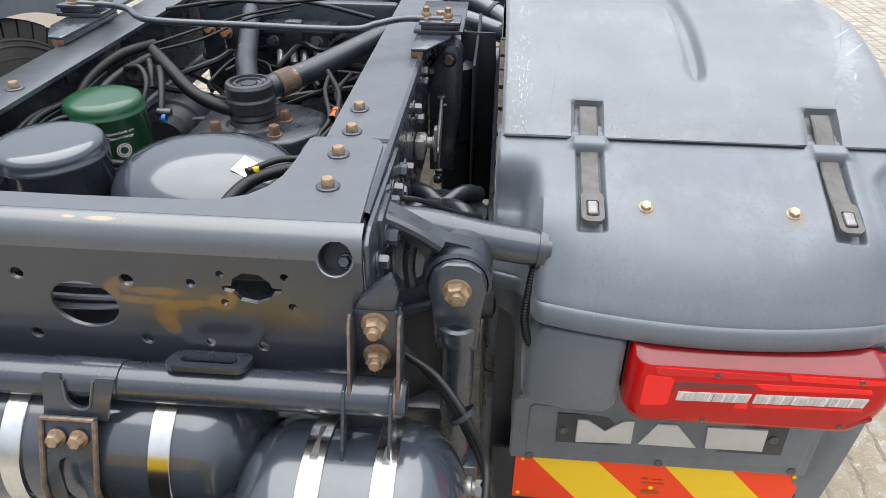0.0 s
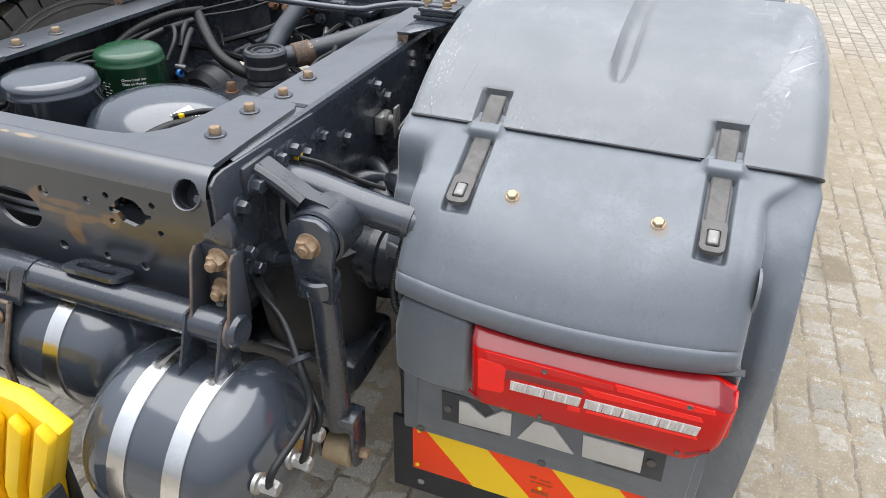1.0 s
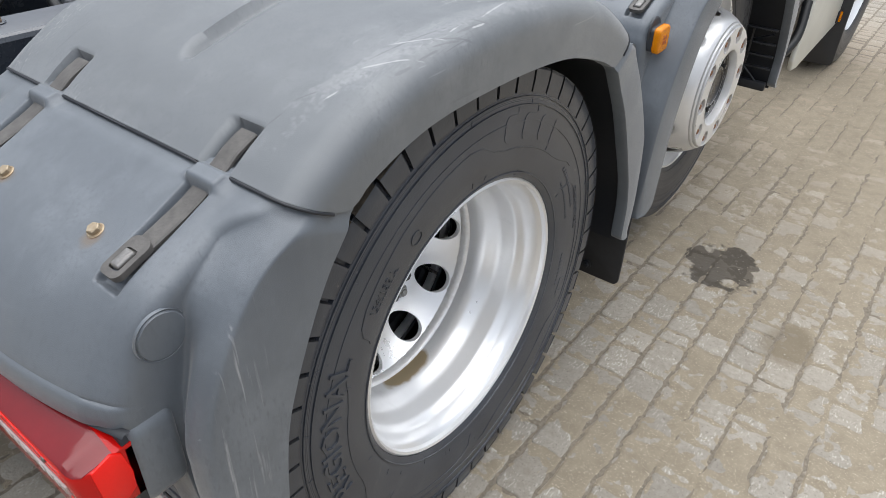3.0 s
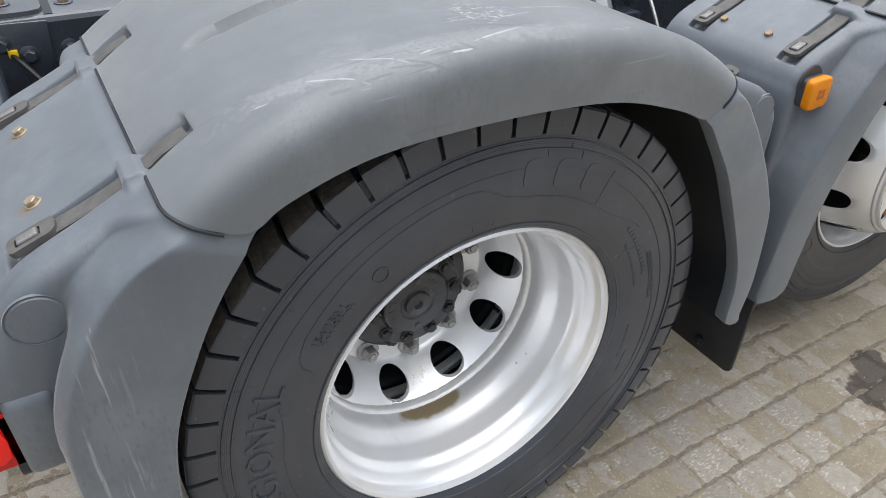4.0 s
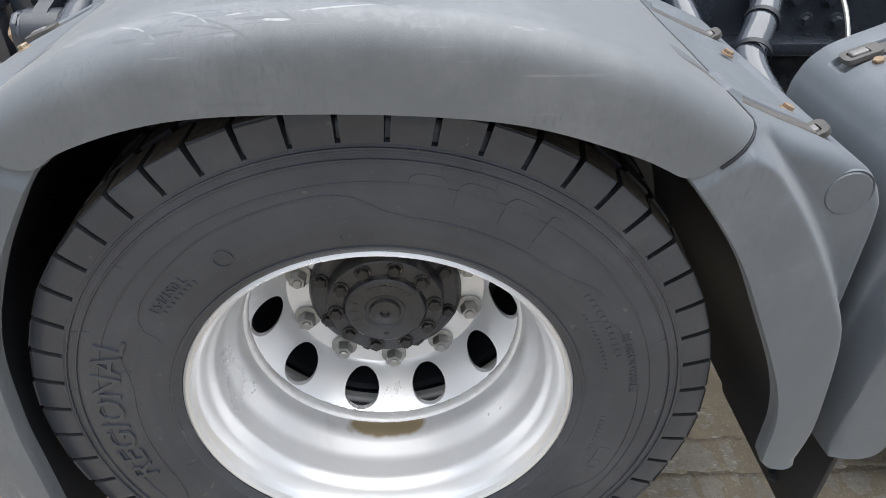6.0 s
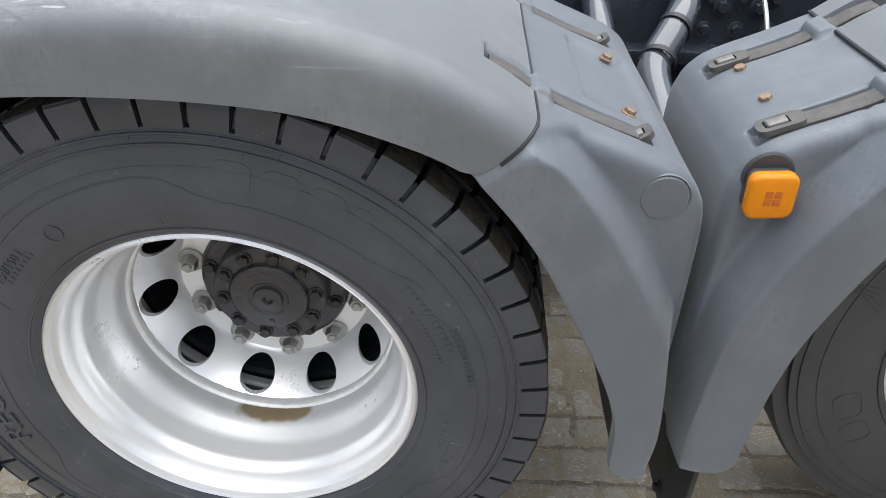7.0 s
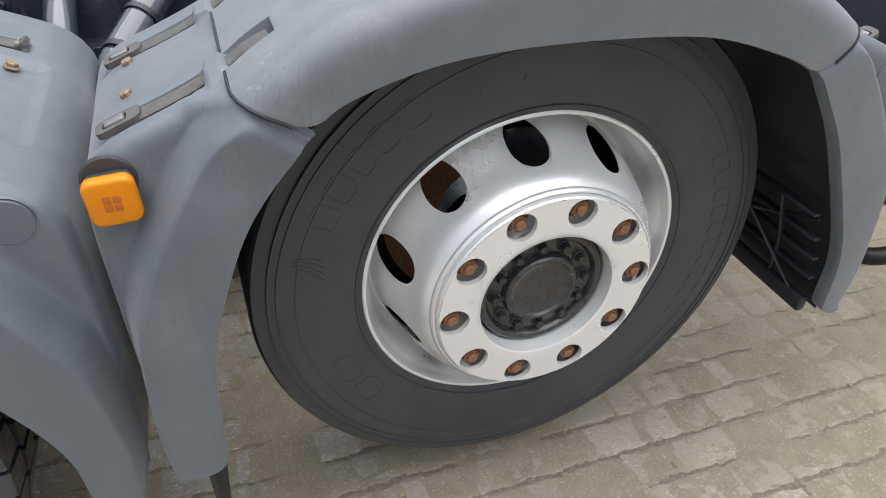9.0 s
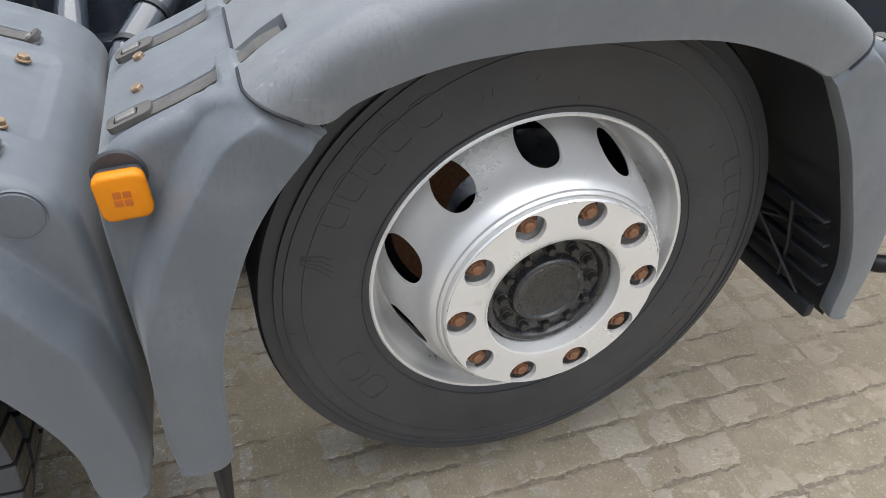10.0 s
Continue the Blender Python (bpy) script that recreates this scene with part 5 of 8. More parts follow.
def push_wheel(cy, cz):
    # outer lip, drop and convex disc of a single steer wheel
    rim_prof = [(0.610, 0.308), (0.660, 0.3085), (0.668, 0.307), (0.671, 0.303), (0.670, 0.2985), (0.664, 0.2955), (0.655, 0.2945), (0.648, 0.2915), (0.640, 0.2865), (0.620, 0.2835), (0.600, 0.281), (0.582, 0.278), (0.572, 0.2735), (0.574, 0.268), (0.584, 0.2655), (0.594, 0.2648)]
    rim = lathe(rim_prof, 128, "x")
    def face(r):
        return float(np.interp(r, [0.196, 0.212, 0.222, 0.236, 0.250, 0.260, 0.267], [0.748, 0.743, 0.732, 0.704, 0.662, 0.622, 0.590]))
    disc = sector_disc(face, 0.2105, 0.267, 0.0345, 0.2480, 10, phase=32.2, squash=0.50)
    step = lathe([(a + 0.036, q / 0.968) for a, q in ((0.706, 0.2040), (0.707, 0.203), (0.712, 0.2025), (0.716, 0.1995), (0.716, 0.1975), (0.712, 0.1965), (0.712, 0.1955), (0.722, 0.1945), (0.725, 0.192))], 112, "x")
    wheel = part("wheel", join(rim, disc, step), M_RIM_STEER, truck, "convex silver steer wheel on the lifting axle", 30)
    wheel.location = (0, cy, cz)
    ring_bm = sector_disc(lambda r: 0.7255 - 0.001 * smooth(0.13, 0.125, r), 0.124, 0.192, 0.0255, 0.1655, 10, 28, 3, 14.2)
    cover = part("nut_ring", join(ring_bm, lathe([(0.7255, 0.1245), (0.724, 0.121), (0.716, 0.1195), (0.655, 0.118)], 96, "x")), M_RIM_STEER, wheel, "silver steel ring round the wheel nuts", 30)
    nut = None
    for k in range(10):
        a = radians(36 * k + 3.8)
        m = facing((0.690, 0.1675 * math.cos(a), 0.1675 * math.sin(a)), (1, 0, 0), 31 * k)
        if nut is None:
            nut = part("wheel_nut", nut_mesh(), M_RUST, wheel, "rusted wheel nut")
            nut.matrix_basis = m
        else:
            again(nut, m)
    part("nut_seat", lathe([(0.690, 0.195), (0.690, 0.120)], 72, "x"), M_RIM_STEER, wheel, "silver face behind the nuts")
    part("hub", lathe([(0.60, 0.1175), (0.690, 0.1172), (0.699, 0.1145), (0.702, 0.1095), (0.700, 0.1025), (0.694, 0.0985), (0.690, 0.0970), (0.690, 0.0700), (0.695, 0.0675), (0.702, 0.0660), (0.705, 0.063), (0.705, 0.058), (0.701, 0.0545), (0.6975, 0.046), (0.696, 0.030), (0.696, 0.001)], 96, "x"), M_HUB, wheel, "black cast hub cap with grease", 25)
    hb = None
    for k in range(12):
        a = radians(30 * k + 4)
        m = facing((0.690, 0.0835 * math.cos(a), 0.0835 * math.sin(a)), (1, 0, 0), 17 * k)
        if hb is None:
            hb = part("hub_bolt", bolt_mesh(0.0085, 0.011, True, 1.35), M_HUBBOLT, wheel, "greasy black hub bolt")
            hb.matrix_basis = m
        else:
            again(hb, m)
    part("brake_disc", lathe([(0.44, 0.215), (0.475, 0.215), (0.475, 0.10)], 64, "x"), M_RUST, wheel, "rusty brake disc")
    # Black barrel colour stands in for shade seen through the hand holes.
    part("rim_barrel", lathe([(0.39, 0.306), (0.40, 0.285), (0.44, 0.266), (0.54, 0.266), (0.572, 0.272)], 96, "x"), M_BLACK, wheel, "rim barrel blackened for the shade behind the holes")
    # Unseen disc added to close the barrel, so the hand holes stay dark.
    part("barrel_backing", lathe([(0.40, 0.302), (0.405, 0.10)], 64, "x"), M_BLACK, wheel, "added black disc closing the barrel behind the holes")
    arc = [radians(-4 + 6 * k) for k in range(12)]
    part("brake_caliper", prism([(0.232 * math.sin(a), 0.232 * math.cos(a)) for a in arc] + [(0.150 * math.sin(a), 0.150 * math.cos(a)) for a in reversed(arc)], 0.455, 0.575, "x", 0.012), M_CAST, wheel, "black cast brake caliper")
    tyre(0.528, 0.315, 0.498, 0, 0, wheel, False)
    return wheel


wheel_d = drive_wheel(DRIVE_Y, DRIVE_Z)
wheel_d.location.x, wheel_d.scale = -0.028, (1, 0.984, 0.984)
wheel_p = push_wheel(PUSH_Y, PUSH_Z)
wheel_p.location.x, wheel_p.scale = -0.036, (1, 0.968, 0.968)
for ob in wheel_p.children:
    if ob.name.split(".")[0] in ("nut_ring", "wheel_nut", "nut_seat", "hub", "hub_bolt"):
        ob.matrix_basis = Matrix.Translation((0.036, 0, 0)) @ Matrix.Diagonal((1, 1 / 0.968, 1 / 0.968, 1)) @ ob.matrix_basis


# ---- lettering moulded on the tyres ----
def word_mesh(text, size, depth):
    c = bpy.data.curves.new("word", "FONT")
    c.body, c.size, c.extrude, c.resolution_u = text, size, depth, 2
    ob = new("word", c)
    dg = bpy.context.evaluated_depsgraph_get()
    me = bpy.data.meshes.new_from_object(ob.evaluated_get(dg))
    bm = bmesh.new()
    bm.from_mesh(me)
    bpy.data.meshes.remove(me)
    bpy.data.objects.remove(ob)
    bpy.data.curves.remove(c)
    return bm


def on_side(bm, r0, phi, side, parent, mid=0.0, name="moulded_lettering", lift=0.0007):
    """Bend flat (along, up, depth) work round a tyre side; phi: degrees from the top towards the front."""
    rs, xs = [q[1] for q in side], [q[0] for q in side]
    for v in bm.verts:
        r = r0 + v.co.y
        a = radians(phi) + (v.co.x - mid) / r0
        v.co = Vector((float(np.interp(r, rs, xs)) + lift + v.co.z, r * math.sin(a), r * math.cos(a)))
    return tagged(part(name, bm, M_TYRE_DRIVE if parent == wheel_d else M_TYRE, parent), kind="stuff")


def bars(widths, h, gap=0.006):
    bms, x = [], 0.0
    for w in widths:
        bms.append(box(x, x + w, 0, h, -0.0006, 0.0013, 0.0004, 1))
        x += w + gap
    return join(*bms), x - gap


dside, pside = tyre_profile(0.5975, 0.315, 0.519, 0.300, 0), tyre_profile(0.528, 0.315, 0.498, 0.300, 0)
bm = word_mesh("REGIONAL", 0.062, 0.0026)
wid = max(v.co.x for v in bm.verts)
on_side(bm, 0.388, -87, dside, wheel_d, wid / 2)
bm = word_mesh("REGROOVABLE", 0.018, 0.0007)
wid = max(v.co.x for v in bm.verts)
on_side(bm, 0.388, 75, dside, wheel_d, wid / 2)
def rounded_marks(widths, h, gap, ring=0.0):
    """A row of plain raised shapes, outlined where ring gives a width."""
    bms, x = [], 0.0
    for w in widths:
        out = rounded(w, h, min(w, h) * 0.30, 4, x + w / 2, h / 2)
        inner = [rounded(w - 2 * ring, h - 2 * ring, min(w, h) * 0.30 - ring, 4, x + w / 2, h / 2)] if ring else []
        b = plate(out, inner, 0.0013, lambda u, v, d: (u, v, d - 0.0006))
        bms.append(b)
        x += w + gap
    return join(*bms), x - gap


def side_line(points, r, side, parent, name="moulded_line"):
    """A thin raised line along a tyre side; points: degrees from the top towards the front, distance from the axle."""
    rs, xs = [q[1] for q in side], [q[0] for q in side]
    pts = []
    for (p0, r0), (p1, r1) in zip(points, points[1:]):
        steps = max(2, int(abs(p1 - p0) / 2.5))
        pts += [(p0 + (p1 - p0) * k / steps, r0 + (r1 - r0) * k / steps) for k in range(steps)]
    pts.append(points[-1])
    path = [(float(np.interp(q, rs, xs)) + 0.0004, q * math.sin(radians(p)), q * math.cos(radians(p))) for p, q in pts]
    return tagged(part(name, tube(path, r, 5, 1), M_TYRE_DRIVE if parent == wheel_d else M_TYRE, parent), kind="stuff")


bm = word_mesh("154/150 L", 0.020, 0.0011)
on_side(bm, 0.366, -48, dside, wheel_d, max(v.co.x for v in bm.verts) / 2)
bm, wid = rounded_marks((0.046, 0.048, 0.044, 0.020), 0.050, 0.012)
on_side(bm, 0.385, 21, dside, wheel_d, wid / 2, "moulded_mark", 0.0003)
for r0, phi, ws, h in ((0.356, -47, (0.006,) * 8, 0.007), (0.372, 62, (0.008,) * 12, 0.008), (0.352, 66, (0.005,) * 14, 0.005), (0.352, 100, (0.006,) * 9, 0.007), (0.370, 108, (0.03, 0.012), 0.02)):
    bm, wid = bars(ws, h, 0.004)
    on_side(bm, r0, phi, dside, wheel_d, wid / 2, "moulded_mark", 0.0002)
# stepped line that frames the fields of lettering
for a0 in (-24, 96, 216):
    side_line([(a0 - 38, 0.346), (a0 - 37, 0.352), (a0 - 36, 0.372), (a0 - 33.5, 0.386), (a0 - 29, 0.394), (a0 - 10, 0.402), (a0 + 16, 0.406), (a0 + 21, 0.400), (a0 + 27, 0.378), (a0 + 32, 0.371), (a0 + 64, 0.370), (a0 + 69, 0.376), (a0 + 75, 0.392), (a0 + 78, 0.394)], 0.0010, dside, wheel_d)
ring_badge = plate(circle(0.014, 24), [circle(0.012, 24)], 0.0016, lambda u, v, d: (u, v, d - 0.0005))
on_side(ring_badge, 0.363, -32, dside, wheel_d, 0.0, "moulded_mark", 0.0004)
# flash left by the vents of the mould
vent = random.Random(5)
for side, wh in ((dside, wheel_d), (pside, wheel_p)):
    for k in range(40):
        p = vent.uniform(0, 360)
        r0, ln = vent.choice(((0.312, 0.016), (0.330, 0.010), (0.372, 0.012), (0.438, 0.014), (0.452, 0.010)))
        side_line([(p, r0), (p + vent.uniform(-0.6, 0.6), r0 + ln * vent.uniform(0.5, 1.2))], 0.0006, side, wh, "mould_flash")
bm, wid = rounded_marks((0.040, 0.042, 0.034, 0.042, 0.046), 0.048, 0.010, 0.0035)
on_side(bm, 0.378, -47, pside, wheel_p, wid / 2, "moulded_mark", 0.0002)
for k in range(4):
    side_line([(-79.5 + 1.9 * k, 0.372 + 0.003 * k), (-77.0 + 1.3 * k, 0.398), (-75.5 + 0.6 * k, 0.430)], 0.0011, pside, wheel_p, "moulded_mark")
bm, wid = rounded_marks((0.030,) * 10, 0.034, 0.009)
on_side(bm, 0.385, 92, pside, wheel_p, wid / 2, "moulded_mark", 0.0002)
bm, wid = rounded_marks((0.05, 0.06), 0.05, 0.012, 0.003)
on_side(bm, 0.345, -118, pside, wheel_p, wid / 2, "moulded_mark", 0.0002)


# ---- chassis ----
RAIL_OUT, RAIL_W, RAIL_TOP, MID_X = -0.100, 0.120, 0.996, -0.530


def rail(sign):
    """A C-section frame rail: top flange, web, bottom flange."""
    t, w, h = 0.009, RAIL_W, 0.27
    sec = [(0, -0.012), (0, -h + 0.012), (-0.012, -h), (-w * 0.6, -h), (-w * 0.6, -h + t), (-t - 0.006, -h + t), (-t, -h + t + 0.006), (-t, -t - 0.006), (-t - 0.006, -t), (-w, -t), (-w, 0), (-0.012, 0), (-0.004, -0.004)]
    rows = []
    for y in (1.245, 1.45, 2.0, 3.0, 4.2, 6.5):
        rows.append([Vector((MID_X + sign * (RAIL_OUT - MID_X + a), y, RAIL_TOP + b)) for a, b in sec + [sec[0]]])
    return grid(rows)


rail_r = part("frame_rail", rail(1), M_FRAME, truck, "dark grey painted frame rail", 30)
rail_l = part("frame_rail", rail(-1), M_FRAME, truck, "dark grey painted frame rail", 30)
for ob in (rail_r, rail_l):
    # paler paint puts the sky's reflection into the colour of the upper flange
    ob.data.materials.append(M_PLATE)
    for f in ob.data.polygons:
        if f.normal.z > 0.9 and f.center.z > RAIL_TOP - 0.003:
            f.material_index = 1

# rear crossmember: a channel with pressed holes and corner gussets lying on the rails
FY = 1.165


def hole_ring(x, z, r, rz=None):
    return circle(r, 20, x, z, rz)


keyhole = [(-0.300, 0.912), (-0.287, 0.914), (-0.284, 0.925), (-0.268, 0.936), (-0.245, 0.934), (-0.232, 0.922), (-0.229, 0.913), (-0.216, 0.912), (-0.217, 0.904), (-0.229, 0.902), (-0.236, 0.892), (-0.255, 0.884), (-0.277, 0.889), (-0.286, 0.902), (-0.300, 0.904)]
holes = [hole_ring(-0.510, 0.866, 0.051, 0.042), keyhole]
for x, z, r in ((-0.596, 0.915, 0.011), (-0.437, 0.913, 0.011), (-0.345, 0.914, 0.008), (-0.599, 0.807, 0.010), (-0.429, 0.808, 0.010), (-0.334, 0.808, 0.008), (-0.255, 0.806, 0.009), (-0.300, 0.932, 0.006), (-0.210, 0.932, 0.006), (-0.300, 0.884, 0.006), (-0.204, 0.882, 0.006)):
    holes.append(hole_ring(x, z, r))
for x, z, r in ((-0.72, 0.87, 0.05), (-0.80, 0.91, 0.01), (-0.80, 0.81, 0.01)):
    holes.append(hole_ring(x, z, r))
NOTCH = Vector((-0.1375, 1.168, 0.966))
outline = [(-0.955, 0.765), (-0.935, 0.748), (-0.140, 0.748), (-0.112, 0.758), (-0.102, 0.780), (-0.102, 0.962)]
outline += [(NOTCH.x + 0.0225 * math.cos(radians(a)), 0.9625 + 0.0225 * math.sin(radians(a))) for a in range(0, -181, -15)] + [(-0.955, 0.962)]
cross = part("rear_crossmember", plate(outline, holes, 0.008, lambda u, v, d: (u, FY + d, v)), M_RUSTY, truck, "rust-streaked rear crossmember with punched holes", 30)
NOTCH_N = Vector((0, -0.88, 0.47)).normalized()
rows = []
fold_x = [-0.955, -0.8, -0.6, -0.4, -0.25] + list(np.linspace(-0.170, -0.102, 46))
for a in np.linspace(0, 90, 30):
    t = radians(a)
    rows.append([Vector((x, FY + 0.034 * (1 - math.cos(t)), 0.961 + 0.0432 * math.sin(t))) for x in fold_x])
fold = grid(rows)
gone = []
for f in fold.faces:
    d = f.calc_center_median() - NOTCH
    if (d - NOTCH_N * d.dot(NOTCH_N)).length < 0.0232:
        gone.append(f)
bmesh.ops.delete(fold, geom=gone, context="FACES")
part("folded_edge", fold, M_PLATE, cross, "worn rounded edge of the crossmember", 60)


def gusset(sign):
    inner = [(-0.530, 1.199), (-0.530, 1.238), (-0.360, 1.240), (-0.315, 1.246), (-0.282, 1.262), (-0.260, 1.290), (-0.248, 1.325), (-0.243, 1.380), (-0.240, 1.462), (-0.235, 1.470), (-0.140, 1.474), (-0.124, 1.468), (-0.116, 1.450), (-0.1125, 1.30), (-0.108, 1.199)]
    return [(MID_X + sign * (x - MID_X), y) for x, y in inner]


for s in (1, -1):
    part("gusset", prism(gusset(s), 0.9965, 1.0045, "z", 0), M_PLATE, cross, "worn dark gusset plate on the rail")
# Flat black strip drawn for the shade in the gap; nothing is cut.
part("seam", box(-0.240, -0.112, 1.4745, 1.4900, 0.9955, 0.9972, 0.0003, 1), M_BLACK, cross, "dark gap at the end of the gusset")
hs = part("side_plate", prism([(1.170, 0.985), (1.168, 0.755), (1.20, 0.740), (1.330, 0.735), (1.470, 0.905), (1.476, 0.990), (1.205, 0.9985), (1.185, 0.996)], -0.1005, -0.0925, "x", 0.003), M_FRAME, truck, "dark plate bolted to the rail side")
notch_at = facing(NOTCH, NOTCH_N)
part("notch_lip", moved(lathe([(0.000, 0.0225), (0.0035, 0.0235), (0.0045, 0.0250), (0.003, 0.0265), (-0.003, 0.0268)], 40, "z"), notch_at), M_PLATE, cross, "folded lip of a round notch in the corner")
part("notch_shadow", moved(lathe([(0.0005, 0.0226), (-0.029, 0.0226), (-0.030, 0.001)], 32, "z"), notch_at), M_BLACK, cross, "dark inside of the notch")
part("notch_bolt", moved(bolt_mesh(0.009, 0.012, True, 1.3), notch_at @ pose(0.008, -0.006, -0.029)), M_FRAME, cross)

bolt = None
for x, y, z in ((-0.173, 1.297, 1.0045), (-0.180, 1.406, 1.0045), (-0.180, 1.516, 0.996), (-0.186, 1.620, 0.996), (-0.886, 1.297, 1.0045), (-0.880, 1.55, 0.996), (-0.880, 1.66, 0.996)):
    m = pose(x, y, z + 0.0035, 0, 0, 20 + 70 * y)
    w = pose(x, y, z, 0, 0, 0)
    if bolt is None:
        bolt = part("flange_bolt", bolt_mesh(0.0104, 0.011, False), M_ZINC, truck, "yellow zinc flange bolt")
        bolt.matrix_basis = m
        washer = part("washer", lathe([(-0.001, 0.0180), (0.002, 0.0180), (0.0036, 0.0162), (0.0036, 0.001)], 24, "z"), M_FRAME, truck, "painted washer under a bolt")
        washer.matrix_basis = w
    else:
        again(bolt, m)
        again(washer, w)
web = None
for y, z in ((1.225, 0.925), (1.300, 0.948), (1.345, 0.955), (1.388, 0.955), (1.43, 0.93), (1.504, 0.931), (1.60, 0.89), (1.225, 0.84), (1.24, 0.80), (1.75, 0.95), (1.80, 0.91), (2.05, 0.93), (2.12, 0.93), (2.20, 0.93), (2.28, 0.93), (2.36, 0.93), (2.44, 0.93), (2.36, 0.87), (2.44, 0.87), (2.85, 0.93), (2.92, 0.93), (2.99, 0.93), (2.85, 0.86), (2.92, 0.86), (2.99, 0.86)):
    m = facing((-0.092 if y < 1.44 else -0.1005, y, z), (1, 0, 0), 40 * y * 9)
    if web is None:
        web = part("web_bolt", bolt_mesh(0.012, 0.014, True, 1.5), M_FRAME, truck, "painted bolt through the rail web")
        web.matrix_basis = m
    else:
        again(web, m)
dot = None
for y, z in ((1.56, 0.885), (1.60, 0.87), (1.62, 0.945), (1.66, 0.948), (1.70, 0.95), (1.735, 0.952), (1.72, 0.91), (1.65, 0.83), (1.55, 0.80)):
    m = facing((-0.0995, y, z), (1, 0, 0))
    if dot is None:
        dot = part("punched_hole", lathe([(0.0003, 0.0072), (-0.006, 0.0068), (-0.006, 0.001)], 14, "z"), M_BLACK, truck, "punched hole in the rail web")
        dot.matrix_basis = m
    else:
        again(dot, m)

# bracket, carrier tube and air tanks
for y0, z0, x1, z1 in ((1.215, 0.842, -0.36, 0.852), (1.225, 0.858, -0.40, 0.868), (1.21, 0.828, -0.38, 0.846)):
    part("pipe", tube([(-0.66, y0, z0), (-0.52, y0 - 0.01, z0 + 0.006), (x1, y0, z1)], 0.0048, 8), M_PIPE, truck, "grey air pipe behind the crossmember")
for hx, hz, hr, hv in ((-0.510, 0.866, 0.051, 0.042), (-0.437, 0.913, 0.011, 0.011), (-0.596, 0.915, 0.011, 0.011), (-0.345, 0.914, 0.008, 0.008), (-0.429, 0.808, 0.010, 0.010), (-0.599, 0.807, 0.010, 0.010), (-0.334, 0.808, 0.008, 0.008), (-0.255, 0.806, 0.009, 0.009)):
    part("hole_rim", tube([(hx + hr * math.cos(radians(a)), FY + 0.002, hz + hv * math.sin(radians(a))) for a in range(0, 361, 20)], 0.0014, 6, 1, 0.0, False), M_PLATE, cross, "bright worn rim of a punched hole")
uback = part("tank_bracket", prism([(-0.118, 0.790), (-0.050, 0.790), (-0.052, 0.890), (-0.058, 0.897), (-0.110, 0.897), (-0.116, 0.890)], 1.150, 1.158, "y", 0.002), M_RUSTY, truck, "rust-edged steel bracket for the tank carrier")
for x in (-0.121, -0.053):
    part("bracket_cheek", prism([(1.158, 0.893), (1.140, 0.896), (1.128, 0.885), (1.098, 0.775), (1.102, 0.748), (1.158, 0.760)], x, x + 0.006, "x", 0.002), M_RUSTY, uback, "rust-edged bracket cheek")
part("bracket_lug", prism([(-0.112, 0.897), (-0.056, 0.897), (-0.052, 0.925), (-0.062, 0.955), (-0.104, 0.915)], 1.148, 1.166, "y", 0.004), M_FRAME, uback)
for x in (-0.118, -0.050):
    part("worn_edge", tube([(x, 1.139, 0.896), (x, 1.128, 0.885), (x, 1.098, 0.775), (x, 1.100, 0.758)], 0.0024, 8, 1), M_WORN, uback, "bare worn edge of the cheek")
for z in (0.873, 0.818):
    b = part("bracket_bolt", join(bolt_mesh(0.0155, 0.016, True, 1.3), lathe([(0, 0.009), (0.026, 0.009), (0.028, 0.007), (0.028, 0.001)], 14, "z")), M_ZINC, uback, "yellow zinc bolt")
    b.matrix_basis = facing((-0.085, 1.150, z), (0, -1, 0), 12)
BY, BZ = 1.120, 0.765
carrier = part("carrier_tube", lathe([(-1.05, 0.001), (-1.05, 0.029), (-0.048, 0.029), (-0.044, 0.027), (-0.040, 0.024), (-0.039, 0.001)], 32, "x"), M_FRAME, truck, "dark painted round tank carrier tube", 40)
carrier.location = (0, BY, BZ)
part("weld", lathe([(-0.059, 0.0292), (-0.056, 0.0312), (-0.053, 0.0292)], 24, "x"), M_WORN, carrier, "rusty weld round the tube").location = (0, 0, 0)
for x in (-0.128, -0.062):
    part("hanger", prism([(0.010, -0.010), (0.005, -0.070), (-0.030, -0.090), (-0.062, -0.078), (-0.064, -0.066), (-0.024, 0.030), (-0.005, 0.030)], x, x + 0.005, "x", 0.0015), M_FRAME, carrier, "steel tank hanger fin")
part("slotted_pad", plate(rounded(0.118, 0.052, 0.016, 5, -0.325, 0.0), [rounded(0.082, 0.020, 0.009, 5, -0.325, 0.0)], 0.010, lambda u, v, d: (u, 0.012 + v, 0.030 + d - 0.3 * v)), M_FRAME, carrier, "slotted steel pad")
srows = []
for a in np.linspace(-60, 172, 20):
    t = radians(a)
    srows.append([Vector((x, 0.0315 * k * math.cos(t), 0.0315 * k * math.sin(t))) for x, k in ((-0.558, 0.9), (-0.557, 1.0), (-0.451, 1.0), (-0.450, 0.9))])
saddle = part("saddle", grid(srows), M_FRAME, carrier, "bent saddle plate over the tube", 40)
notch = [(-0.5045 + 0.0185 * math.cos(radians(a)), -0.004 + 0.0185 * math.sin(radians(a))) for a in range(0, -181, -20)]
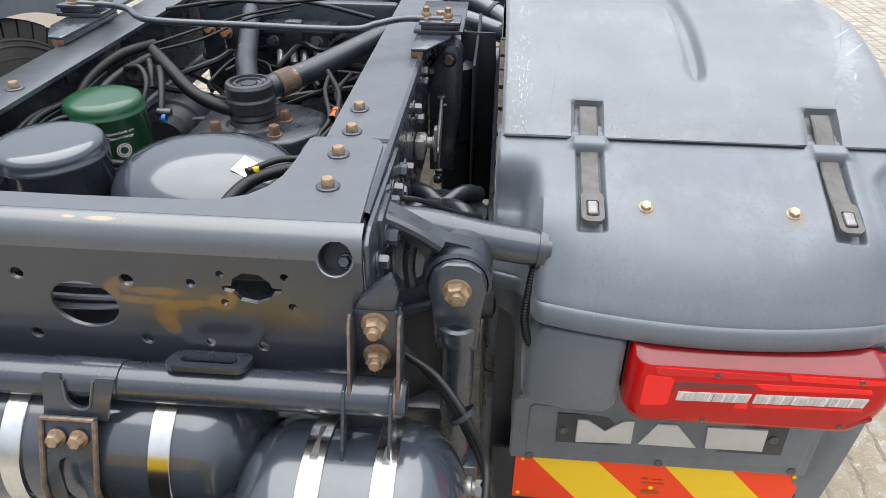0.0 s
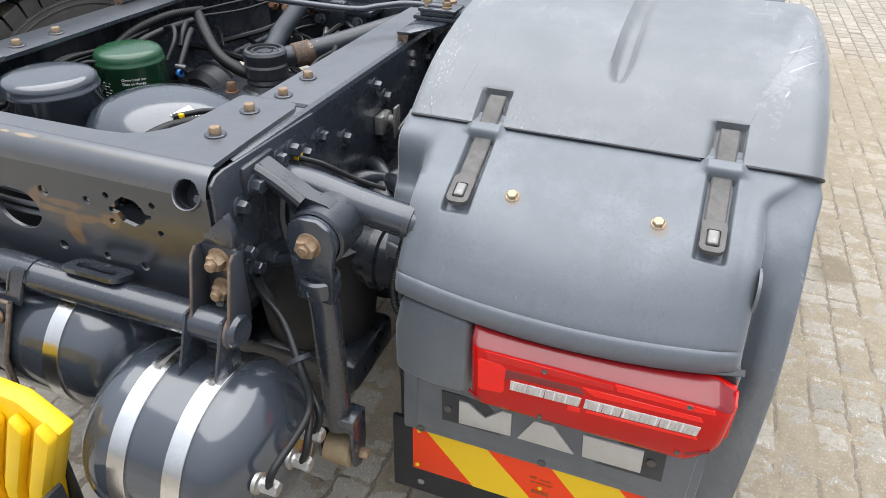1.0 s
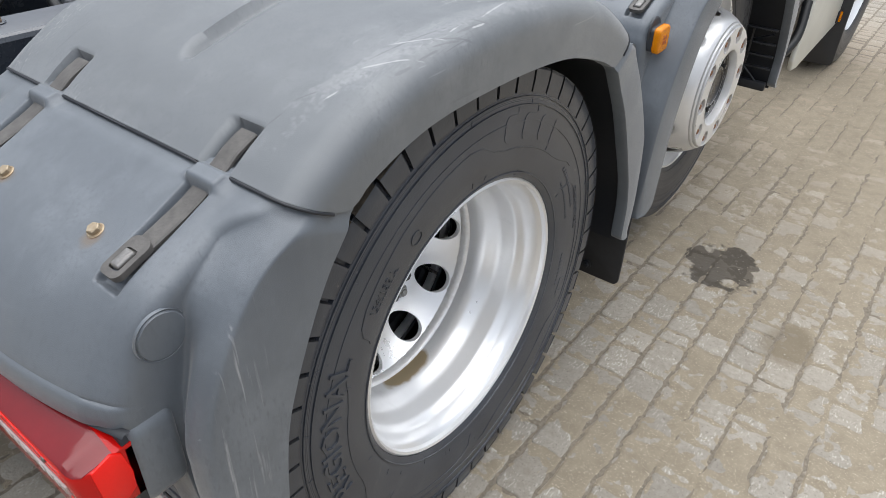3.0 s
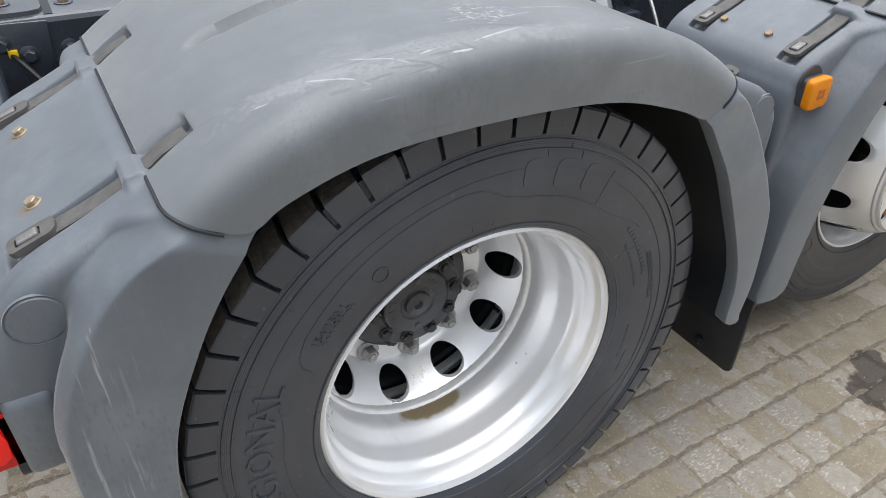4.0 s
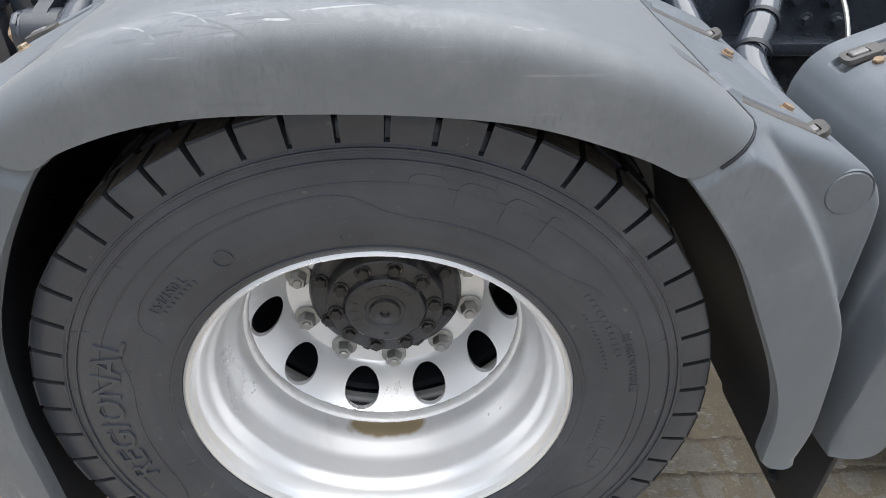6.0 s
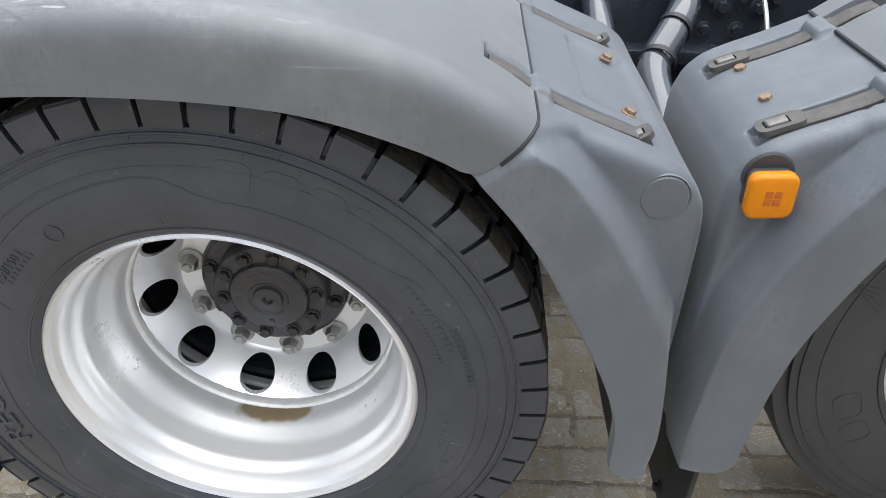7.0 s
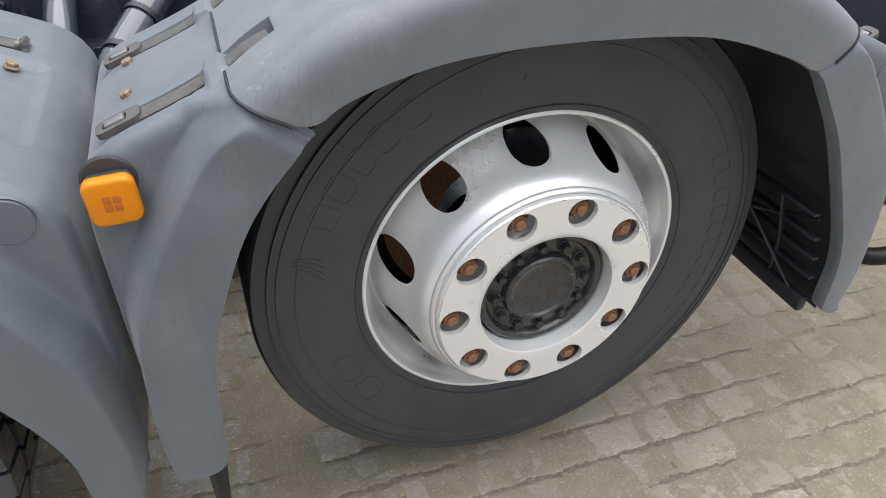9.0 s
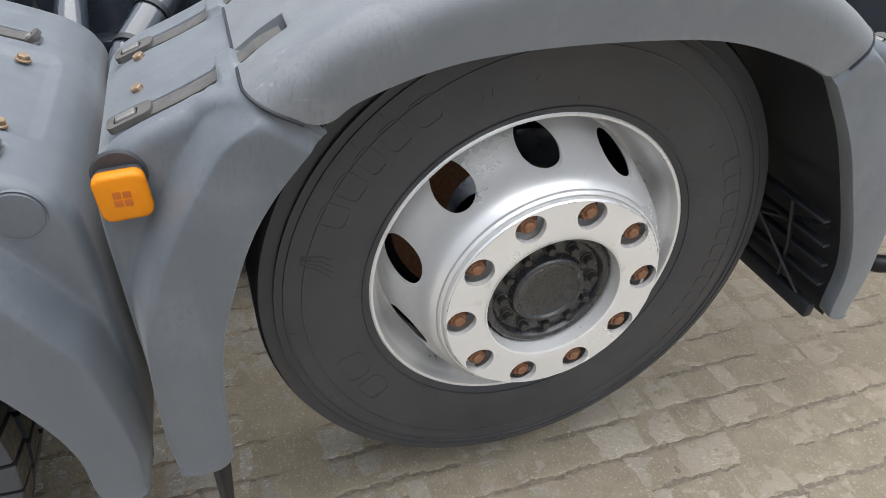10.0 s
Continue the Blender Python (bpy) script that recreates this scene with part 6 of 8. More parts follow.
part("saddle_skirt", plate([(-0.558, 0.026), (-0.560, -0.020), (-0.566, -0.042), (-0.470, -0.042), (-0.464, -0.020), (-0.450, 0.026), (-0.478, 0.026)] + notch + [(-0.531, 0.026)], [], 0.006, lambda u, v, d: (u, -0.0375 + d + (0.45 * v if v > 0 else 0.1 * v), v)), M_FRAME, carrier, "dark saddle skirt with a rounded notch")
part("notch_edge", tube([(u, -0.0385 + (0.45 * v if v > 0 else 0.1 * v), v) for u, v in [(-0.482, 0.022)] + notch + [(-0.527, 0.022)]], 0.0018, 6, 1), M_PLATE, carrier, "bright edge of the saddle notch")


def bracket_y(v):
    return -0.047 - 0.44 * min(0.095, max(0.0, -0.035 - v))


sb = part("slotted_bracket", plate([(-0.562, -0.035), (-0.482, -0.035), (-0.483, -0.085), (-0.485, -0.130), (-0.489, -0.270), (-0.571, -0.270), (-0.566, -0.130), (-0.564, -0.085)], [rounded(0.030, 0.150, 0.014, 5, -0.527, -0.165)], 0.005, lambda u, v, d: (u, bracket_y(v) + d, v)), M_FRAME, carrier, "slotted steel bracket with worn edges")
for u in (-0.564, -0.484):
    part("bracket_flange", tube([(u - (0.008 if v < -0.2 else 0.0), bracket_y(v) - 0.002, v) for v in (-0.035, -0.085, -0.130, -0.270)], 0.0042, 8, 1), M_WORN, sb, "bare worn flange of the bracket")
part("bracket_flange", tube([(-0.564, bracket_y(-0.035) - 0.002, -0.035), (-0.484, bracket_y(-0.035) - 0.002, -0.035)], 0.0040, 8, 1), M_WORN, sb, "bare worn flange of the bracket")
for x in (-0.540, -0.507):
    b = part("bracket_bolt", bolt_mesh(0.0110, 0.012, True, 1.25), M_ZINC, carrier, "yellow zinc bolt")
    b.matrix_basis = facing((x, bracket_y(-0.060) - 0.003, -0.060), (0, -1, 0.3))


TY, TZ, TR, TD = 1.073, 0.546, 0.154, 0.100


def tank(x0, x1, y, z, r, bands):
    prof = [(x0 + TD * (1 - math.cos(radians(a))), max(0.001, r * math.sin(radians(a)))) for a in np.linspace(0, 90, 14)]
    prof += [(x1 - TD * (1 - math.cos(radians(a))), max(0.001, r * math.sin(radians(a)))) for a in np.linspace(90, 0, 14)]
    ob = part("air_tank", lathe(prof, 80, "x"), M_TANK, truck, "glossy dark grey air tank held by steel bands", 60)
    ob.location = (0, y, z)
    for x in bands:
        part("steel_band", lathe([(x - 0.0165, r * 0.985), (x - 0.0165, r + 0.0032), (x - 0.0155, r + 0.0042), (x + 0.0155, r + 0.0042), (x + 0.0165, r + 0.0032), (x + 0.0165, r * 0.985)], 80, "x"), M_STRAP, ob, "polished steel tank band", 30)
        b = part("band_bolt", tube([(x, -0.02, r + 0.003), (x, 0.045, r * 0.965)], 0.006, 8, 1), M_STEEL, ob)
    return ob


tank1 = tank(-0.303, 0.061, TY, TZ, TR, (-0.165, -0.063))
tank2 = tank(-1.00, -0.262, 1.165, 0.610, 0.125, (-0.620, -0.395))
for k, (y, z) in enumerate(((0.996, 0.588), (1.064, 0.575), (1.116, 0.586))):
    # fittings on the domed end, each with its hose
    rr = math.hypot(y - TY, z - TZ)
    xe = 0.061 - TD * (1 - math.sqrt(max(0, 1 - (rr / TR) ** 2)))
    f = part("air_fitting", moved(join(lathe([(0, 0.018), (0.007, 0.018), (0.009, 0.012), (0.020, 0.011), (0.020, 0.001)], 12, "x"), lathe([(0.014, 0.0135), (0.036, 0.0135), (0.040, 0.010), (0.040, 0.001)], 6, "x")), pose(xe - 0.004, y - TY, z - TZ)), M_STEEL, tank1, "grey push-in air fitting")
    part("air_hose", tube([(xe + 0.020, y - 0.004, z), (xe + 0.030, y + 0.004, z + 0.040), (0.078 - 0.010 * k, 1.10 + 0.020 * k, 0.655), (0.050 - 0.012 * k, 1.130 + 0.014 * k, 0.712), (-0.002 - 0.010 * k, 1.175 + 0.008 * k, 0.758), (-0.060, 1.205 + 0.006 * k, 0.778), (-0.12, 1.26, 0.785)], 0.0064, 12), M_CABLE, truck, "black plastic air hose")
part("hose_tie", moved(lathe([(-0.004, 0.021), (0.004, 0.021)], 14, "z"), facing((0.040, 1.143, 0.715), (-0.6, 0.4, 0.7))), M_BLACK, truck)

# swing bracket with its pivot and the strut down to a roller
arm_out = [(-0.098, 0.980), (-0.080, 0.978), (-0.040, 0.955), (0.000, 0.932), (0.035, 0.925), (0.060, 0.905), (0.072, 0.875), (0.062, 0.842), (0.035, 0.824), (0.000, 0.822), (-0.040, 0.806), (-0.070, 0.782), (-0.098, 0.778)]
arm_win = [(-0.078, 0.940), (-0.040, 0.918), (-0.024, 0.890), (-0.026, 0.860), (-0.045, 0.842), (-0.070, 0.836), (-0.080, 0.850)]
boss = part("swing_bracket", join(plate(arm_out, [arm_win], 0.030, lambda u, v, d: (u, 1.278 + d, v)),
            moved(lathe([(-0.024, 0.046), (-0.020, 0.051), (0.050, 0.051), (0.054, 0.046), (0.054, 0.001)], 40, "y"), pose(0.022, 1.279, 0.873)),
            tube([(-0.096, 1.275, 0.972), (-0.050, 1.272, 0.953), (-0.005, 1.270, 0.926)], 0.011, 10), tube([(-0.096, 1.275, 0.786), (-0.05, 1.272, 0.806), (0.000, 1.270, 0.826)], 0.011, 10),
            box(-0.100, -0.084, 1.240, 1.330, 0.925, 0.985, 0.008), box(-0.100, -0.084, 1.245, 1.330, 0.772, 0.830, 0.008), tube([(-0.050, 1.29, 0.925), (-0.056, 1.29, 0.88), (-0.052, 1.29, 0.835)], 0.010, 8)), M_CAST, truck, "dark forged swing bracket on the rail", 35)
for y, z in ((1.262, 0.948), (1.275, 0.803)):
    b = part("bracket_bolt", bolt_mesh(0.0135, 0.016, True, 1.4), M_FRAME, boss)
    b.matrix_basis = facing((-0.084, y, z), (1, -0.15, 0))
collar = part("pivot_collar", lathe([(-0.004, 0.041), (0.000, 0.044), (0.012, 0.044), (0.014, 0.040), (0.020, 0.040)], 40, "y"), M_FRAME, boss, "worn collar of the pivot")
collar.location = (0.022, 1.247, 0.873)
strut = part("strut", join(moved(lathe([(0.0, 0.034), (0.012, 0.036), (0.030, 0.0355), (0.034, 0.031), (0.034, 0.027)], 28, "z"), pose(0.022, 1.258, 0.770)), prism([(-0.022, 0.873), (-0.014, 0.905), (0.006, 0.918), (0.038, 0.918), (0.058, 0.905), (0.066, 0.873), (0.060, 0.835), (0.056, 0.760), (-0.010, 0.760), (-0.016, 0.835)], 1.236, 1.250, "y", 0.004), tube([(0.022, 1.256, 0.800), (0.024, 1.262, 0.74), (0.020, 1.285, 0.420)], 0.027, 20, 1)), M_FRAME, truck, "dark swinging strut hung from the bracket", 40)
b = part("pivot_bolt", join(bolt_mesh(0.019, 0.016, True, 1.15), lathe([(0, 0.010), (0.022, 0.010), (0.024, 0.008), (0.024, 0.001)], 14, "z")), M_ZINC, strut, "large yellow zinc pivot bolt")
b.matrix_basis = facing((0.022, 1.236, 0.873), (0, -1, 0), 11)
for x in (-0.022, 0.054):
    part("clevis", prism([(1.262, 0.455), (1.310, 0.455), (1.315, 0.400), (1.305, 0.335), (1.285, 0.318), (1.262, 0.330), (1.255, 0.400)], x, x + 0.010, "x", 0.003), M_FRAME, strut, "strut clevis cheek")
part("clevis_yoke", box(-0.024, 0.066, 1.258, 1.312, 0.425, 0.460, 0.005), M_FRAME, strut)
r = part("roller", lathe([(-0.008, 0.030), (-0.006, 0.036), (0.048, 0.036), (0.050, 0.030), (0.050, 0.012), (-0.008, 0.012)], 28, "x", True), M_BRONZE, strut, "rusty strut roller")
r.location = (0.0, 1.285, 0.352)
b = part("roller_bolt", bolt_mesh(0.012, 0.018, False), M_ZINC, strut, "zinc roller bolt")
b.matrix_basis = facing((0.064, 1.285, 0.352), (1, 0, 0))

part("brake_chamber", moved(lathe([(-0.085, 0.001), (-0.085, 0.050), (-0.078, 0.060), (-0.020, 0.062), (-0.016, 0.070), (0.002, 0.070), (0.006, 0.062), (0.050, 0.058), (0.058, 0.046), (0.058, 0.020), (0.052, 0.018), (0.052, 0.001)], 40, "x"), pose(0.030, 1.500, 0.690)), M_CAST, truck, "black brake chamber beside the air spring", 35)
# tube that carries the mudguard, with the lamp lead
mt = part("mudguard_tube", tube([(-0.095, 1.350, 0.915), (-0.03, 1.350, 0.912), (0.06, 1.352, 0.893), (0.16, 1.356, 0.876)], 0.030, 24, 6), M_FRAME, truck, "dark tube carrying the mudguard", 60)
part("tube_collar", moved(lathe([(-0.006, 0.030), (-0.006, 0.034), (0.006, 0.034), (0.006, 0.030)], 28, "x"), pose(0.148, 1.3555, 0.878, 0, 8)), M_RUSTY, mt, "rust-edged tube collar")
part("conduit", tube([(0.140, 1.345, 0.850), (0.133, 1.330, 0.80), (0.130, 1.318, 0.765), (0.138, 1.312, 0.725), (0.152, 1.320, 0.705)], 0.0075, 10, 10, 0.005), M_CABLE, truck, "black corrugated lamp conduit")
part("lead", tube([(-0.09, 1.40, 0.935), (-0.05, 1.42, 0.92), (0.0, 1.45, 0.885), (0.05, 1.47, 0.865)], 0.005, 8), M_CABLE, truck, "black lead out of the rail")
part("lead_tag", box(-0.094, -0.084, 1.395, 1.412, 0.930, 0.944, 0.002), M_YELLOW, truck, "yellow cable tag")

# ---- tail lamp, badge plate and chevron board ----
def bowed(bm):
    """Bend a flat-fronted piece to the curve of the tail in plan."""
    for k in range(1, 24):
        x = 0.13 + 0.025 * k
        bmesh.ops.bisect_plane(bm, geom=list(bm.verts) + list(bm.edges) + list(bm.faces), plane_co=(x, 0, 0), plane_no=(1, 0, 0), dist=0.0002)
    for v in bm.verts:
        v.co.y += 0.003 + 0.60 * (v.co.x - 0.435) ** 2
    return bm


def lamp_section(x):
    """The lamp's section at x, from the back of its top over the sloping brow and the front to the back of its foot."""
    left, right = max(0.0, (0.322 - x) / 0.024), max(0.0, (x - 0.672) / 0.020)
    rec = 0.026 * (1 - math.sqrt(max(0.0, 1 - min(left, 1.0) ** 2))) + 0.018 * (1 - math.sqrt(max(0.0, 1 - min(right, 1.0) ** 2)))
    foot = 0.633 + 0.044 * smooth(0.640, 0.700, x) + 0.012 * min(left, 1.0)
    yf, yb = 1.221 + rec, min(1.252 + 0.50 * (x - 0.43) ** 2, 1.272)
    back = 0.778 - 0.016 * smooth(0.655, 0.692, x)
    return [(1.345, 0.772), (max(yb, yf + 0.004), back), (yf + 0.006, min(0.7675, back - 0.004)), (yf + 0.0020, 0.7645 - 0.5 * (0.778 - back)), (yf, 0.760 - 0.5 * (0.778 - back)), (yf + 0.006, 0.700), (yf + 0.0105, foot + 0.012), (yf + 0.014, foot + 0.004), (yf + 0.022, foot), (1.345, foot + 0.004)]


def lamp_loft(lo, hi, x0=0.298, x1=0.692, out=0.0):
    """The stretch lo to hi of that section drawn along the lamp."""
    xs = [x0 + (x1 - x0) * k / 60 for k in range(61)]
    rows = [[Vector((x, y - out, z + out)) for y, z in lamp_section(x)[lo:hi]] for x in xs]
    bm = grid(rows)
    bm.verts.ensure_lookup_table()
    w = hi - lo
    bm.faces.new([bm.verts[k] for k in range(w)])
    bm.faces.new([bm.verts[60 * w + k] for k in range(w)])
    return bm


def lamp_patch(pts, lo=-0.0007, hi=0.004):
    """A flat piece let into the lamp's slightly raked front."""
    bm = prism(pts, lo, hi, "y", 0.0005, 1)
    for v in bm.verts:
        v.co.y += 1.221 + 0.097 * (0.762 - v.co.z)
    return bm


lamp = part("tail_lamp", lamp_loft(0, 10), M_RED, truck, "glossy red tail lamp with a clear strip", 40)
part("lamp_brow", lamp_loft(1, 4, 0.300, 0.690, 0.0006), M_BROW, lamp, "frosted upper lens of the lamp", 40)
# Black strip puts in the shade of the gap under the guard lip.
part("lamp_gap_shade", grid([[Vector((x, 1.246 + 0.52 * (x - 0.43) ** 2 + a, 0.7825 + b)) for a, b in ((0.0, -0.001), (0.003, 0.002), (0.012, 0.003))] for x in np.linspace(0.292, 0.698, 30)]), M_BLACK, lamp, "black strip for the shaded gap over the lamp", 60)
part("lamp_housing", prism(rounded(0.406, 0.146, 0.026, 5, 0.494, 0.713), 1.291, 1.352, "y", 0.012, 4), M_GUARD, lamp, "grey lamp housing")
part("lamp_back", prism(rounded(0.396, 0.138, 0.022, 5, 0.494, 0.711), 1.283, 1.296, "y", 0.002), M_BLACK, lamp, "black rim behind the lens")
for pts, m_, nm in (([(0.326, 0.7625), (0.522, 0.7590), (0.524, 0.7480), (0.332, 0.7450)], M_RED2, "reflector"),
                    ([(0.315, 0.740), (0.320, 0.744), (0.354, 0.742), (0.360, 0.735), (0.360, 0.682), (0.354, 0.676), (0.321, 0.673), (0.316, 0.678)], M_REDB, "reflector"),
                    ([(0.525, 0.7620), (0.664, 0.7600), (0.668, 0.7520), (0.640, 0.7480), (0.530, 0.7490)], M_REDB, "reflector"),
                    ([(0.478, 0.7390), (0.650, 0.7400), (0.655, 0.7300), (0.500, 0.7250), (0.490, 0.7300)], M_REDB, "reflector"),
                    ([(0.462, 0.690), (0.482, 0.691), (0.482, 0.680), (0.462, 0.679)], M_REDB, "reflector"),
                    ([(0.490, 0.690), (0.652, 0.6965), (0.655, 0.690), (0.490, 0.6835)], M_REDB, "reflector"),
                    ([(0.362, 0.734), (0.476, 0.736), (0.486, 0.7225), (0.380, 0.7185), (0.366, 0.7125), (0.360, 0.706)], M_REDD, "strip_surround"),
                    ([(0.300, 0.665), (0.312, 0.652), (0.640, 0.655), (0.676, 0.674), (0.676, 0.668), (0.640, 0.647), (0.312, 0.644), (0.300, 0.657)], M_REDD, "lower_rim")):
    part(nm, lamp_patch(pts), m_, lamp)
clear_rng = random.Random(3)
for k in range(10):
    # two groups of clear ribbed segments
    x0 = 0.370 + 0.0278 * k + (0.006 if k > 3 else 0)
    z0 = 0.7005 + (x0 - 0.370) * 0.030
    cut_ = clear_rng.uniform(0.002, 0.006)
    part("clear_lens", lamp_patch([(x0, z0 + 0.0110), (x0 + 0.0276, z0 + 0.0115), (x0 + 0.0276 - cut_ * 0.5, z0 - 0.0085), (x0 - cut_ * 0.3, z0 - 0.0092)], -0.0022, 0.003), M_CLEAR, lamp, "clear ribbed lens segment")
    for j in range(3):
        xr = x0 + 0.004 + 0.0075 * j + clear_rng.uniform(-0.002, 0.002)
        part("lens_rib", lamp_patch([(xr, z0 + 0.0100), (xr + 0.0022, z0 + 0.0100), (xr + 0.0010, z0 - 0.0080), (xr - 0.0012, z0 - 0.0080)], -0.0030, 0.0), M_CLEARD if (k + j) % 3 else M_WHITE, lamp)
part("side_lens", prism([(1.242, 0.757), (1.268, 0.767), (1.280, 0.758), (1.286, 0.722), (1.284, 0.694), (1.272, 0.684), (1.246, 0.690)], 0.690, 0.6945, "x", 0.002), M_REDB, lamp, "bright red side lens")
for x, z in ((0.421, 0.752), (0.631, 0.756), (0.421, 0.647), (0.633, 0.652)):
    s = part("lamp_screw", lathe([(0, 0.0042), (0.002, 0.0042), (0.0025, 0.003), (0.0012, 0.002), (0.0012, 0.0005)], 12, "z"), M_SCREW, lamp)
    s.matrix_basis = facing((x, 1.2205 + 0.097 * (0.762 - z), z), (0, -1, 0))
# moulded pod beside the lamp
pod = part("lamp_pod", bowed(prism([(0.150, 0.758), (0.162, 0.766), (0.282, 0.774), (0.290, 0.766), (0.290, 0.633), (0.278, 0.612), (0.215, 0.598), (0.150, 0.592), (0.136, 0.600), (0.136, 0.69)], 1.246, 1.36, "y", 0.012, 4)), M_GUARD, truck, "grey moulded pod beside the lamp")
badge = part("badge_panel", prism([(0.128, 0.540), (0.142, 0.548), (0.690, 0.548), (0.700, 0.540), (0.700, 0.383), (0.128, 0.383)], 1.356, 1.380, "y", 0.005), M_GUARD, truck, "grey back panel under the lamp")
part("badge_step", prism([(0.158, 0.528), (0.168, 0.534), (0.676, 0.534), (0.684, 0.526), (0.684, 0.408), (0.158, 0.404)], 1.3525, 1.360, "y", 0.004), M_GUARD, badge, "raised field of the back panel")
part("badge_recess", prism([(0.211, 0.519), (0.634, 0.519), (0.637, 0.444), (0.214, 0.441)], 1.3500, 1.356, "y", 0.0015), M_LAMPBASE, badge, "dark grey badge plate")
for pts in ([(0.249, 0.509), (0.268, 0.509), (0.302, 0.482), (0.334, 0.513), (0.353, 0.513), (0.355, 0.454), (0.250, 0.449)], [(0.396, 0.511), (0.432, 0.511), (0.477, 0.454), (0.367, 0.454)], [(0.487, 0.511), (0.596, 0.512), (0.598, 0.456), (0.492, 0.455)]):
    part("badge_shape", prism(pts, 1.3455, 1.352, "y", 0.0012), M_BADGE, badge, "plain silver badge shape")
for x, z in ((0.226, 0.476), (0.612, 0.486), (0.167, 0.392), (0.419, 0.394), (0.671, 0.397)):
    s = part("panel_screw", lathe([(0, 0.0085), (0.002, 0.0085), (0.0035, 0.006), (0.0018, 0.0035), (0.0018, 0.0005)], 14, "z"), M_SCREW, badge)
    s.matrix_basis = facing((x, 1.3495 if z > 0.45 else 1.356, z), (0, -1, 0))
board = part("back_board", prism([(0.094, 0.384), (0.712, 0.384), (0.712, 0.180), (0.700, 0.166), (0.094, 0.166)], 1.375, 1.387, "y", 0.003), M_BLACK, truck, "black board below the lamp")
CX0, CX1, CZ0, CZ1 = 0.142, 0.704, 0.245, 0.3795
part("chevron_sheet", box(CX0, CX1, 1.3705, 1.3755, CZ0, CZ1, 0.001), M_ORANGE, board, "orange reflective marker sheet")
for k in range(2):
    a = 0.166 + 0.2645 * k
    p = [(a, CZ1), (a + 0.130, CZ1), (a + 0.130 + 0.125, CZ0), (a + 0.115, CZ0)]
    part("chevron_stripe", prism(p, 1.3695, 1.3725, "y", 0), M_YSHEET, board, "yellow diagonal reflective stripe")
part("chevron_stripe", prism([(0.142, 0.3795), (0.142, 0.372), (0.149, 0.3795)], 1.3695, 1.3725, "y", 0), M_YSHEET, board, "yellow diagonal reflective stripe")
for x, z in ((0.157, 0.366), (0.153, 0.260), (0.421, 0.304), (0.690, 0.366)):
    s = part("rivet", lathe([(0, 0.005), (0.002, 0.0045), (0.003, 0.002), (0.003, 0.0005)], 12, "z"), M_YSHEET, board)
    s.matrix_basis = facing((x, 1.3695, z), (0, -1, 0))
for x0, x1, z0, h in ((0.398, 0.412, 0.327, 0.006), (0.418, 0.442, 0.327, 0.003), (0.400, 0.446, 0.3155, 0.003), (0.404, 0.440, 0.285, 0.009)):
    part("print_line", box(x0, x1, 1.3692, 1.3700, z0, z0 + h, 0), M_PRINT, board)
for x in (0.160, 0.40, 0.64):
    s = part("panel_screw", lathe([(0, 0.008), (0.002, 0.008), (0.003, 0.005), (0.003, 0.0005)], 14, "z"), M_STEEL, board)
    s.matrix_basis = facing((x, 1.375, 0.200), (0, -1, 0))


# ---- black liners inside the wheel arches, and the flap ----
def liner(cy, dz, x_in, lip_line):
    rows = []
    for a, b in sample(lip_line, 60):
        v = Vector((a, b - 0.55))
        v = v * (1 + 0.012 / v.length)
        rows.append([Vector((x, cy + v.x, 0.55 + v.y + dz)) for x in (x_in, 0.45, 0.60, 0.742)])
    return grid(rows)


full = list(reversed(TAIL_LIP)) + LIP[1:-1] + END_LIP[1:]
part("arch_liner", liner(DRIVE_Y, 0, 0.09, full), M_BLACK, truck, "black wheel arch liner", 60)
pfull = list(reversed(PUSH_LIP)) + [(a, b) for a, b in LIP[1:-1]] + END_LIP[1:]
pl = part("arch_liner", liner(PUSH_Y, PZ, 0.34, pfull), M_BLACK, truck, "black ribbed wheel arch liner", 60)
for k, (z, dy) in enumerate(((0.50, 0.590), (0.55, 0.578), (0.60, 0.560), (0.66, 0.535))):
    part("liner_rib", box(0.36, 0.735, PUSH_Y + dy - 0.012, PUSH_Y + dy + 0.004, z, z + 0.008, 0.002), M_BLACK, pl)
for x in (0.42, 0.52, 0.63):
    part("liner_brace", tube([(x, PUSH_Y + 0.596, 0.43), (x + 0.01, PUSH_Y + 0.575, 0.54), (x + 0.02, PUSH_Y + 0.530, 0.66)], 0.005, 6, 1), M_BLACK, pl)
part("liner_beam", box(0.36, 0.735, PUSH_Y + 0.580, PUSH_Y + 0.602, 0.415, 0.450, 0.006), M_BLACK, pl)
part("liner_brace", tube([(0.70, PUSH_Y + 0.590, 0.44), (0.46, PUSH_Y + 0.520, 0.68), (0.50, PUSH_Y + 0.470, 0.80)], 0.004, 6, 1), M_BLACK, pl)
part("liner_brace", tube([(0.40, PUSH_Y + 0.575, 0.50), (0.72, PUSH_Y + 0.560, 0.64)], 0.006, 6, 1), M_BLACK, pl)
flap = part("mud_flap", prism(rounded(0.372, 0.34, 0.02, 4, 0.542, 0.320), 2.728, 2.738, "y", 0.003), M_RUBBER, truck, "black rubber mud flap behind the lifted wheel")
for x in (0.44, 0.62):
    q = part("flap_bolt", bolt_mesh(0.010, 0.009, True, 1.5), M_BLACK, flap)
    q.matrix_basis = facing((x, 2.728, 0.185), (0, -1, 0))
part("flap_bracket", join(box(0.40, 0.70, 2.690, 2.728, 0.420, 0.432, 0.003), box(0.40, 0.70, 2.722, 2.728, 0.405, 0.50, 0.002)), M_STEEL, flap, "thin steel flap bracket")
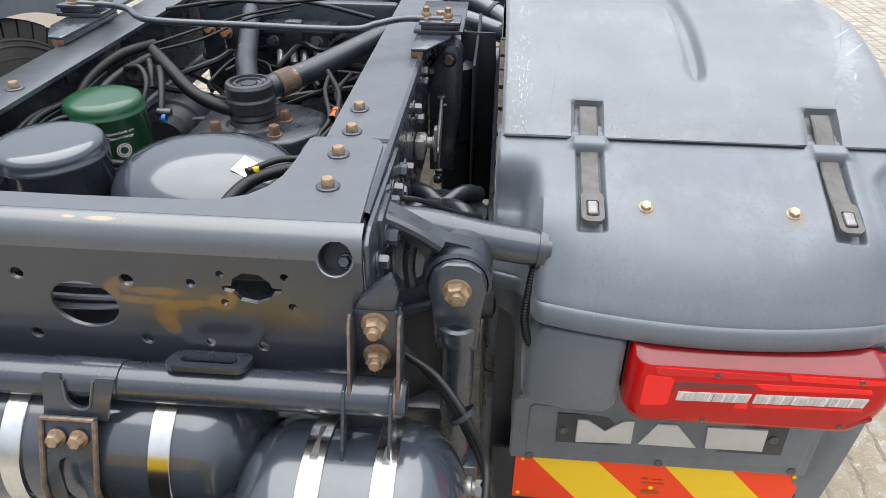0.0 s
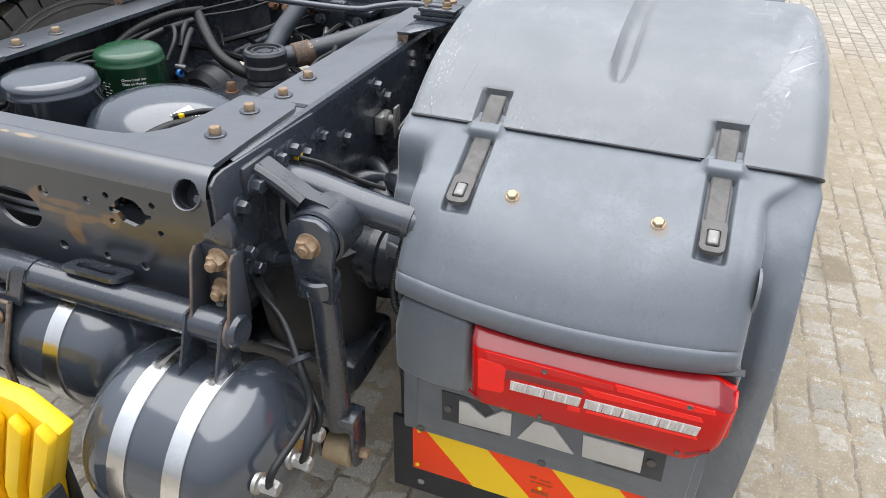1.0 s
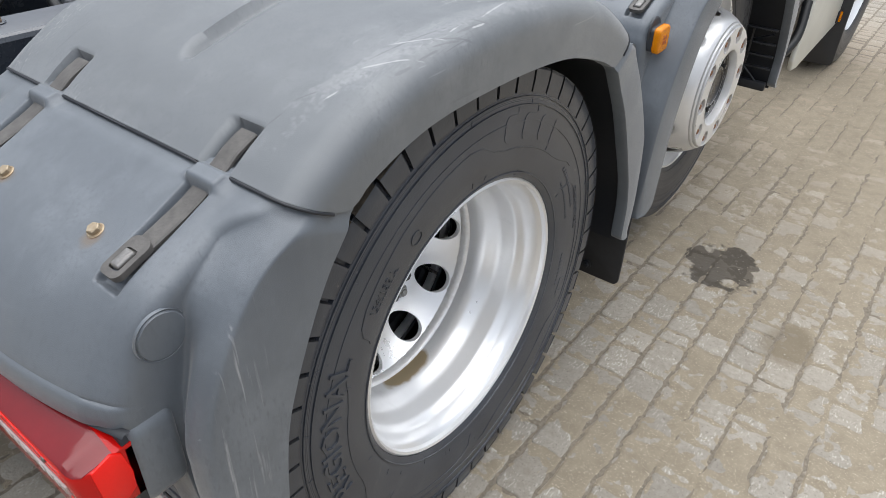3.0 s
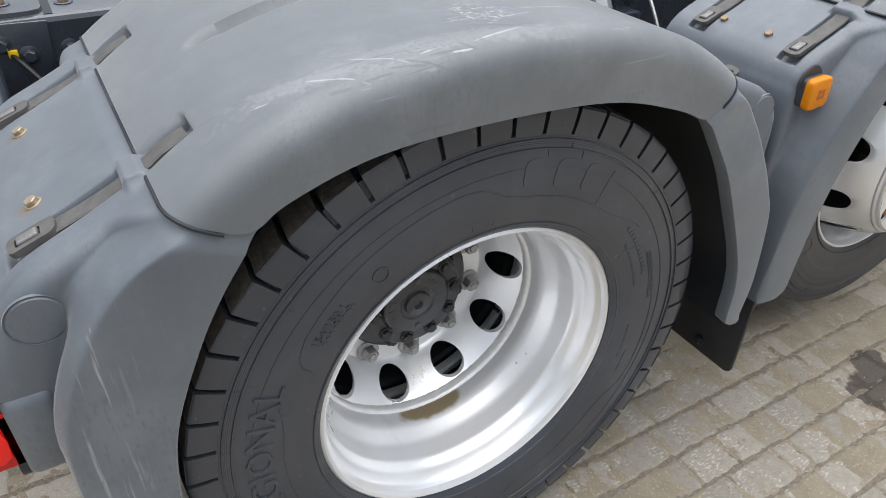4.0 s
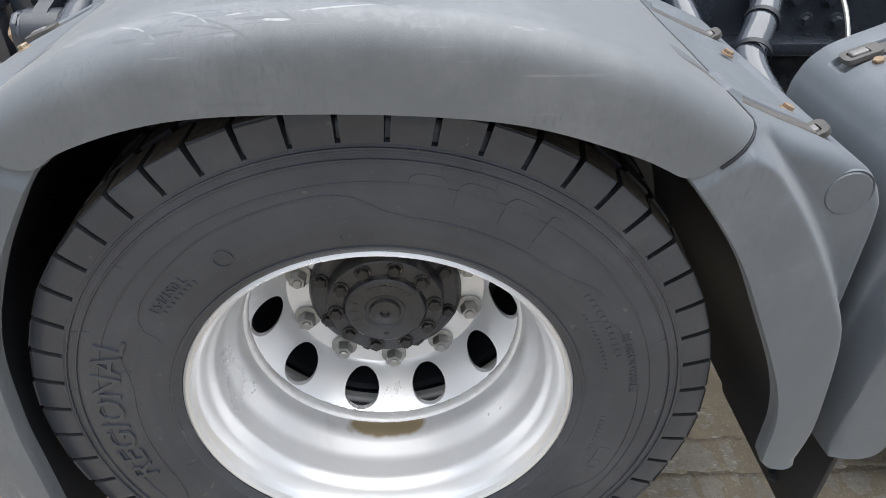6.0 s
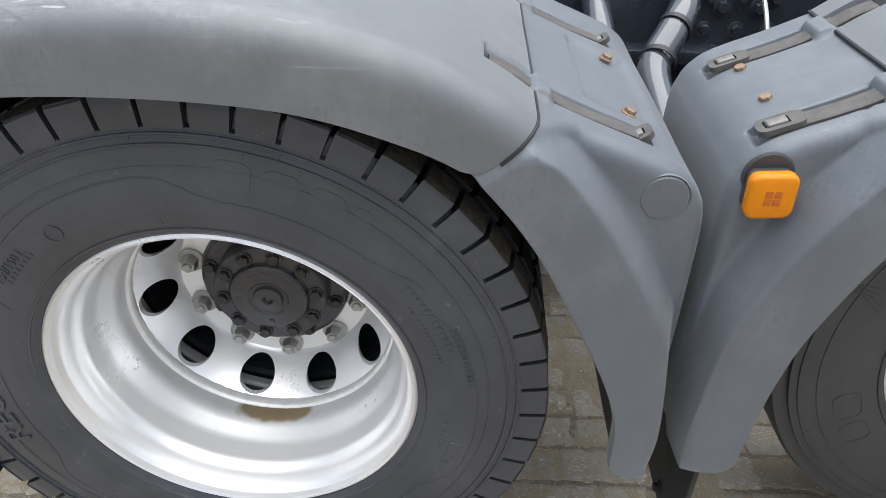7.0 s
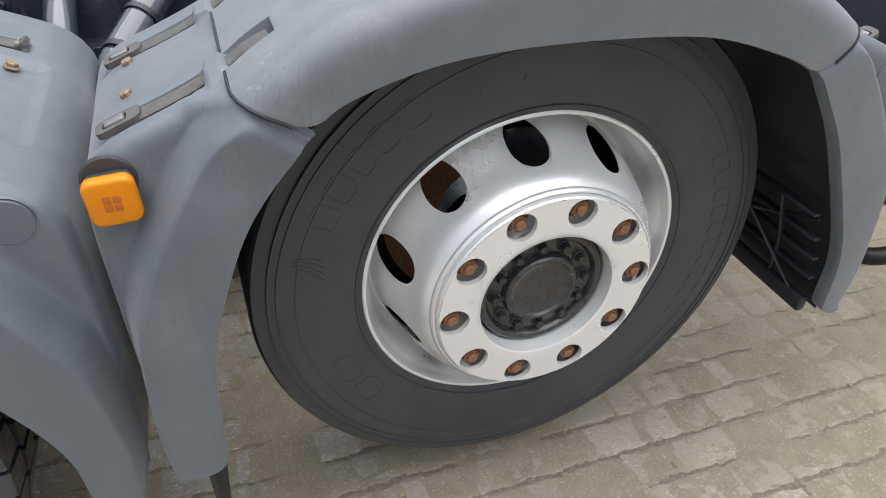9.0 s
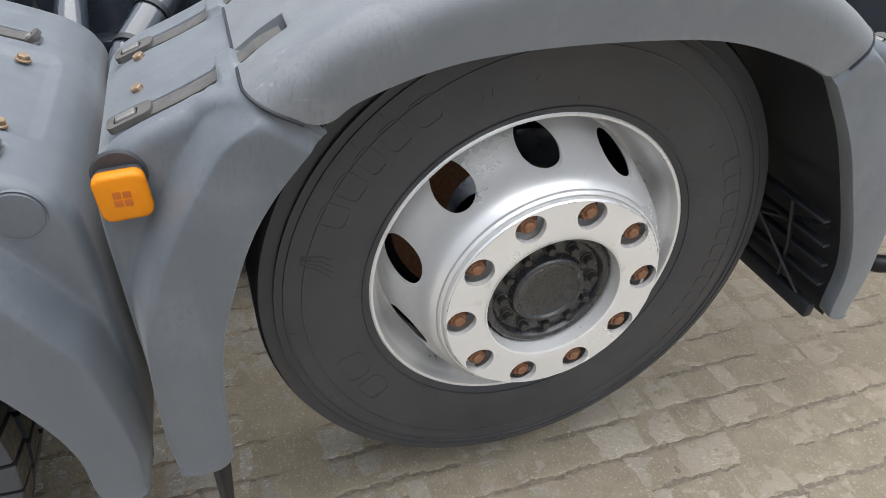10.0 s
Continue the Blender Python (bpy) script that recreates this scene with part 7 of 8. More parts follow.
# side marker
mk_base = part("marker_lamp", join(moved(lathe([(0.0, 0.0325), (0.003, 0.0325), (0.005, 0.030), (0.005, 0.001)], 36, "x"), pose(X_SIDE - 0.002, 2.712, 0.918)), moved(prism(rounded(0.056, 0.059, 0.011, 5), 0.0, 0.017, "x", 0.002), pose(X_SIDE - 0.004, 2.713, 0.901, 3))), M_LAMPBASE, truck, "square amber side marker lamp in a black base")
LENS_Y, LENS_Z = 2.713, 0.901
lens = part("amber_lens", moved(prism(rounded(0.060, 0.063, 0.013, 5), 0, 0.020, "x", 0.006, 3), pose(X_SIDE + 0.010, LENS_Y, LENS_Z, 3)), M_AMBER, mk_base, "dotted amber lens")
for a in (-1, 1):
    for c in (-1, 1):
        part("lens_window", box(X_SIDE + 0.0290, X_SIDE + 0.0306, LENS_Y + a * 0.0056 - 0.0046, LENS_Y + a * 0.0056 + 0.0046, LENS_Z + c * 0.0056 - 0.0046, LENS_Z + c * 0.0056 + 0.0046, 0.0004), M_AMBERD, mk_base, "deeper amber window")


# ---- between the rails ----
def canister(x, y, z_top, r, h, material, label, name):
    prof = [(z_top - h, 0.001), (z_top - h, r * 0.9), (z_top - h + 0.01, r), (z_top - 0.036, r), (z_top - 0.034, r + 0.0020), (z_top - 0.030, r + 0.0020), (z_top - 0.028, r), (z_top - 0.020, r * 0.995),
            (z_top - 0.012, r * 0.97), (z_top - 0.007, r * 0.925), (z_top - 0.004, r * 0.85), (z_top - 0.002, r * 0.70), (z_top - 0.0007, r * 0.45), (z_top, r * 0.2), (z_top, 0.001)]
    ob = part(name, lathe(prof, 56, "z"), material, truck, label, 60)
    ob.location = (x, y, 0)
    return ob


canister(-0.700, 1.455, 0.992, 0.094, 0.24, M_TANK, "glossy dark grey domed canister", "canister")
green = canister(-0.752, 1.735, 0.962, 0.080, 0.24, M_GREEN, "green air dryer cartridge with white print", "filter_cartridge")


def wrapped(bm, r, ang, z):
    """Bend flat (along, up, depth) work round an upright cylinder."""
    for v in bm.verts:
        a = radians(ang) + v.co.x / r
        v.co = Vector(((r + v.co.z) * math.cos(a), (r + v.co.z) * math.sin(a), z + v.co.y))
    return bm


for text, z, size in (("Gewechselt am:", 0.900, 0.0088), ("Date of change", 0.890, 0.0088)):
    part("print", wrapped(word_mesh(text, size, 0.0001), 0.0803, -66, z), M_WHITE, green)
part("print_ring", wrapped(plate(circle(0.0150, 32), [circle(0.0135, 32)], 0.0003, lambda u, v, d: (u, v, d)), 0.0803, -47, 0.864), M_WHITE, green, "white printed ring")
for k in range(12):
    a = 2 * math.pi * k / 12
    part("print_mark", wrapped(moved(box(-0.0015, 0.0015, -0.0017, 0.0017, 0, 0.0003, 0), Matrix.Translation((0.0098 * math.cos(a), 0.0098 * math.sin(a), 0))), 0.0803, -47, 0.864), M_WHITE, green)
for k in range(5):
    part("print_line", wrapped(box(0, 0.024 - 0.004 * (k % 2), 0, 0.0016, 0, 0.0003, 0), 0.0803, -104, 0.892 - 0.008 * k), M_WHITE, green)
dome = part("air_reservoir", lathe([(0.80, 0.155), (0.86, 0.170), (0.89, 0.172), (0.915, 0.166), (0.938, 0.150), (0.957, 0.122), (0.970, 0.085), (0.977, 0.045), (0.979, 0.001)], 72, "z"), M_TANK, truck, "glossy dark grey domed air reservoir", 60)
dome.location = (-0.436, 1.480, 0)
dome.scale = (1.0, 0.85, 1.0)
lab = facing((-0.345, 1.4300, 0.9620), (0.091, -0.070, 0.24), 22)
part("label", moved(box(-0.021, 0.021, -0.016, 0.016, 0, 0.0012, 0), lab), M_WHITE, truck, "white paper label")
for k in range(3):
    part("label_print", moved(box(-0.016, -0.010 + 0.003 * k, -0.0006, 0.0006, 0.0010, 0.0016, 0), lab @ pose(0, 0.008 - 0.004 * k, 0)), M_BLACK, truck)
# axle housing, ball joint and the stays that meet in it
part("axle_housing", join(lathe([(-0.90, 0.085), (-0.72, 0.10), (-0.66, 0.15), (-0.62, 0.19), (-0.44, 0.19), (-0.40, 0.15), (-0.34, 0.10), (0.14, 0.085)], 40, "x"), ), M_CAST, truck, "dark cast drive axle housing", 40).location = (0, DRIVE_Y, DRIVE_Z)
pad = part("axle_pad", prism([(-0.66, 1.86), (-0.66, 2.06), (-0.61, 2.10), (-0.44, 2.10), (-0.36, 2.05), (-0.34, 1.92), (-0.40, 1.86), (-0.52, 1.83)], 0.66, 0.815, "z", 0.012, 3), M_CAST, truck, "cast pad on top of the axle")
ball = part("ball_joint", lathe([(0.80, 0.078), (0.815, 0.078), (0.820, 0.066), (0.832, 0.060), (0.838, 0.064), (0.848, 0.060), (0.852, 0.064), (0.880, 0.066), (0.886, 0.062), (0.890, 0.064), (0.912, 0.065), (0.919, 0.060), (0.920, 0.050), (0.912, 0.048), (0.912, 0.042), (0.917, 0.040), (0.917, 0.034), (0.911, 0.032), (0.911, 0.022), (0.915, 0.020), (0.915, 0.001)], 48, "z"), M_DHUB, truck, "black ribbed ball joint housing", 25)
ball.scale = (0.88, 0.88, 1.0)
ball.location = (-0.520, 1.965, 0)
b0 = None
for x, y in ((-0.592, 1.900), (-0.448, 1.985), (-0.60, 2.05), (-0.448, 1.893)):
    m = pose(x, y, 0.815, 0, 0, 300 * x)
    if b0 is None:
        b0 = part("joint_bolt", bolt_mesh(0.0135, 0.022, True, 1.35), M_JOINTBOLT, truck, "large rusty joint bolt")
        b0.matrix_basis = m
    else:
        again(b0, m)
part("stay", tube([(-0.530, 1.99, 0.885), (-0.585, 2.14, 0.905), (-0.68, 2.52, 0.96)], 0.027, 20, 1), M_STAY, truck, "dark worn stay tube", 60)
part("stay", tube([(-0.505, 1.985, 0.885), (-0.40, 2.10, 0.905), (-0.16, 2.42, 0.96)], 0.029, 20, 1), M_STAY, truck, "dark worn stay tube", 60)
part("stay_clamp", moved(lathe([(-0.030, 0.0295), (-0.026, 0.0325), (0.020, 0.0325), (0.026, 0.0295)], 24, "z"), facing((-0.452, 2.043, 0.894), (0.62, 0.78, 0.1))), M_FLAKE, truck, "rusty stay clamp")
# front crossmember with its valve block, and the dark floor of parts below
fc = part("front_crossmember", box(-0.83, -0.23, 2.46, 2.50, 0.70, 0.985, 0.01), M_CAST, truck, "dark crossmember ahead of the axle")
vb = part("valve_block", join(box(-0.605, -0.425, 2.38, 2.46, 0.855, 0.935, 0.006), box(-0.545, -0.490, 2.36, 2.40, 0.88, 0.955, 0.012), box(-0.625, -0.405, 2.37, 2.46, 0.915, 0.932, 0.003)), M_CAST, truck, "dark relay valve block")
for x in (-0.575, -0.535, -0.505, -0.465):
    f = part("valve_port", tube([(x, 2.40, 0.872), (x + 0.01, 2.375, 0.852), (x + 0.012, 2.36, 0.835)], 0.011, 10), M_ALU, vb, "grimy alloy port")
for x, z in ((-0.66, 0.90), (-0.75, 0.89), (-0.585, 0.893), (-0.455, 0.893), (-0.80, 0.90)):
    b = part("block_bolt", bolt_mesh(0.014, 0.014, True, 1.4), M_RUST if x < -0.6 else M_CAST, vb)
    b.matrix_basis = facing((x, 2.455 if x < -0.6 else 2.378, z), (0, -1, 0.2))
brake = part("brake_chamber", lathe([(0.0, 0.001), (0.0, 0.060), (0.02, 0.078), (0.07, 0.080), (0.075, 0.088), (0.085, 0.088), (0.09, 0.080), (0.16, 0.074), (0.18, 0.05), (0.18, 0.001)], 36, "y"), M_BLACK, truck, "black brake chamber", 35)
brake.location = (-0.77, 1.98, 0.74)
prop = part("propeller_shaft", lathe([(2.05, 0.11), (2.10, 0.10), (2.13, 0.06), (2.9, 0.055)], 28, "y"), M_CAST, truck, "dark propeller shaft")
prop.location = (-0.53, 0, 0.60)
part("cross_beam", box(-0.86, -0.20, 1.60, 1.72, 0.62, 0.70, 0.01), M_CAST, truck, "dark lower cross beam")
part("spring_carrier", box(-0.90, 0.02, 1.36, 1.56, 0.42, 0.50, 0.02), M_CAST, truck, "dark air spring carrier")
part("lower_tray", box(-0.84, -0.22, 1.22, 1.62, 0.56, 0.60, 0.02), M_CAST, truck, "dark lower tray")
for x in (-0.925, -0.125):
    bel = part("air_spring", lathe([(0.30, 0.07), (0.36, 0.085), (0.47, 0.098), (0.50, 0.118), (0.56, 0.124), (0.66, 0.124), (0.705, 0.118), (0.715, 0.124), (0.724, 0.124), (0.728, 0.10), (0.728, 0.001)], 48, "z"), M_RUBBER, truck, "black rubber air spring bellows", 40)
    bel.location = (x, 1.49, 0)
SPX, SPY = -0.035, 1.66
arms = [tube([(SPX, SPY, 0.775), (SPX + 0.055 * math.cos(radians(a)), SPY + 0.055 * math.sin(radians(a)), 0.788), (SPX + 0.098 * math.cos(radians(a)), SPY + 0.098 * math.sin(radians(a)), 0.772)], 0.019, 10) for a in (40, 140, 220, 320)]
part("spring_plate", join(*arms, moved(lathe([(0.50, 0.06), (0.74, 0.06), (0.75, 0.10), (0.765, 0.095), (0.772, 0.05), (0.785, 0.03), (0.786, 0.001)], 32, "z"), pose(SPX, SPY, 0))), M_CAST, truck, "black cross-shaped spring plate", 40)
# levelling valve, its rod and the black shields between rail and mudguard
lv = part("levelling_valve", join(box(-0.100, -0.078, 1.735, 1.790, 0.840, 0.885, 0.006), moved(lathe([(0, 0.018), (0.014, 0.018), (0.016, 0.012), (0.026, 0.012), (0.028, 0.016), (0.034, 0.016), (0.034, 0.001)], 20, "x"), pose(-0.090, 1.765, 0.870)), moved(lathe([(0, 0.010), (0.012, 0.010), (0.012, 0.001)], 14, "x"), pose(-0.062, 1.772, 0.846))), M_PIN, truck, "grimy steel levelling valve on the rail")
part("valve_lever", box(-0.060, -0.053, 1.750, 1.778, 0.832, 0.905, 0.004), M_PIN, lv, "flat steel lever")
part("valve_arm", tube([(-0.054, 1.768, 0.850), (-0.058, 1.880, 0.865), (-0.063, 2.000, 0.880)], 0.0032, 8), M_PIN, lv, "thin steel valve arm")
part("valve_rod", tube([(-0.060, 1.998, 0.868), (-0.066, 1.945, 0.700)], 0.0024, 8, 1), M_STEEL, lv, "thin steel levelling rod")
for (x, y, z), r in (((-0.063, 2.000, 0.880), 0.010), ((-0.060, 1.998, 0.862), 0.007), ((-0.064, 1.948, 0.712), 0.008), ((-0.067, 1.944, 0.692), 0.011)):
    part("rod_joint", moved(lathe([(-0.010, 0.001), (-0.010, r * 0.8), (-0.006, r), (0.006, r), (0.010, r * 0.7), (0.010, 0.001)], 16, "x"), pose(x, y, z)), M_CAST, lv, "black rod joint")
part("shock_guard", prism([(-0.030, 0.985), (0.058, 0.985), (0.070, 0.800), (0.078, 0.500), (-0.030, 0.500)], 2.200, 2.208, "y", 0.003), M_BLACK, truck, "black plastic guard behind the shock absorber")
shield = part("shield", prism([(1.95, 0.98), (2.42, 0.98), (2.42, 0.55), (1.98, 0.60)], 0.010, 0.018, "x", 0.004), M_BLACK, truck, "black plastic shield")
part("shock_absorber", lathe([(0.45, 0.030), (0.46, 0.038), (0.72, 0.038), (0.73, 0.046), (0.92, 0.046), (0.93, 0.02), (0.965, 0.018)], 24, "z"), M_BLACK, truck, "black shock absorber", 35).location = (-0.035, 2.135, 0)
# bar across the rails with its end plates, the brackets that carry them and the shock eyes
def across(s, x):
    return MID_X + s * (x - MID_X)


def slab(s, x0, x1, y0, y1, z0, z1, bevel):
    a, b = across(s, x0), across(s, x1)
    return box(min(a, b), max(a, b), y0, y1, z0, z1, bevel)


part("top_bar", tube([(-0.985, 2.125, 1.047), (-0.90, 2.115, 1.047), (-0.84, 2.085, 1.046), (-0.76, 2.020, 1.040), (-0.53, 2.000, 1.040), (-0.28, 1.990, 1.040), (-0.22, 2.03, 1.043), (-0.16, 2.070, 1.047), (-0.06, 2.075, 1.047)], 0.008, 10), M_FRAME, truck, "dark bar across the rails", 60)
for s, dy in ((1, 0.0), (-1, 0.055)):
    pl_ = part("end_plate", join(slab(s, -0.135, -0.018, 2.050 + dy, 2.340, 1.018, 1.027, 0.002), slab(s, -0.118, -0.030, 2.053 + dy, 2.115 + dy, 1.0272, 1.038, 0.003), slab(s, -0.122, -0.024, 2.048 + dy, 2.120 + dy, 1.0382, 1.047, 0.003)), M_FRAME, truck, "dark end plates bolted over the rail")
    for x, y, z in ((-0.107, 2.079, 1.047), (-0.055, 2.075, 1.047), (-0.082, 2.190, 1.027)):
        b = part("plate_bolt", join(bolt_mesh(0.0115, 0.012, True, 1.15), lathe([(0.010, 0.0075), (0.026, 0.0075), (0.028, 0.006), (0.028, 0.001)], 14, "z")) if z > 1.03 else bolt_mesh(0.012, 0.008, True, 1.3), M_ZINC, pl_, "rusty zinc bolt")
        b.matrix_basis = pose(across(s, x), y + dy, z, 0, 0, 20)
    arm = [(across(s, x), y) for x, y in ((-0.128, 1.933), (-0.092, 1.936), (-0.045, 2.030), (-0.040, 2.20), (-0.128, 2.20))]
    hb_ = part("hanger_bracket", prism(arm, 1.0115, 1.0175, "z", 0.002), M_FRAME, truck, "folded dark bracket over the rail")
    part("flange", join(slab(s, -0.1115, -0.1045, 1.937, 2.20, 0.905, 1.006, 0.002), slab(s, -0.128, -0.1115, 1.940, 2.20, 0.9985, 1.0112, 0.003)), M_FRAME, hb_)
    part("flaked_edge", join(slab(s, -0.1125, -0.1035, 1.934, 1.9372, 0.905, 1.004, 0.001), slab(s, -0.127, -0.100, 1.9345, 1.9395, 0.9975, 1.0112, 0.001)), M_FLAKE, hb_, "flaking rusty edge of the bracket")
    for z in (0.962, 0.938):
        nb = part("bracket_bolt", bolt_mesh(0.0095, 0.010, True, 1.3), M_PIN, hb_, "bare steel bracket bolt")
        nb.matrix_basis = facing((across(s, -0.1045), 1.955, z), (s, 0, 0), 15)
    web_ = [(across(s, x), z) for x, z in ((-0.098, 0.660), (-0.100, 0.925), (-0.062, 0.985), (-0.048, 0.992), (-0.032, 0.988), (-0.020, 0.972), (-0.016, 0.950), (-0.018, 0.840), (-0.028, 0.760), (-0.034, 0.660))]
    part("eye_plate", prism(web_, 2.060, 2.070, "y", 0.003), M_FRAME, hb_, "dark plate that holds the shock eye")
    part("shock_eye", moved(lathe([(-0.004, 0.012), (0.0, 0.026), (0.006, 0.026), (0.006, 0.032), (0.085, 0.032), (0.090, 0.020)], 28, "y"), pose(across(s, -0.051), 2.062, 0.956)), M_BLACK, hb_, "black rubber shock eye")
    pin = part("eye_bolt", bolt_mesh(0.013, 0.012, False), M_FLAKE, hb_, "worn shock bolt")
    pin.matrix_basis = facing((across(s, -0.051), 2.059, 0.956), (0, -1, 0), 10)
# wiring looms, hoses and pipes
hoses = [
    # looms along the far rail, past the cartridge
    ([(-0.80, 1.66, 0.90), (-0.825, 1.76, 0.935), (-0.835, 1.86, 0.958), (-0.825, 1.98, 0.968), (-0.79, 2.08, 0.965)], 0.012),
    ([(-0.78, 1.68, 0.88), (-0.80, 1.80, 0.930), (-0.80, 1.90, 0.945), (-0.78, 2.02, 0.950)], 0.010),
    ([(-0.79, 2.06, 0.955), (-0.72, 1.99, 0.935), (-0.65, 1.94, 0.895), (-0.58, 1.93, 0.865), (-0.54, 1.95, 0.85)], 0.016),
    ([(-0.80, 2.05, 0.965), (-0.70, 2.15, 0.985), (-0.60, 2.25, 1.000), (-0.48, 2.33, 1.010)], 0.0035),
    ([(-0.79, 2.04, 0.955), (-0.69, 2.13, 0.965), (-0.60, 2.24, 0.990), (-0.50, 2.30, 1.000)], 0.0035),
    ([(-0.79, 1.92, 0.955), (-0.745, 1.90, 0.965), (-0.715, 1.86, 0.945), (-0.715, 1.82, 0.905)], 0.0060),
    ([(-0.745, 1.95, 0.965), (-0.725, 1.91, 0.955), (-0.715, 1.88, 0.925)], 0.0070),
    ([(-0.715, 1.93, 0.955), (-0.690, 1.88, 0.945), (-0.672, 1.82, 0.905), (-0.672, 1.80, 0.880)], 0.0075),
    ([(-0.78, 1.40, 0.83), (-0.815, 1.50, 0.875), (-0.830, 1.60, 0.905), (-0.83, 1.72, 0.92)], 0.0040),
    ([(-0.76, 1.42, 0.82), (-0.795, 1.52, 0.868), (-0.812, 1.62, 0.900), (-0.82, 1.74, 0.92)], 0.0040),
    ([(-0.74, 1.44, 0.81), (-0.775, 1.54, 0.860), (-0.795, 1.64, 0.895), (-0.81, 1.76, 0.92)], 0.0040),
    ([(-0.72, 1.47, 0.80), (-0.755, 1.57, 0.850), (-0.775, 1.67, 0.888), (-0.80, 1.77, 0.92)], 0.0040),
    ([(-0.83, 1.62, 0.930), (-0.80, 1.66, 0.938), (-0.77, 1.69, 0.925)], 0.0050),
    # in front of the cartridge
    ([(-0.565, 1.60, 0.868), (-0.62, 1.585, 0.876), (-0.68, 1.585, 0.880)], 0.0085),
    ([(-0.565, 1.61, 0.850), (-0.62, 1.590, 0.858), (-0.68, 1.59, 0.860)], 0.0065),
    ([(-0.565, 1.61, 0.835), (-0.62, 1.590, 0.842), (-0.68, 1.59, 0.845)], 0.0065),
    # conduits that dive under the gusset
    ([(-0.350, 1.25, 0.935), (-0.336, 1.30, 0.962), (-0.315, 1.362, 0.972), (-0.275, 1.405, 0.972), (-0.245, 1.418, 0.968), (-0.228, 1.400, 0.955), (-0.222, 1.36, 0.93)], 0.0110),
    ([(-0.330, 1.25, 0.930), (-0.318, 1.30, 0.955), (-0.292, 1.325, 0.958), (-0.268, 1.300, 0.940), (-0.260, 1.26, 0.92)], 0.0100),
    ([(-0.320, 1.37, 0.985), (-0.285, 1.415, 0.985), (-0.250, 1.432, 0.982)], 0.0060),
    # looms beside the near rail
    ([(-0.262, 1.50, 0.90), (-0.268, 1.58, 0.925), (-0.245, 1.66, 0.93), (-0.262, 1.76, 0.93), (-0.285, 1.88, 0.93), (-0.34, 2.02, 0.93)], 0.0060),
    ([(-0.250, 1.50, 0.89), (-0.275, 1.60, 0.915), (-0.262, 1.68, 0.925), (-0.245, 1.76, 0.92), (-0.295, 1.90, 0.92), (-0.30, 2.1, 0.90)], 0.0055),
    ([(-0.258, 1.48, 0.88), (-0.285, 1.56, 0.905), (-0.295, 1.62, 0.915), (-0.262, 1.68, 0.915), (-0.26, 1.80, 0.905)], 0.0055),
    ([(-0.240, 1.50, 0.88), (-0.258, 1.60, 0.90), (-0.285, 1.68, 0.91), (-0.275, 1.74, 0.925), (-0.31, 1.86, 0.94), (-0.33, 1.98, 0.93)], 0.0050),
    ([(-0.80, 2.20, 1.02), (-0.66, 2.26, 1.03), (-0.53, 2.30, 1.02), (-0.40, 2.32, 1.03)], 0.005),
    ([(-0.75, 2.36, 0.99), (-0.60, 2.39, 1.01), (-0.45, 2.40, 0.995), (-0.28, 2.36, 0.97)], 0.006),
    ([(-0.48, 2.20, 0.80), (-0.42, 2.26, 0.84), (-0.40, 2.34, 0.82), (-0.30, 2.38, 0.80)], 0.007),
]
for k in range(7):
    hoses.append(([(-0.862 + 0.012 * k, 1.36, 0.900 + 0.004 * (k % 3)), (-0.850 + 0.010 * k, 1.48, 0.930 + 0.006 * (k % 2)), (-0.846 + 0.004 * k, 1.62, 0.942 + 0.005 * (k % 3)), (-0.838 + 0.003 * k, 1.76, 0.940 + 0.004 * (k % 2)), (-0.83, 1.90, 0.950)], 0.0036 + 0.0012 * (k % 3)))
RIBBED = (0, 13, 16, 17, 18)
for k, (pts, r) in enumerate(hoses):
    part("hose", tube(pts, r, 14, 8, 0.006 if k in RIBBED else 0.0), M_CABLE, truck, "black corrugated conduit" if k in RIBBED else "black rubber hose", 55)
part("clip", box(-0.315, -0.304, 1.374, 1.383, 0.980, 0.990, 0.002), M_YELLOW, truck, "yellow cable clip")
part("connector", moved(lathe([(0, 0.010), (0.03, 0.010), (0.03, 0.012), (0.045, 0.012), (0.045, 0.001)], 14, "y"), pose(-0.268, 1.735, 0.925)), M_AMBERD, truck, "orange cable connector")
part("connector", moved(lathe([(0, 0.009), (0.025, 0.009), (0.03, 0.007), (0.03, 0.001)], 14, "x"), pose(-0.672, 1.80, 0.900)), M_HUB, truck, "grey hose connector")
part("blue_ring", moved(lathe([(-0.004, 0.007), (-0.004, 0.0095), (0.004, 0.0095), (0.004, 0.007)], 16, "x"), pose(-0.655, 1.79, 0.890)), M_BLUE, truck, "blue connector ring")
part("elbow_fitting", tube([(-0.35, 1.30, 0.86), (-0.325, 1.285, 0.885), (-0.29, 1.285, 0.895)], 0.014, 12), M_ALU, truck, "grimy alloy elbow fitting")
rng4 = random.Random(9)
for k in range(26):
    x, y, z = rng4.uniform(-0.84, -0.24), rng4.uniform(1.75, 2.42), rng4.uniform(0.70, 0.84)
    q = [(x + rng4.uniform(-0.12, 0.12) * j, y + 0.10 * j, z + rng4.uniform(-0.05, 0.05) * j) for j in range(4)]
    part("pipe", tube(q, rng4.uniform(0.005, 0.012), 7, 5), M_CABLE, truck, "thin black pipe low between the rails")

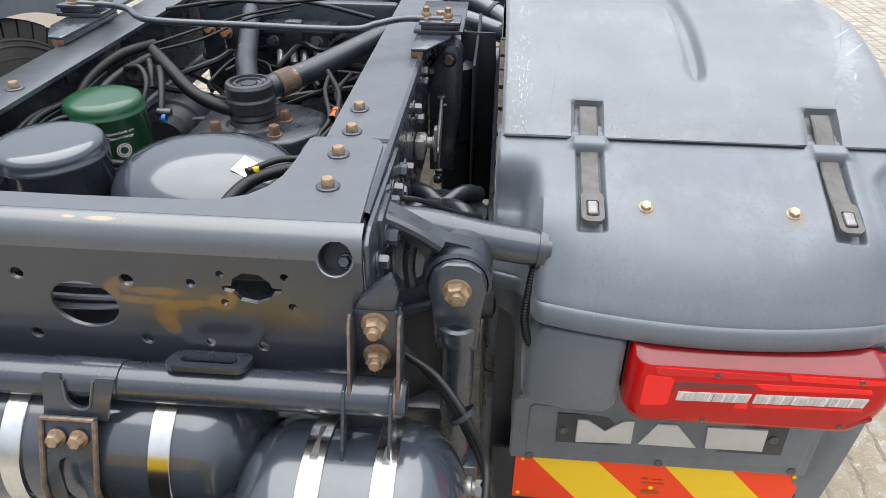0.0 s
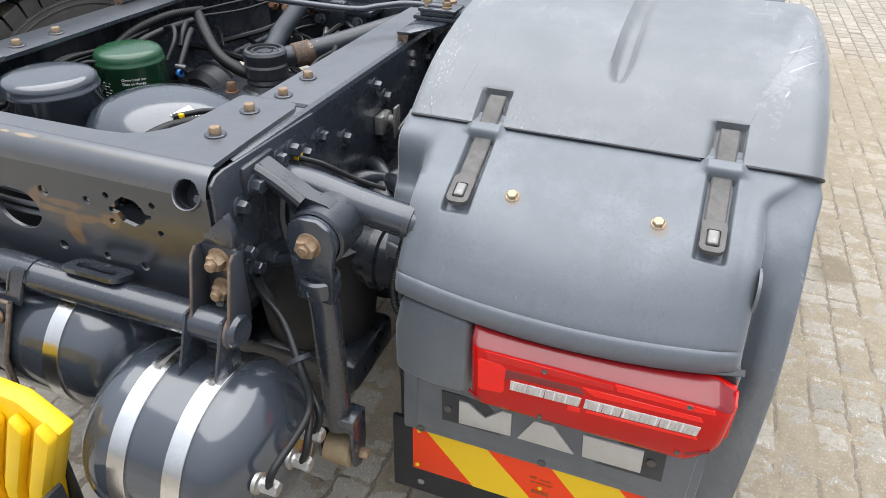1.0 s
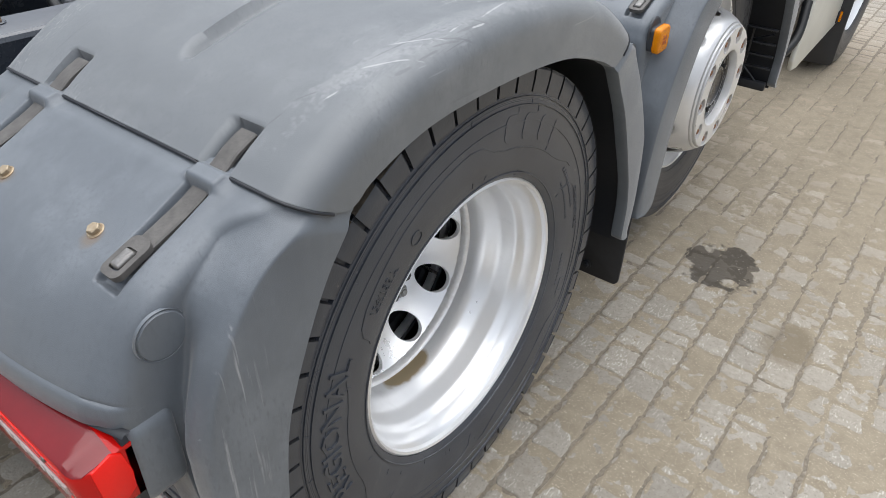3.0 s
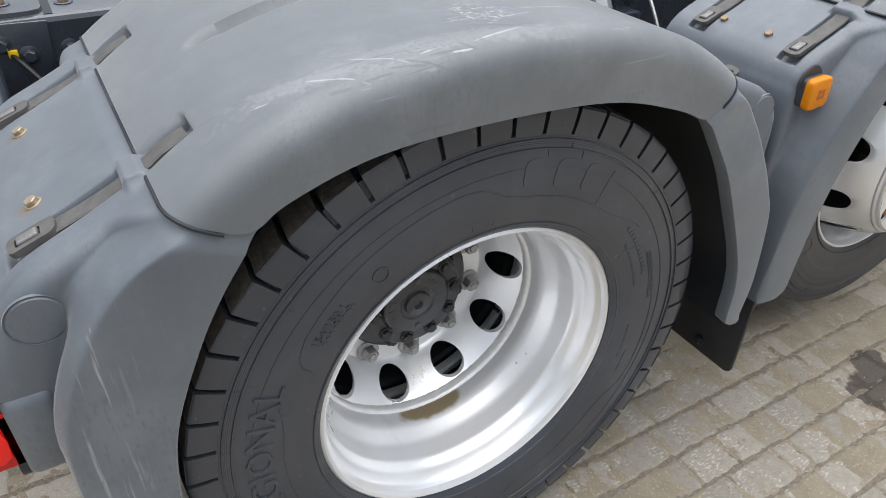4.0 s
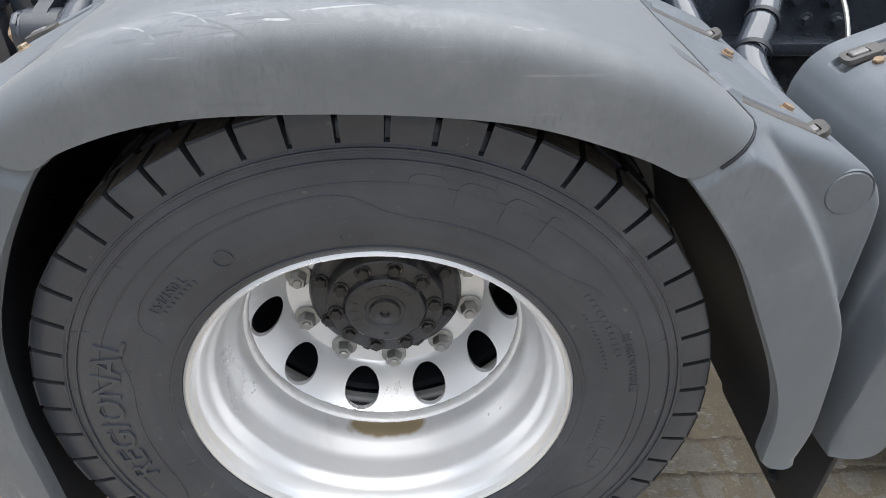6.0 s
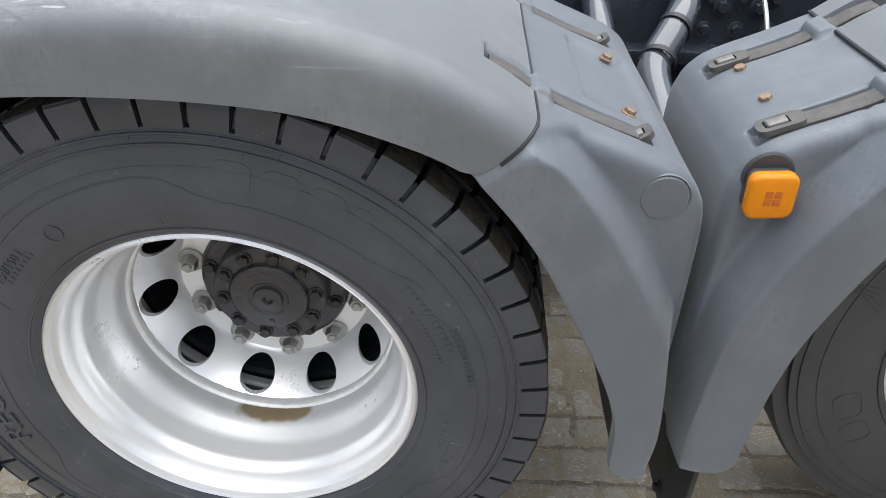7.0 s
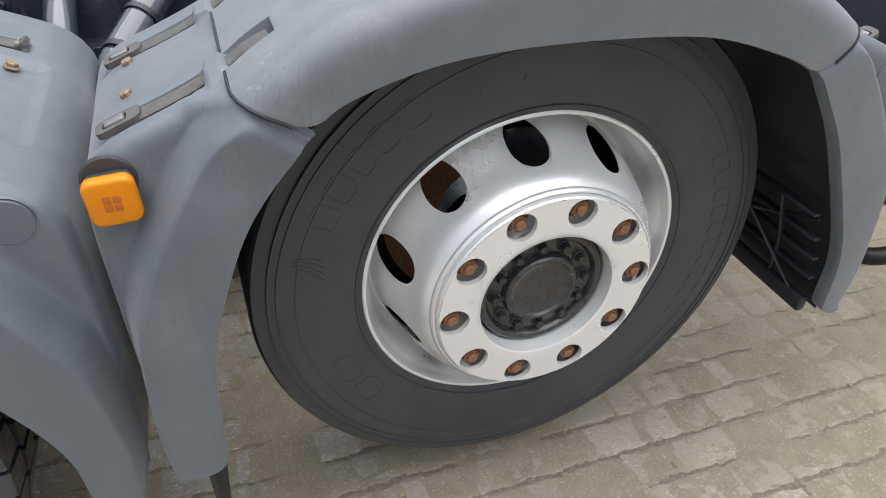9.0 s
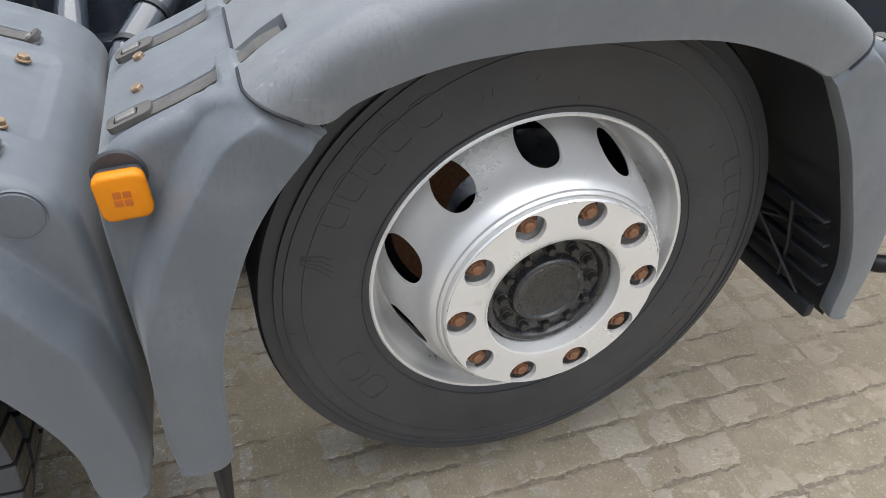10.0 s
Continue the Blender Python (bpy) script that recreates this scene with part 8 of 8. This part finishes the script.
# mid part of the chassis seen past the mudguards
beam = part("mid_bracket", join(prism([(2.30, 0.80), (2.98, 0.80), (2.98, 0.83), (2.30, 0.83)], -0.100, -0.030, "x", 0.005), box(-0.100, -0.090, 2.28, 3.05, 0.69, 0.80, 0.004)), M_FRAME, truck, "dark bracket beam along the rail")
web2 = None
for y in (2.32, 2.40, 2.48, 2.88, 2.96):
    for z in (0.965, 0.915):
        m = facing((-0.0995, y, z - 0.005), (1, 0, 0), 900 * y)
        if web2 is None:
            web2 = part("web_bolt", bolt_mesh(0.014, 0.014, True, 1.5), M_FRAME, truck, "painted bolt through the rail web")
            web2.matrix_basis = m
        else:
            again(web2, m)
part("bracket_plate", join(box(-0.099, -0.091, 2.60, 2.70, 0.70, 0.99, 0.003)), M_FRAME, truck, "dark plate on the rail")
t1 = part("mudguard_tube", tube([(-0.10, 2.595, 0.930), (0.02, 2.597, 0.895), (0.20, 2.600, 0.830)], 0.030, 20, 4), M_TANK, truck, "glossy dark tube carrying the mudguard", 60)
t2 = part("mudguard_tube", tube([(-0.10, 2.790, 0.930), (-0.02, 2.775, 0.925), (0.06, 2.735, 0.895), (0.15, 2.690, 0.85), (0.33, 2.69, 0.80)], 0.033, 20, 6), M_TANK, truck, "glossy bent tube carrying the mudguard", 60)
for p, n in (((0.045, 2.744, 0.902), (0.8, -0.5, -0.35)), ((0.125, 2.702, 0.864), (0.8, -0.4, -0.4))):
    part("hose_clamp", moved(lathe([(-0.006, 0.034), (-0.006, 0.0365), (0.006, 0.0365), (0.006, 0.034)], 24, "z"), facing(p, n)), M_BLACK, t2, "black hose clamp")
part("shackle", join(box(-0.09, 0.05, 2.64, 2.70, 0.70, 0.735, 0.008), moved(lathe([(0, 0.03), (0.05, 0.03), (0.055, 0.02), (0.055, 0.001)], 20, "x"), pose(-0.02, 2.67, 0.76))), M_CAST, truck, "dark spring shackle")
part("brake_hose", tube([(-0.09, 2.52, 0.90), (-0.02, 2.535, 0.88), (0.05, 2.55, 0.78)], 0.006, 8), M_CABLE, truck, "thin black brake hose")
part("brake_hose", tube([(-0.09, 2.95, 0.96), (0.02, 2.94, 0.90), (0.12, 2.93, 0.78)], 0.005, 8), M_STEEL, truck, "thin grey brake pipe")
part("lift_axle", lathe([(-0.95, 0.07), (0.40, 0.07)], 24, "x"), M_CAST, truck, "dark lifting axle beam").location = (0, PUSH_Y, PUSH_Z - 0.05)

# far side: tyre and mudguard
fw = part("wheel", moved(lathe([(0.50, 0.12), (0.55, 0.24), (0.70, 0.28), (0.735, 0.30)], 48, "x"), Matrix.Diagonal((-1, 1, 1, 1))), M_RIM, truck, "silver wheel on the far side")
fw.location = (2 * MID_X, DRIVE_Y, DRIVE_Z)
for cx in (-0.2475, -0.5975):
    tyre(cx, 0.315, 0.519, 0, 0, fw, True, M_TYRE_FAR)
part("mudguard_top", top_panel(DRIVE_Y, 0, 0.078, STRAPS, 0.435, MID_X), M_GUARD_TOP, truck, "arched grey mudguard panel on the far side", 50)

far_wall = []
for (ty, tz), (ly, lz) in zip(sample(TOP, 60), sample([(-0.41, 0.93)] + LIP[1:-1] + [(0.41, 0.92)], 60)):
    far_wall.append([Vector((2 * MID_X - 0.079, DRIVE_Y + a, b)) for a, b in ((ty, tz - 0.012), ((ty + ly) / 2, (tz + lz) / 2), (ly, lz))])
part("mudguard_wall", grid(far_wall), M_GUARD, truck, "inner wall of the far mudguard", 60)

# guessed gearbox, crossmembers and pipes further ahead between the rails
gear = part("gearbox", join(box(-0.74, -0.32, 2.62, 3.55, 0.42, 0.90, 0.05, 3), moved(lathe([(2.56, 0.09), (2.62, 0.17), (2.70, 0.20), (3.5, 0.22)], 28, "y"), pose(-0.53, 0, 0.70))), M_CAST, truck, "dark gearbox casing between the rails", 35)
# Unseen black sheet added to darken the view between the rails.
part("dark_backing", box(-0.86, -0.20, 2.05, 4.30, 0.38, 0.41, 0.005), M_BLACK, truck, "added black sheet that hides the ground under the driveline")
for y in (2.95, 3.60):
    part("crossmember", box(-0.83, -0.23, y, y + 0.05, 0.74, 0.975, 0.010), M_CAST, truck, "dark crossmember between the rails")
rng6 = random.Random(21)
for k in range(13):
    x, y, z = rng6.uniform(-0.80, -0.30), rng6.uniform(2.05, 2.40), rng6.uniform(0.80, 0.90)
    s1 = rng6.choice((-1, 1))
    q = [(x + s1 * 0.06 * j + rng6.uniform(-0.02, 0.02), y + rng6.uniform(0.02, 0.09) * j, z - abs(j - 1.4) * rng6.uniform(0.0, 0.05)) for j in range(4)]
    part("pipe", tube(q, rng6.choice((0.003, 0.004, 0.006, 0.008)), 7, 5), M_CABLE if k % 5 else M_HUB, truck, "black hose looped between the rails")


# ---- cab side and other parts ahead ----
skirt = part("side_skirt", prism([(4.395, 0.40), (4.42, 0.350), (4.50, 0.340), (5.75, 0.42), (5.75, 1.30), (4.62, 1.30), (4.52, 0.90)], 0.700, 0.722, "x", 0.008, 3), M_CABWHITE, truck, "cream painted side skirt")
mk2 = part("marker_lamp", box(0.720, 0.730, 5.17, 5.28, 0.40, 0.46, 0.004), M_BLACK, truck, "small amber side marker lamp")
part("amber_lens", box(0.729, 0.740, 5.18, 5.27, 0.405, 0.455, 0.004), M_AMBER, mk2)
part("skirt_bracket", join(box(0.52, 0.69, 4.46, 4.50, 0.45, 1.1, 0.008), box(0.56, 0.68, 4.40, 4.46, 0.60, 0.66, 0.006), box(0.60, 0.66, 4.38, 4.46, 0.75, 0.86, 0.008), box(0.55, 0.60, 4.40, 4.46, 0.88, 0.98, 0.008)), M_ALU, truck, "grimy alloy bracket behind the skirt")
part("skirt_box", join(box(0.34, 0.66, 4.10, 4.45, 0.56, 1.05, 0.04, 4), box(0.36, 0.672, 4.13, 4.16, 0.60, 1.03, 0.010), box(0.36, 0.672, 4.36, 4.39, 0.60, 1.03, 0.010)), M_FRAME, truck, "dark painted tank box behind the skirt")
part("front_flap", prism(rounded(0.34, 0.50, 0.03, 4, 0.60, 0.42), 5.20, 5.22, "y", 0.005), M_RUBBER, truck, "black rubber flap ahead")
fwh = part("wheel", lathe([(0.55, 0.10), (0.62, 0.18), (0.66, 0.27), (0.70, 0.30)], 48, "x"), M_RIM, truck, "silver front wheel")
fwh.location = (0, 5.9, 0.50)
part("tyre", lathe([(a, r) for a, r in (lambda p: p + [(2 * 0.56 - a, r) for a, r in reversed(p)])(tyre_profile(0.56, 0.315, 0.50, 0.300, 0))], 80, "x"), M_TYRE, fwh, "black front tyre", 40)
tk = part("fuel_tank", prism(rounded(0.62, 0.56, 0.10, 6, 0.10, 0.72), 4.10, 4.36, "y", 0.01), M_FRAME, truck, "dark tank ahead of the lifting axle")
part("floor_cable", tube([(0.30, 4.05, 0.60), (0.52, 4.07, 0.490), (0.617, 4.10, 0.466), (0.69, 4.14, 0.470), (0.72, 4.30, 0.53), (0.70, 4.42, 0.65)], 0.020, 12), M_CABLE, truck, "black cable looping under the frame")
part("drop_panel", box(0.45, 0.69, 4.02, 4.03, 0.50, 1.00, 0.004), M_BLACK, truck, "black plastic panel ahead of the liner")

# ---- wheel chock ----
chock = tagged(new("wheel_chock"), "ribbed yellow plastic wheel chock carried behind the tank", "wheel chock")
part("chock_body", prism([(-0.56, 0.700), (-0.40, 0.712), (-0.31, 0.706), (-0.240, 0.660), (-0.252, 0.640), (-0.315, 0.500), (-0.335, 0.4085), (-0.56, 0.4085)], 0.915, 0.948, "y", 0.006, 2), M_YELLOW, chock, "bright yellow ribbed plastic")
for k in range(4):
    dx = -0.052 * k
    part("chock_rib", prism([(-0.258 + dx, 0.690), (-0.238 + dx, 0.662), (-0.318 + dx, 0.492), (-0.336 + dx, 0.4085), (-0.362 + dx, 0.4085), (-0.345 + dx, 0.500)], 0.893, 0.916, "y", 0.007, 2), M_YELLOW, chock)
part("chock_foot", box(-0.56, -0.335, 0.875, 0.948, 0.4082, 0.425, 0.004), M_YELLOW, chock)
part("chock_carrier", join(box(-0.58, -0.305, 0.987, 0.993, 0.40, 0.655, 0.002), box(-0.58, -0.24, 0.86, 0.991, 0.400, 0.408, 0.002), box(-0.248, -0.240, 0.86, 0.93, 0.40, 0.58, 0.002)), M_BLACK, truck, "black sheet steel chock carrier")
bpy.data.objects["chock_carrier"].location = (0, -0.038, 0)



# ---- ground ----
ground = tagged(part("ground", moved(box(-1, 1, -1, 1, -0.2, -0.0026, 0), Matrix.Diagonal((300, 300, 1, 1))), M_SAND), "yard floor of grit between concrete pavers", "ground", kind="structure")
rng = random.Random(4)
W = 0.098


def paver_bm(bm, x0, x1, y0, y1, dz, tiltx, tilty):
    """A tumbled stone with a worn, uneven outline."""
    pts = []
    r = 0.0050
    for (ax, ay), (bx, by) in (((x0, y0), (x1, y0)), ((x1, y0), (x1, y1)), ((x1, y1), (x0, y1)), ((x0, y1), (x0, y0))):
        ln = math.hypot(bx - ax, by - ay)
        ux, uy = (bx - ax) / ln, (by - ay) / ln
        turn = rng.uniform(0, 6.28)
        for k in range(8):
            f = r * rng.uniform(0.6, 2.2) if k == 0 else ln - r * rng.uniform(0.6, 2.2) if k == 7 else ln * (k + rng.uniform(-0.28, 0.28)) / 7
            j = 0.0024 + 0.0022 * math.sin(turn + 9.0 * f / 0.098) + rng.uniform(-0.0022, 0.0026)
            pts.append((ax + ux * f - uy * j, ay + uy * f + ux * j))
    mx, my = (x0 + x1) / 2, (y0 + y1) / 2
    n = len(pts)
    rings = []
    for inset, z in ((0.0, -0.012), (0.0008, -0.0030), (0.0042, -0.0012), (0.0150, 0.0)):
        ring = []
        for px, py in pts:
            d = math.hypot(px - mx, py - my)
            qx, qy = px - (px - mx) / d * inset, py - (py - my) / d * inset
            ring.append(bm.verts.new((qx, qy, z + dz + (qx - mx) * tiltx + (qy - my) * tilty)))
        rings.append(ring)
    for A, B in zip(rings, rings[1:]):
        for i in range(n):
            bm.faces.new((A[i], A[(i + 1) % n], B[(i + 1) % n], B[i]))
    bm.faces.new(rings[-1])


near, rest = [], []
for i in range(-34, 66):
    x = i * W - 0.01
    y = -1.5 - rng.random() * 0.2
    while y < 12:
        ln = rng.choice((0.060, 0.085, 0.098, 0.098, 0.112, 0.130, 0.147, 0.165))
        low = rng.uniform(-0.0018, 0.0008) - (0.0006 if y < 1.7 else 0.0)
        (near if 0.70 < x < 1.75 and 2.0 < y < 4.2 else rest).append((x + 0.001, x + W - 0.001, y + 0.001, y + ln - 0.001, low, rng.uniform(-0.012, 0.012), rng.uniform(-0.030, 0.018)))
        y += ln
near.sort(key=lambda q: abs(q[0] - 1.1) + abs(q[2] - 3.0))
rest += near[300:]
near = near[:300]
for q in near:
    bm = bmesh.new()
    paver_bm(bm, *q)
    part("paver", bm, M_PAVER, ground, sharp=60)
bm = bmesh.new()
for q in rest:
    paver_bm(bm, *q)
tagged(part("paving", bm, M_PAVER, ground, "field of tumbled beige concrete pavers", 60), kind="stuff")

# sand drifted over the pavers, thicker towards the front
SX0, SX1, SY0, SY1 = -0.75, 2.40, -0.10, 6.30
nx, ny = 540, 1060
gx, gy = np.meshgrid(np.linspace(SX0, SX1, nx), np.linspace(SY0, SY1, ny), indexing="ij")
nrng = np.random.default_rng(12)


def value_noise(cell):
    """Smooth random heights at a given cell size."""
    w, h = int((SX1 - SX0) / cell) + 3, int((SY1 - SY0) / cell) + 3
    v = nrng.random((w, h))
    u, t = (gx - SX0) / cell, (gy - SY0) / cell
    i, j = u.astype(int), t.astype(int)
    fu, ft = u - i, t - j
    fu, ft = fu * fu * (3 - 2 * fu), ft * ft * (3 - 2 * ft)
    return (v[i, j] * (1 - fu) + v[i + 1, j] * fu) * (1 - ft) + (v[i, j + 1] * (1 - fu) + v[i + 1, j + 1] * fu) * ft


drift = 0.0018 * (value_noise(0.21) - 0.5) + 0.0022 * (value_noise(0.06) - 0.5) + 0.0018 * (value_noise(0.021) - 0.5) + 0.0012 * (value_noise(0.012) - 0.5)
amount = np.clip((gy - 3.3) / 1.6, 0, 1) * 0.0018
joint = gx + 0.010 + 0.013 * (value_noise(0.035) - 0.5) + 0.007 * (value_noise(0.013) - 0.5)
off = np.abs((joint / W) - np.round(joint / W)) * W
crack = np.exp(-(off / 0.0042) ** 2) * np.clip(2.6 * value_noise(0.13) - 0.45, 0, 1)
edge = np.minimum(np.minimum(gx - SX0, SX1 - gx), np.minimum(gy - SY0, SY1 - gy))
height = -0.0009 + 1.3 * drift + amount - 0.0080 * crack - 0.010 * np.clip(1 - edge / 0.35, 0, 1)
verts = np.stack((gx, gy, height), -1).reshape(-1, 3)
idx = np.arange(nx * ny).reshape(nx, ny)
quads = np.stack((idx[:-1, :-1], idx[1:, :-1], idx[1:, 1:], idx[:-1, 1:]), -1).reshape(-1, 4)
me = bpy.data.meshes.new("drifted_sand")
me.from_pydata(verts.tolist(), [], quads.tolist())
me.polygons.foreach_set("use_smooth", [True] * len(me.polygons))
me.materials.append(M_DRIFT)
sand = new("drifted_sand", me)
sand.parent = ground
tagged(sand, "pale sand drifted over the pavers", kind="stuff")

# grit and small stones lying in the joints
gb = bmesh.new()
for k in range(15000):
    x, y = (rng.gauss(0.985, 0.030), rng.gauss(3.09, 0.035)) if k < 90 else (rng.uniform(-0.4, 2.0), rng.uniform(0.6, 5.0))
    r = rng.uniform(0.0007, 0.0020) * (2.2 if rng.random() < 0.03 else 1)
    vs = [gb.verts.new((x + r * rng.uniform(0.6, 1.2) * a, y + r * rng.uniform(0.6, 1.2) * b, 0.001 + r * c * 0.7)) for a, b, c in ((1, 0, 0), (0, 1, 0), (-1, 0, 0), (0, -1, 0), (0, 0, 1))]
    for i in range(4):
        gb.faces.new((vs[i], vs[(i + 1) % 4], vs[4]))
tagged(part("grit", gb, M_GRIT, ground, "loose grit on the pavers"), kind="stuff")
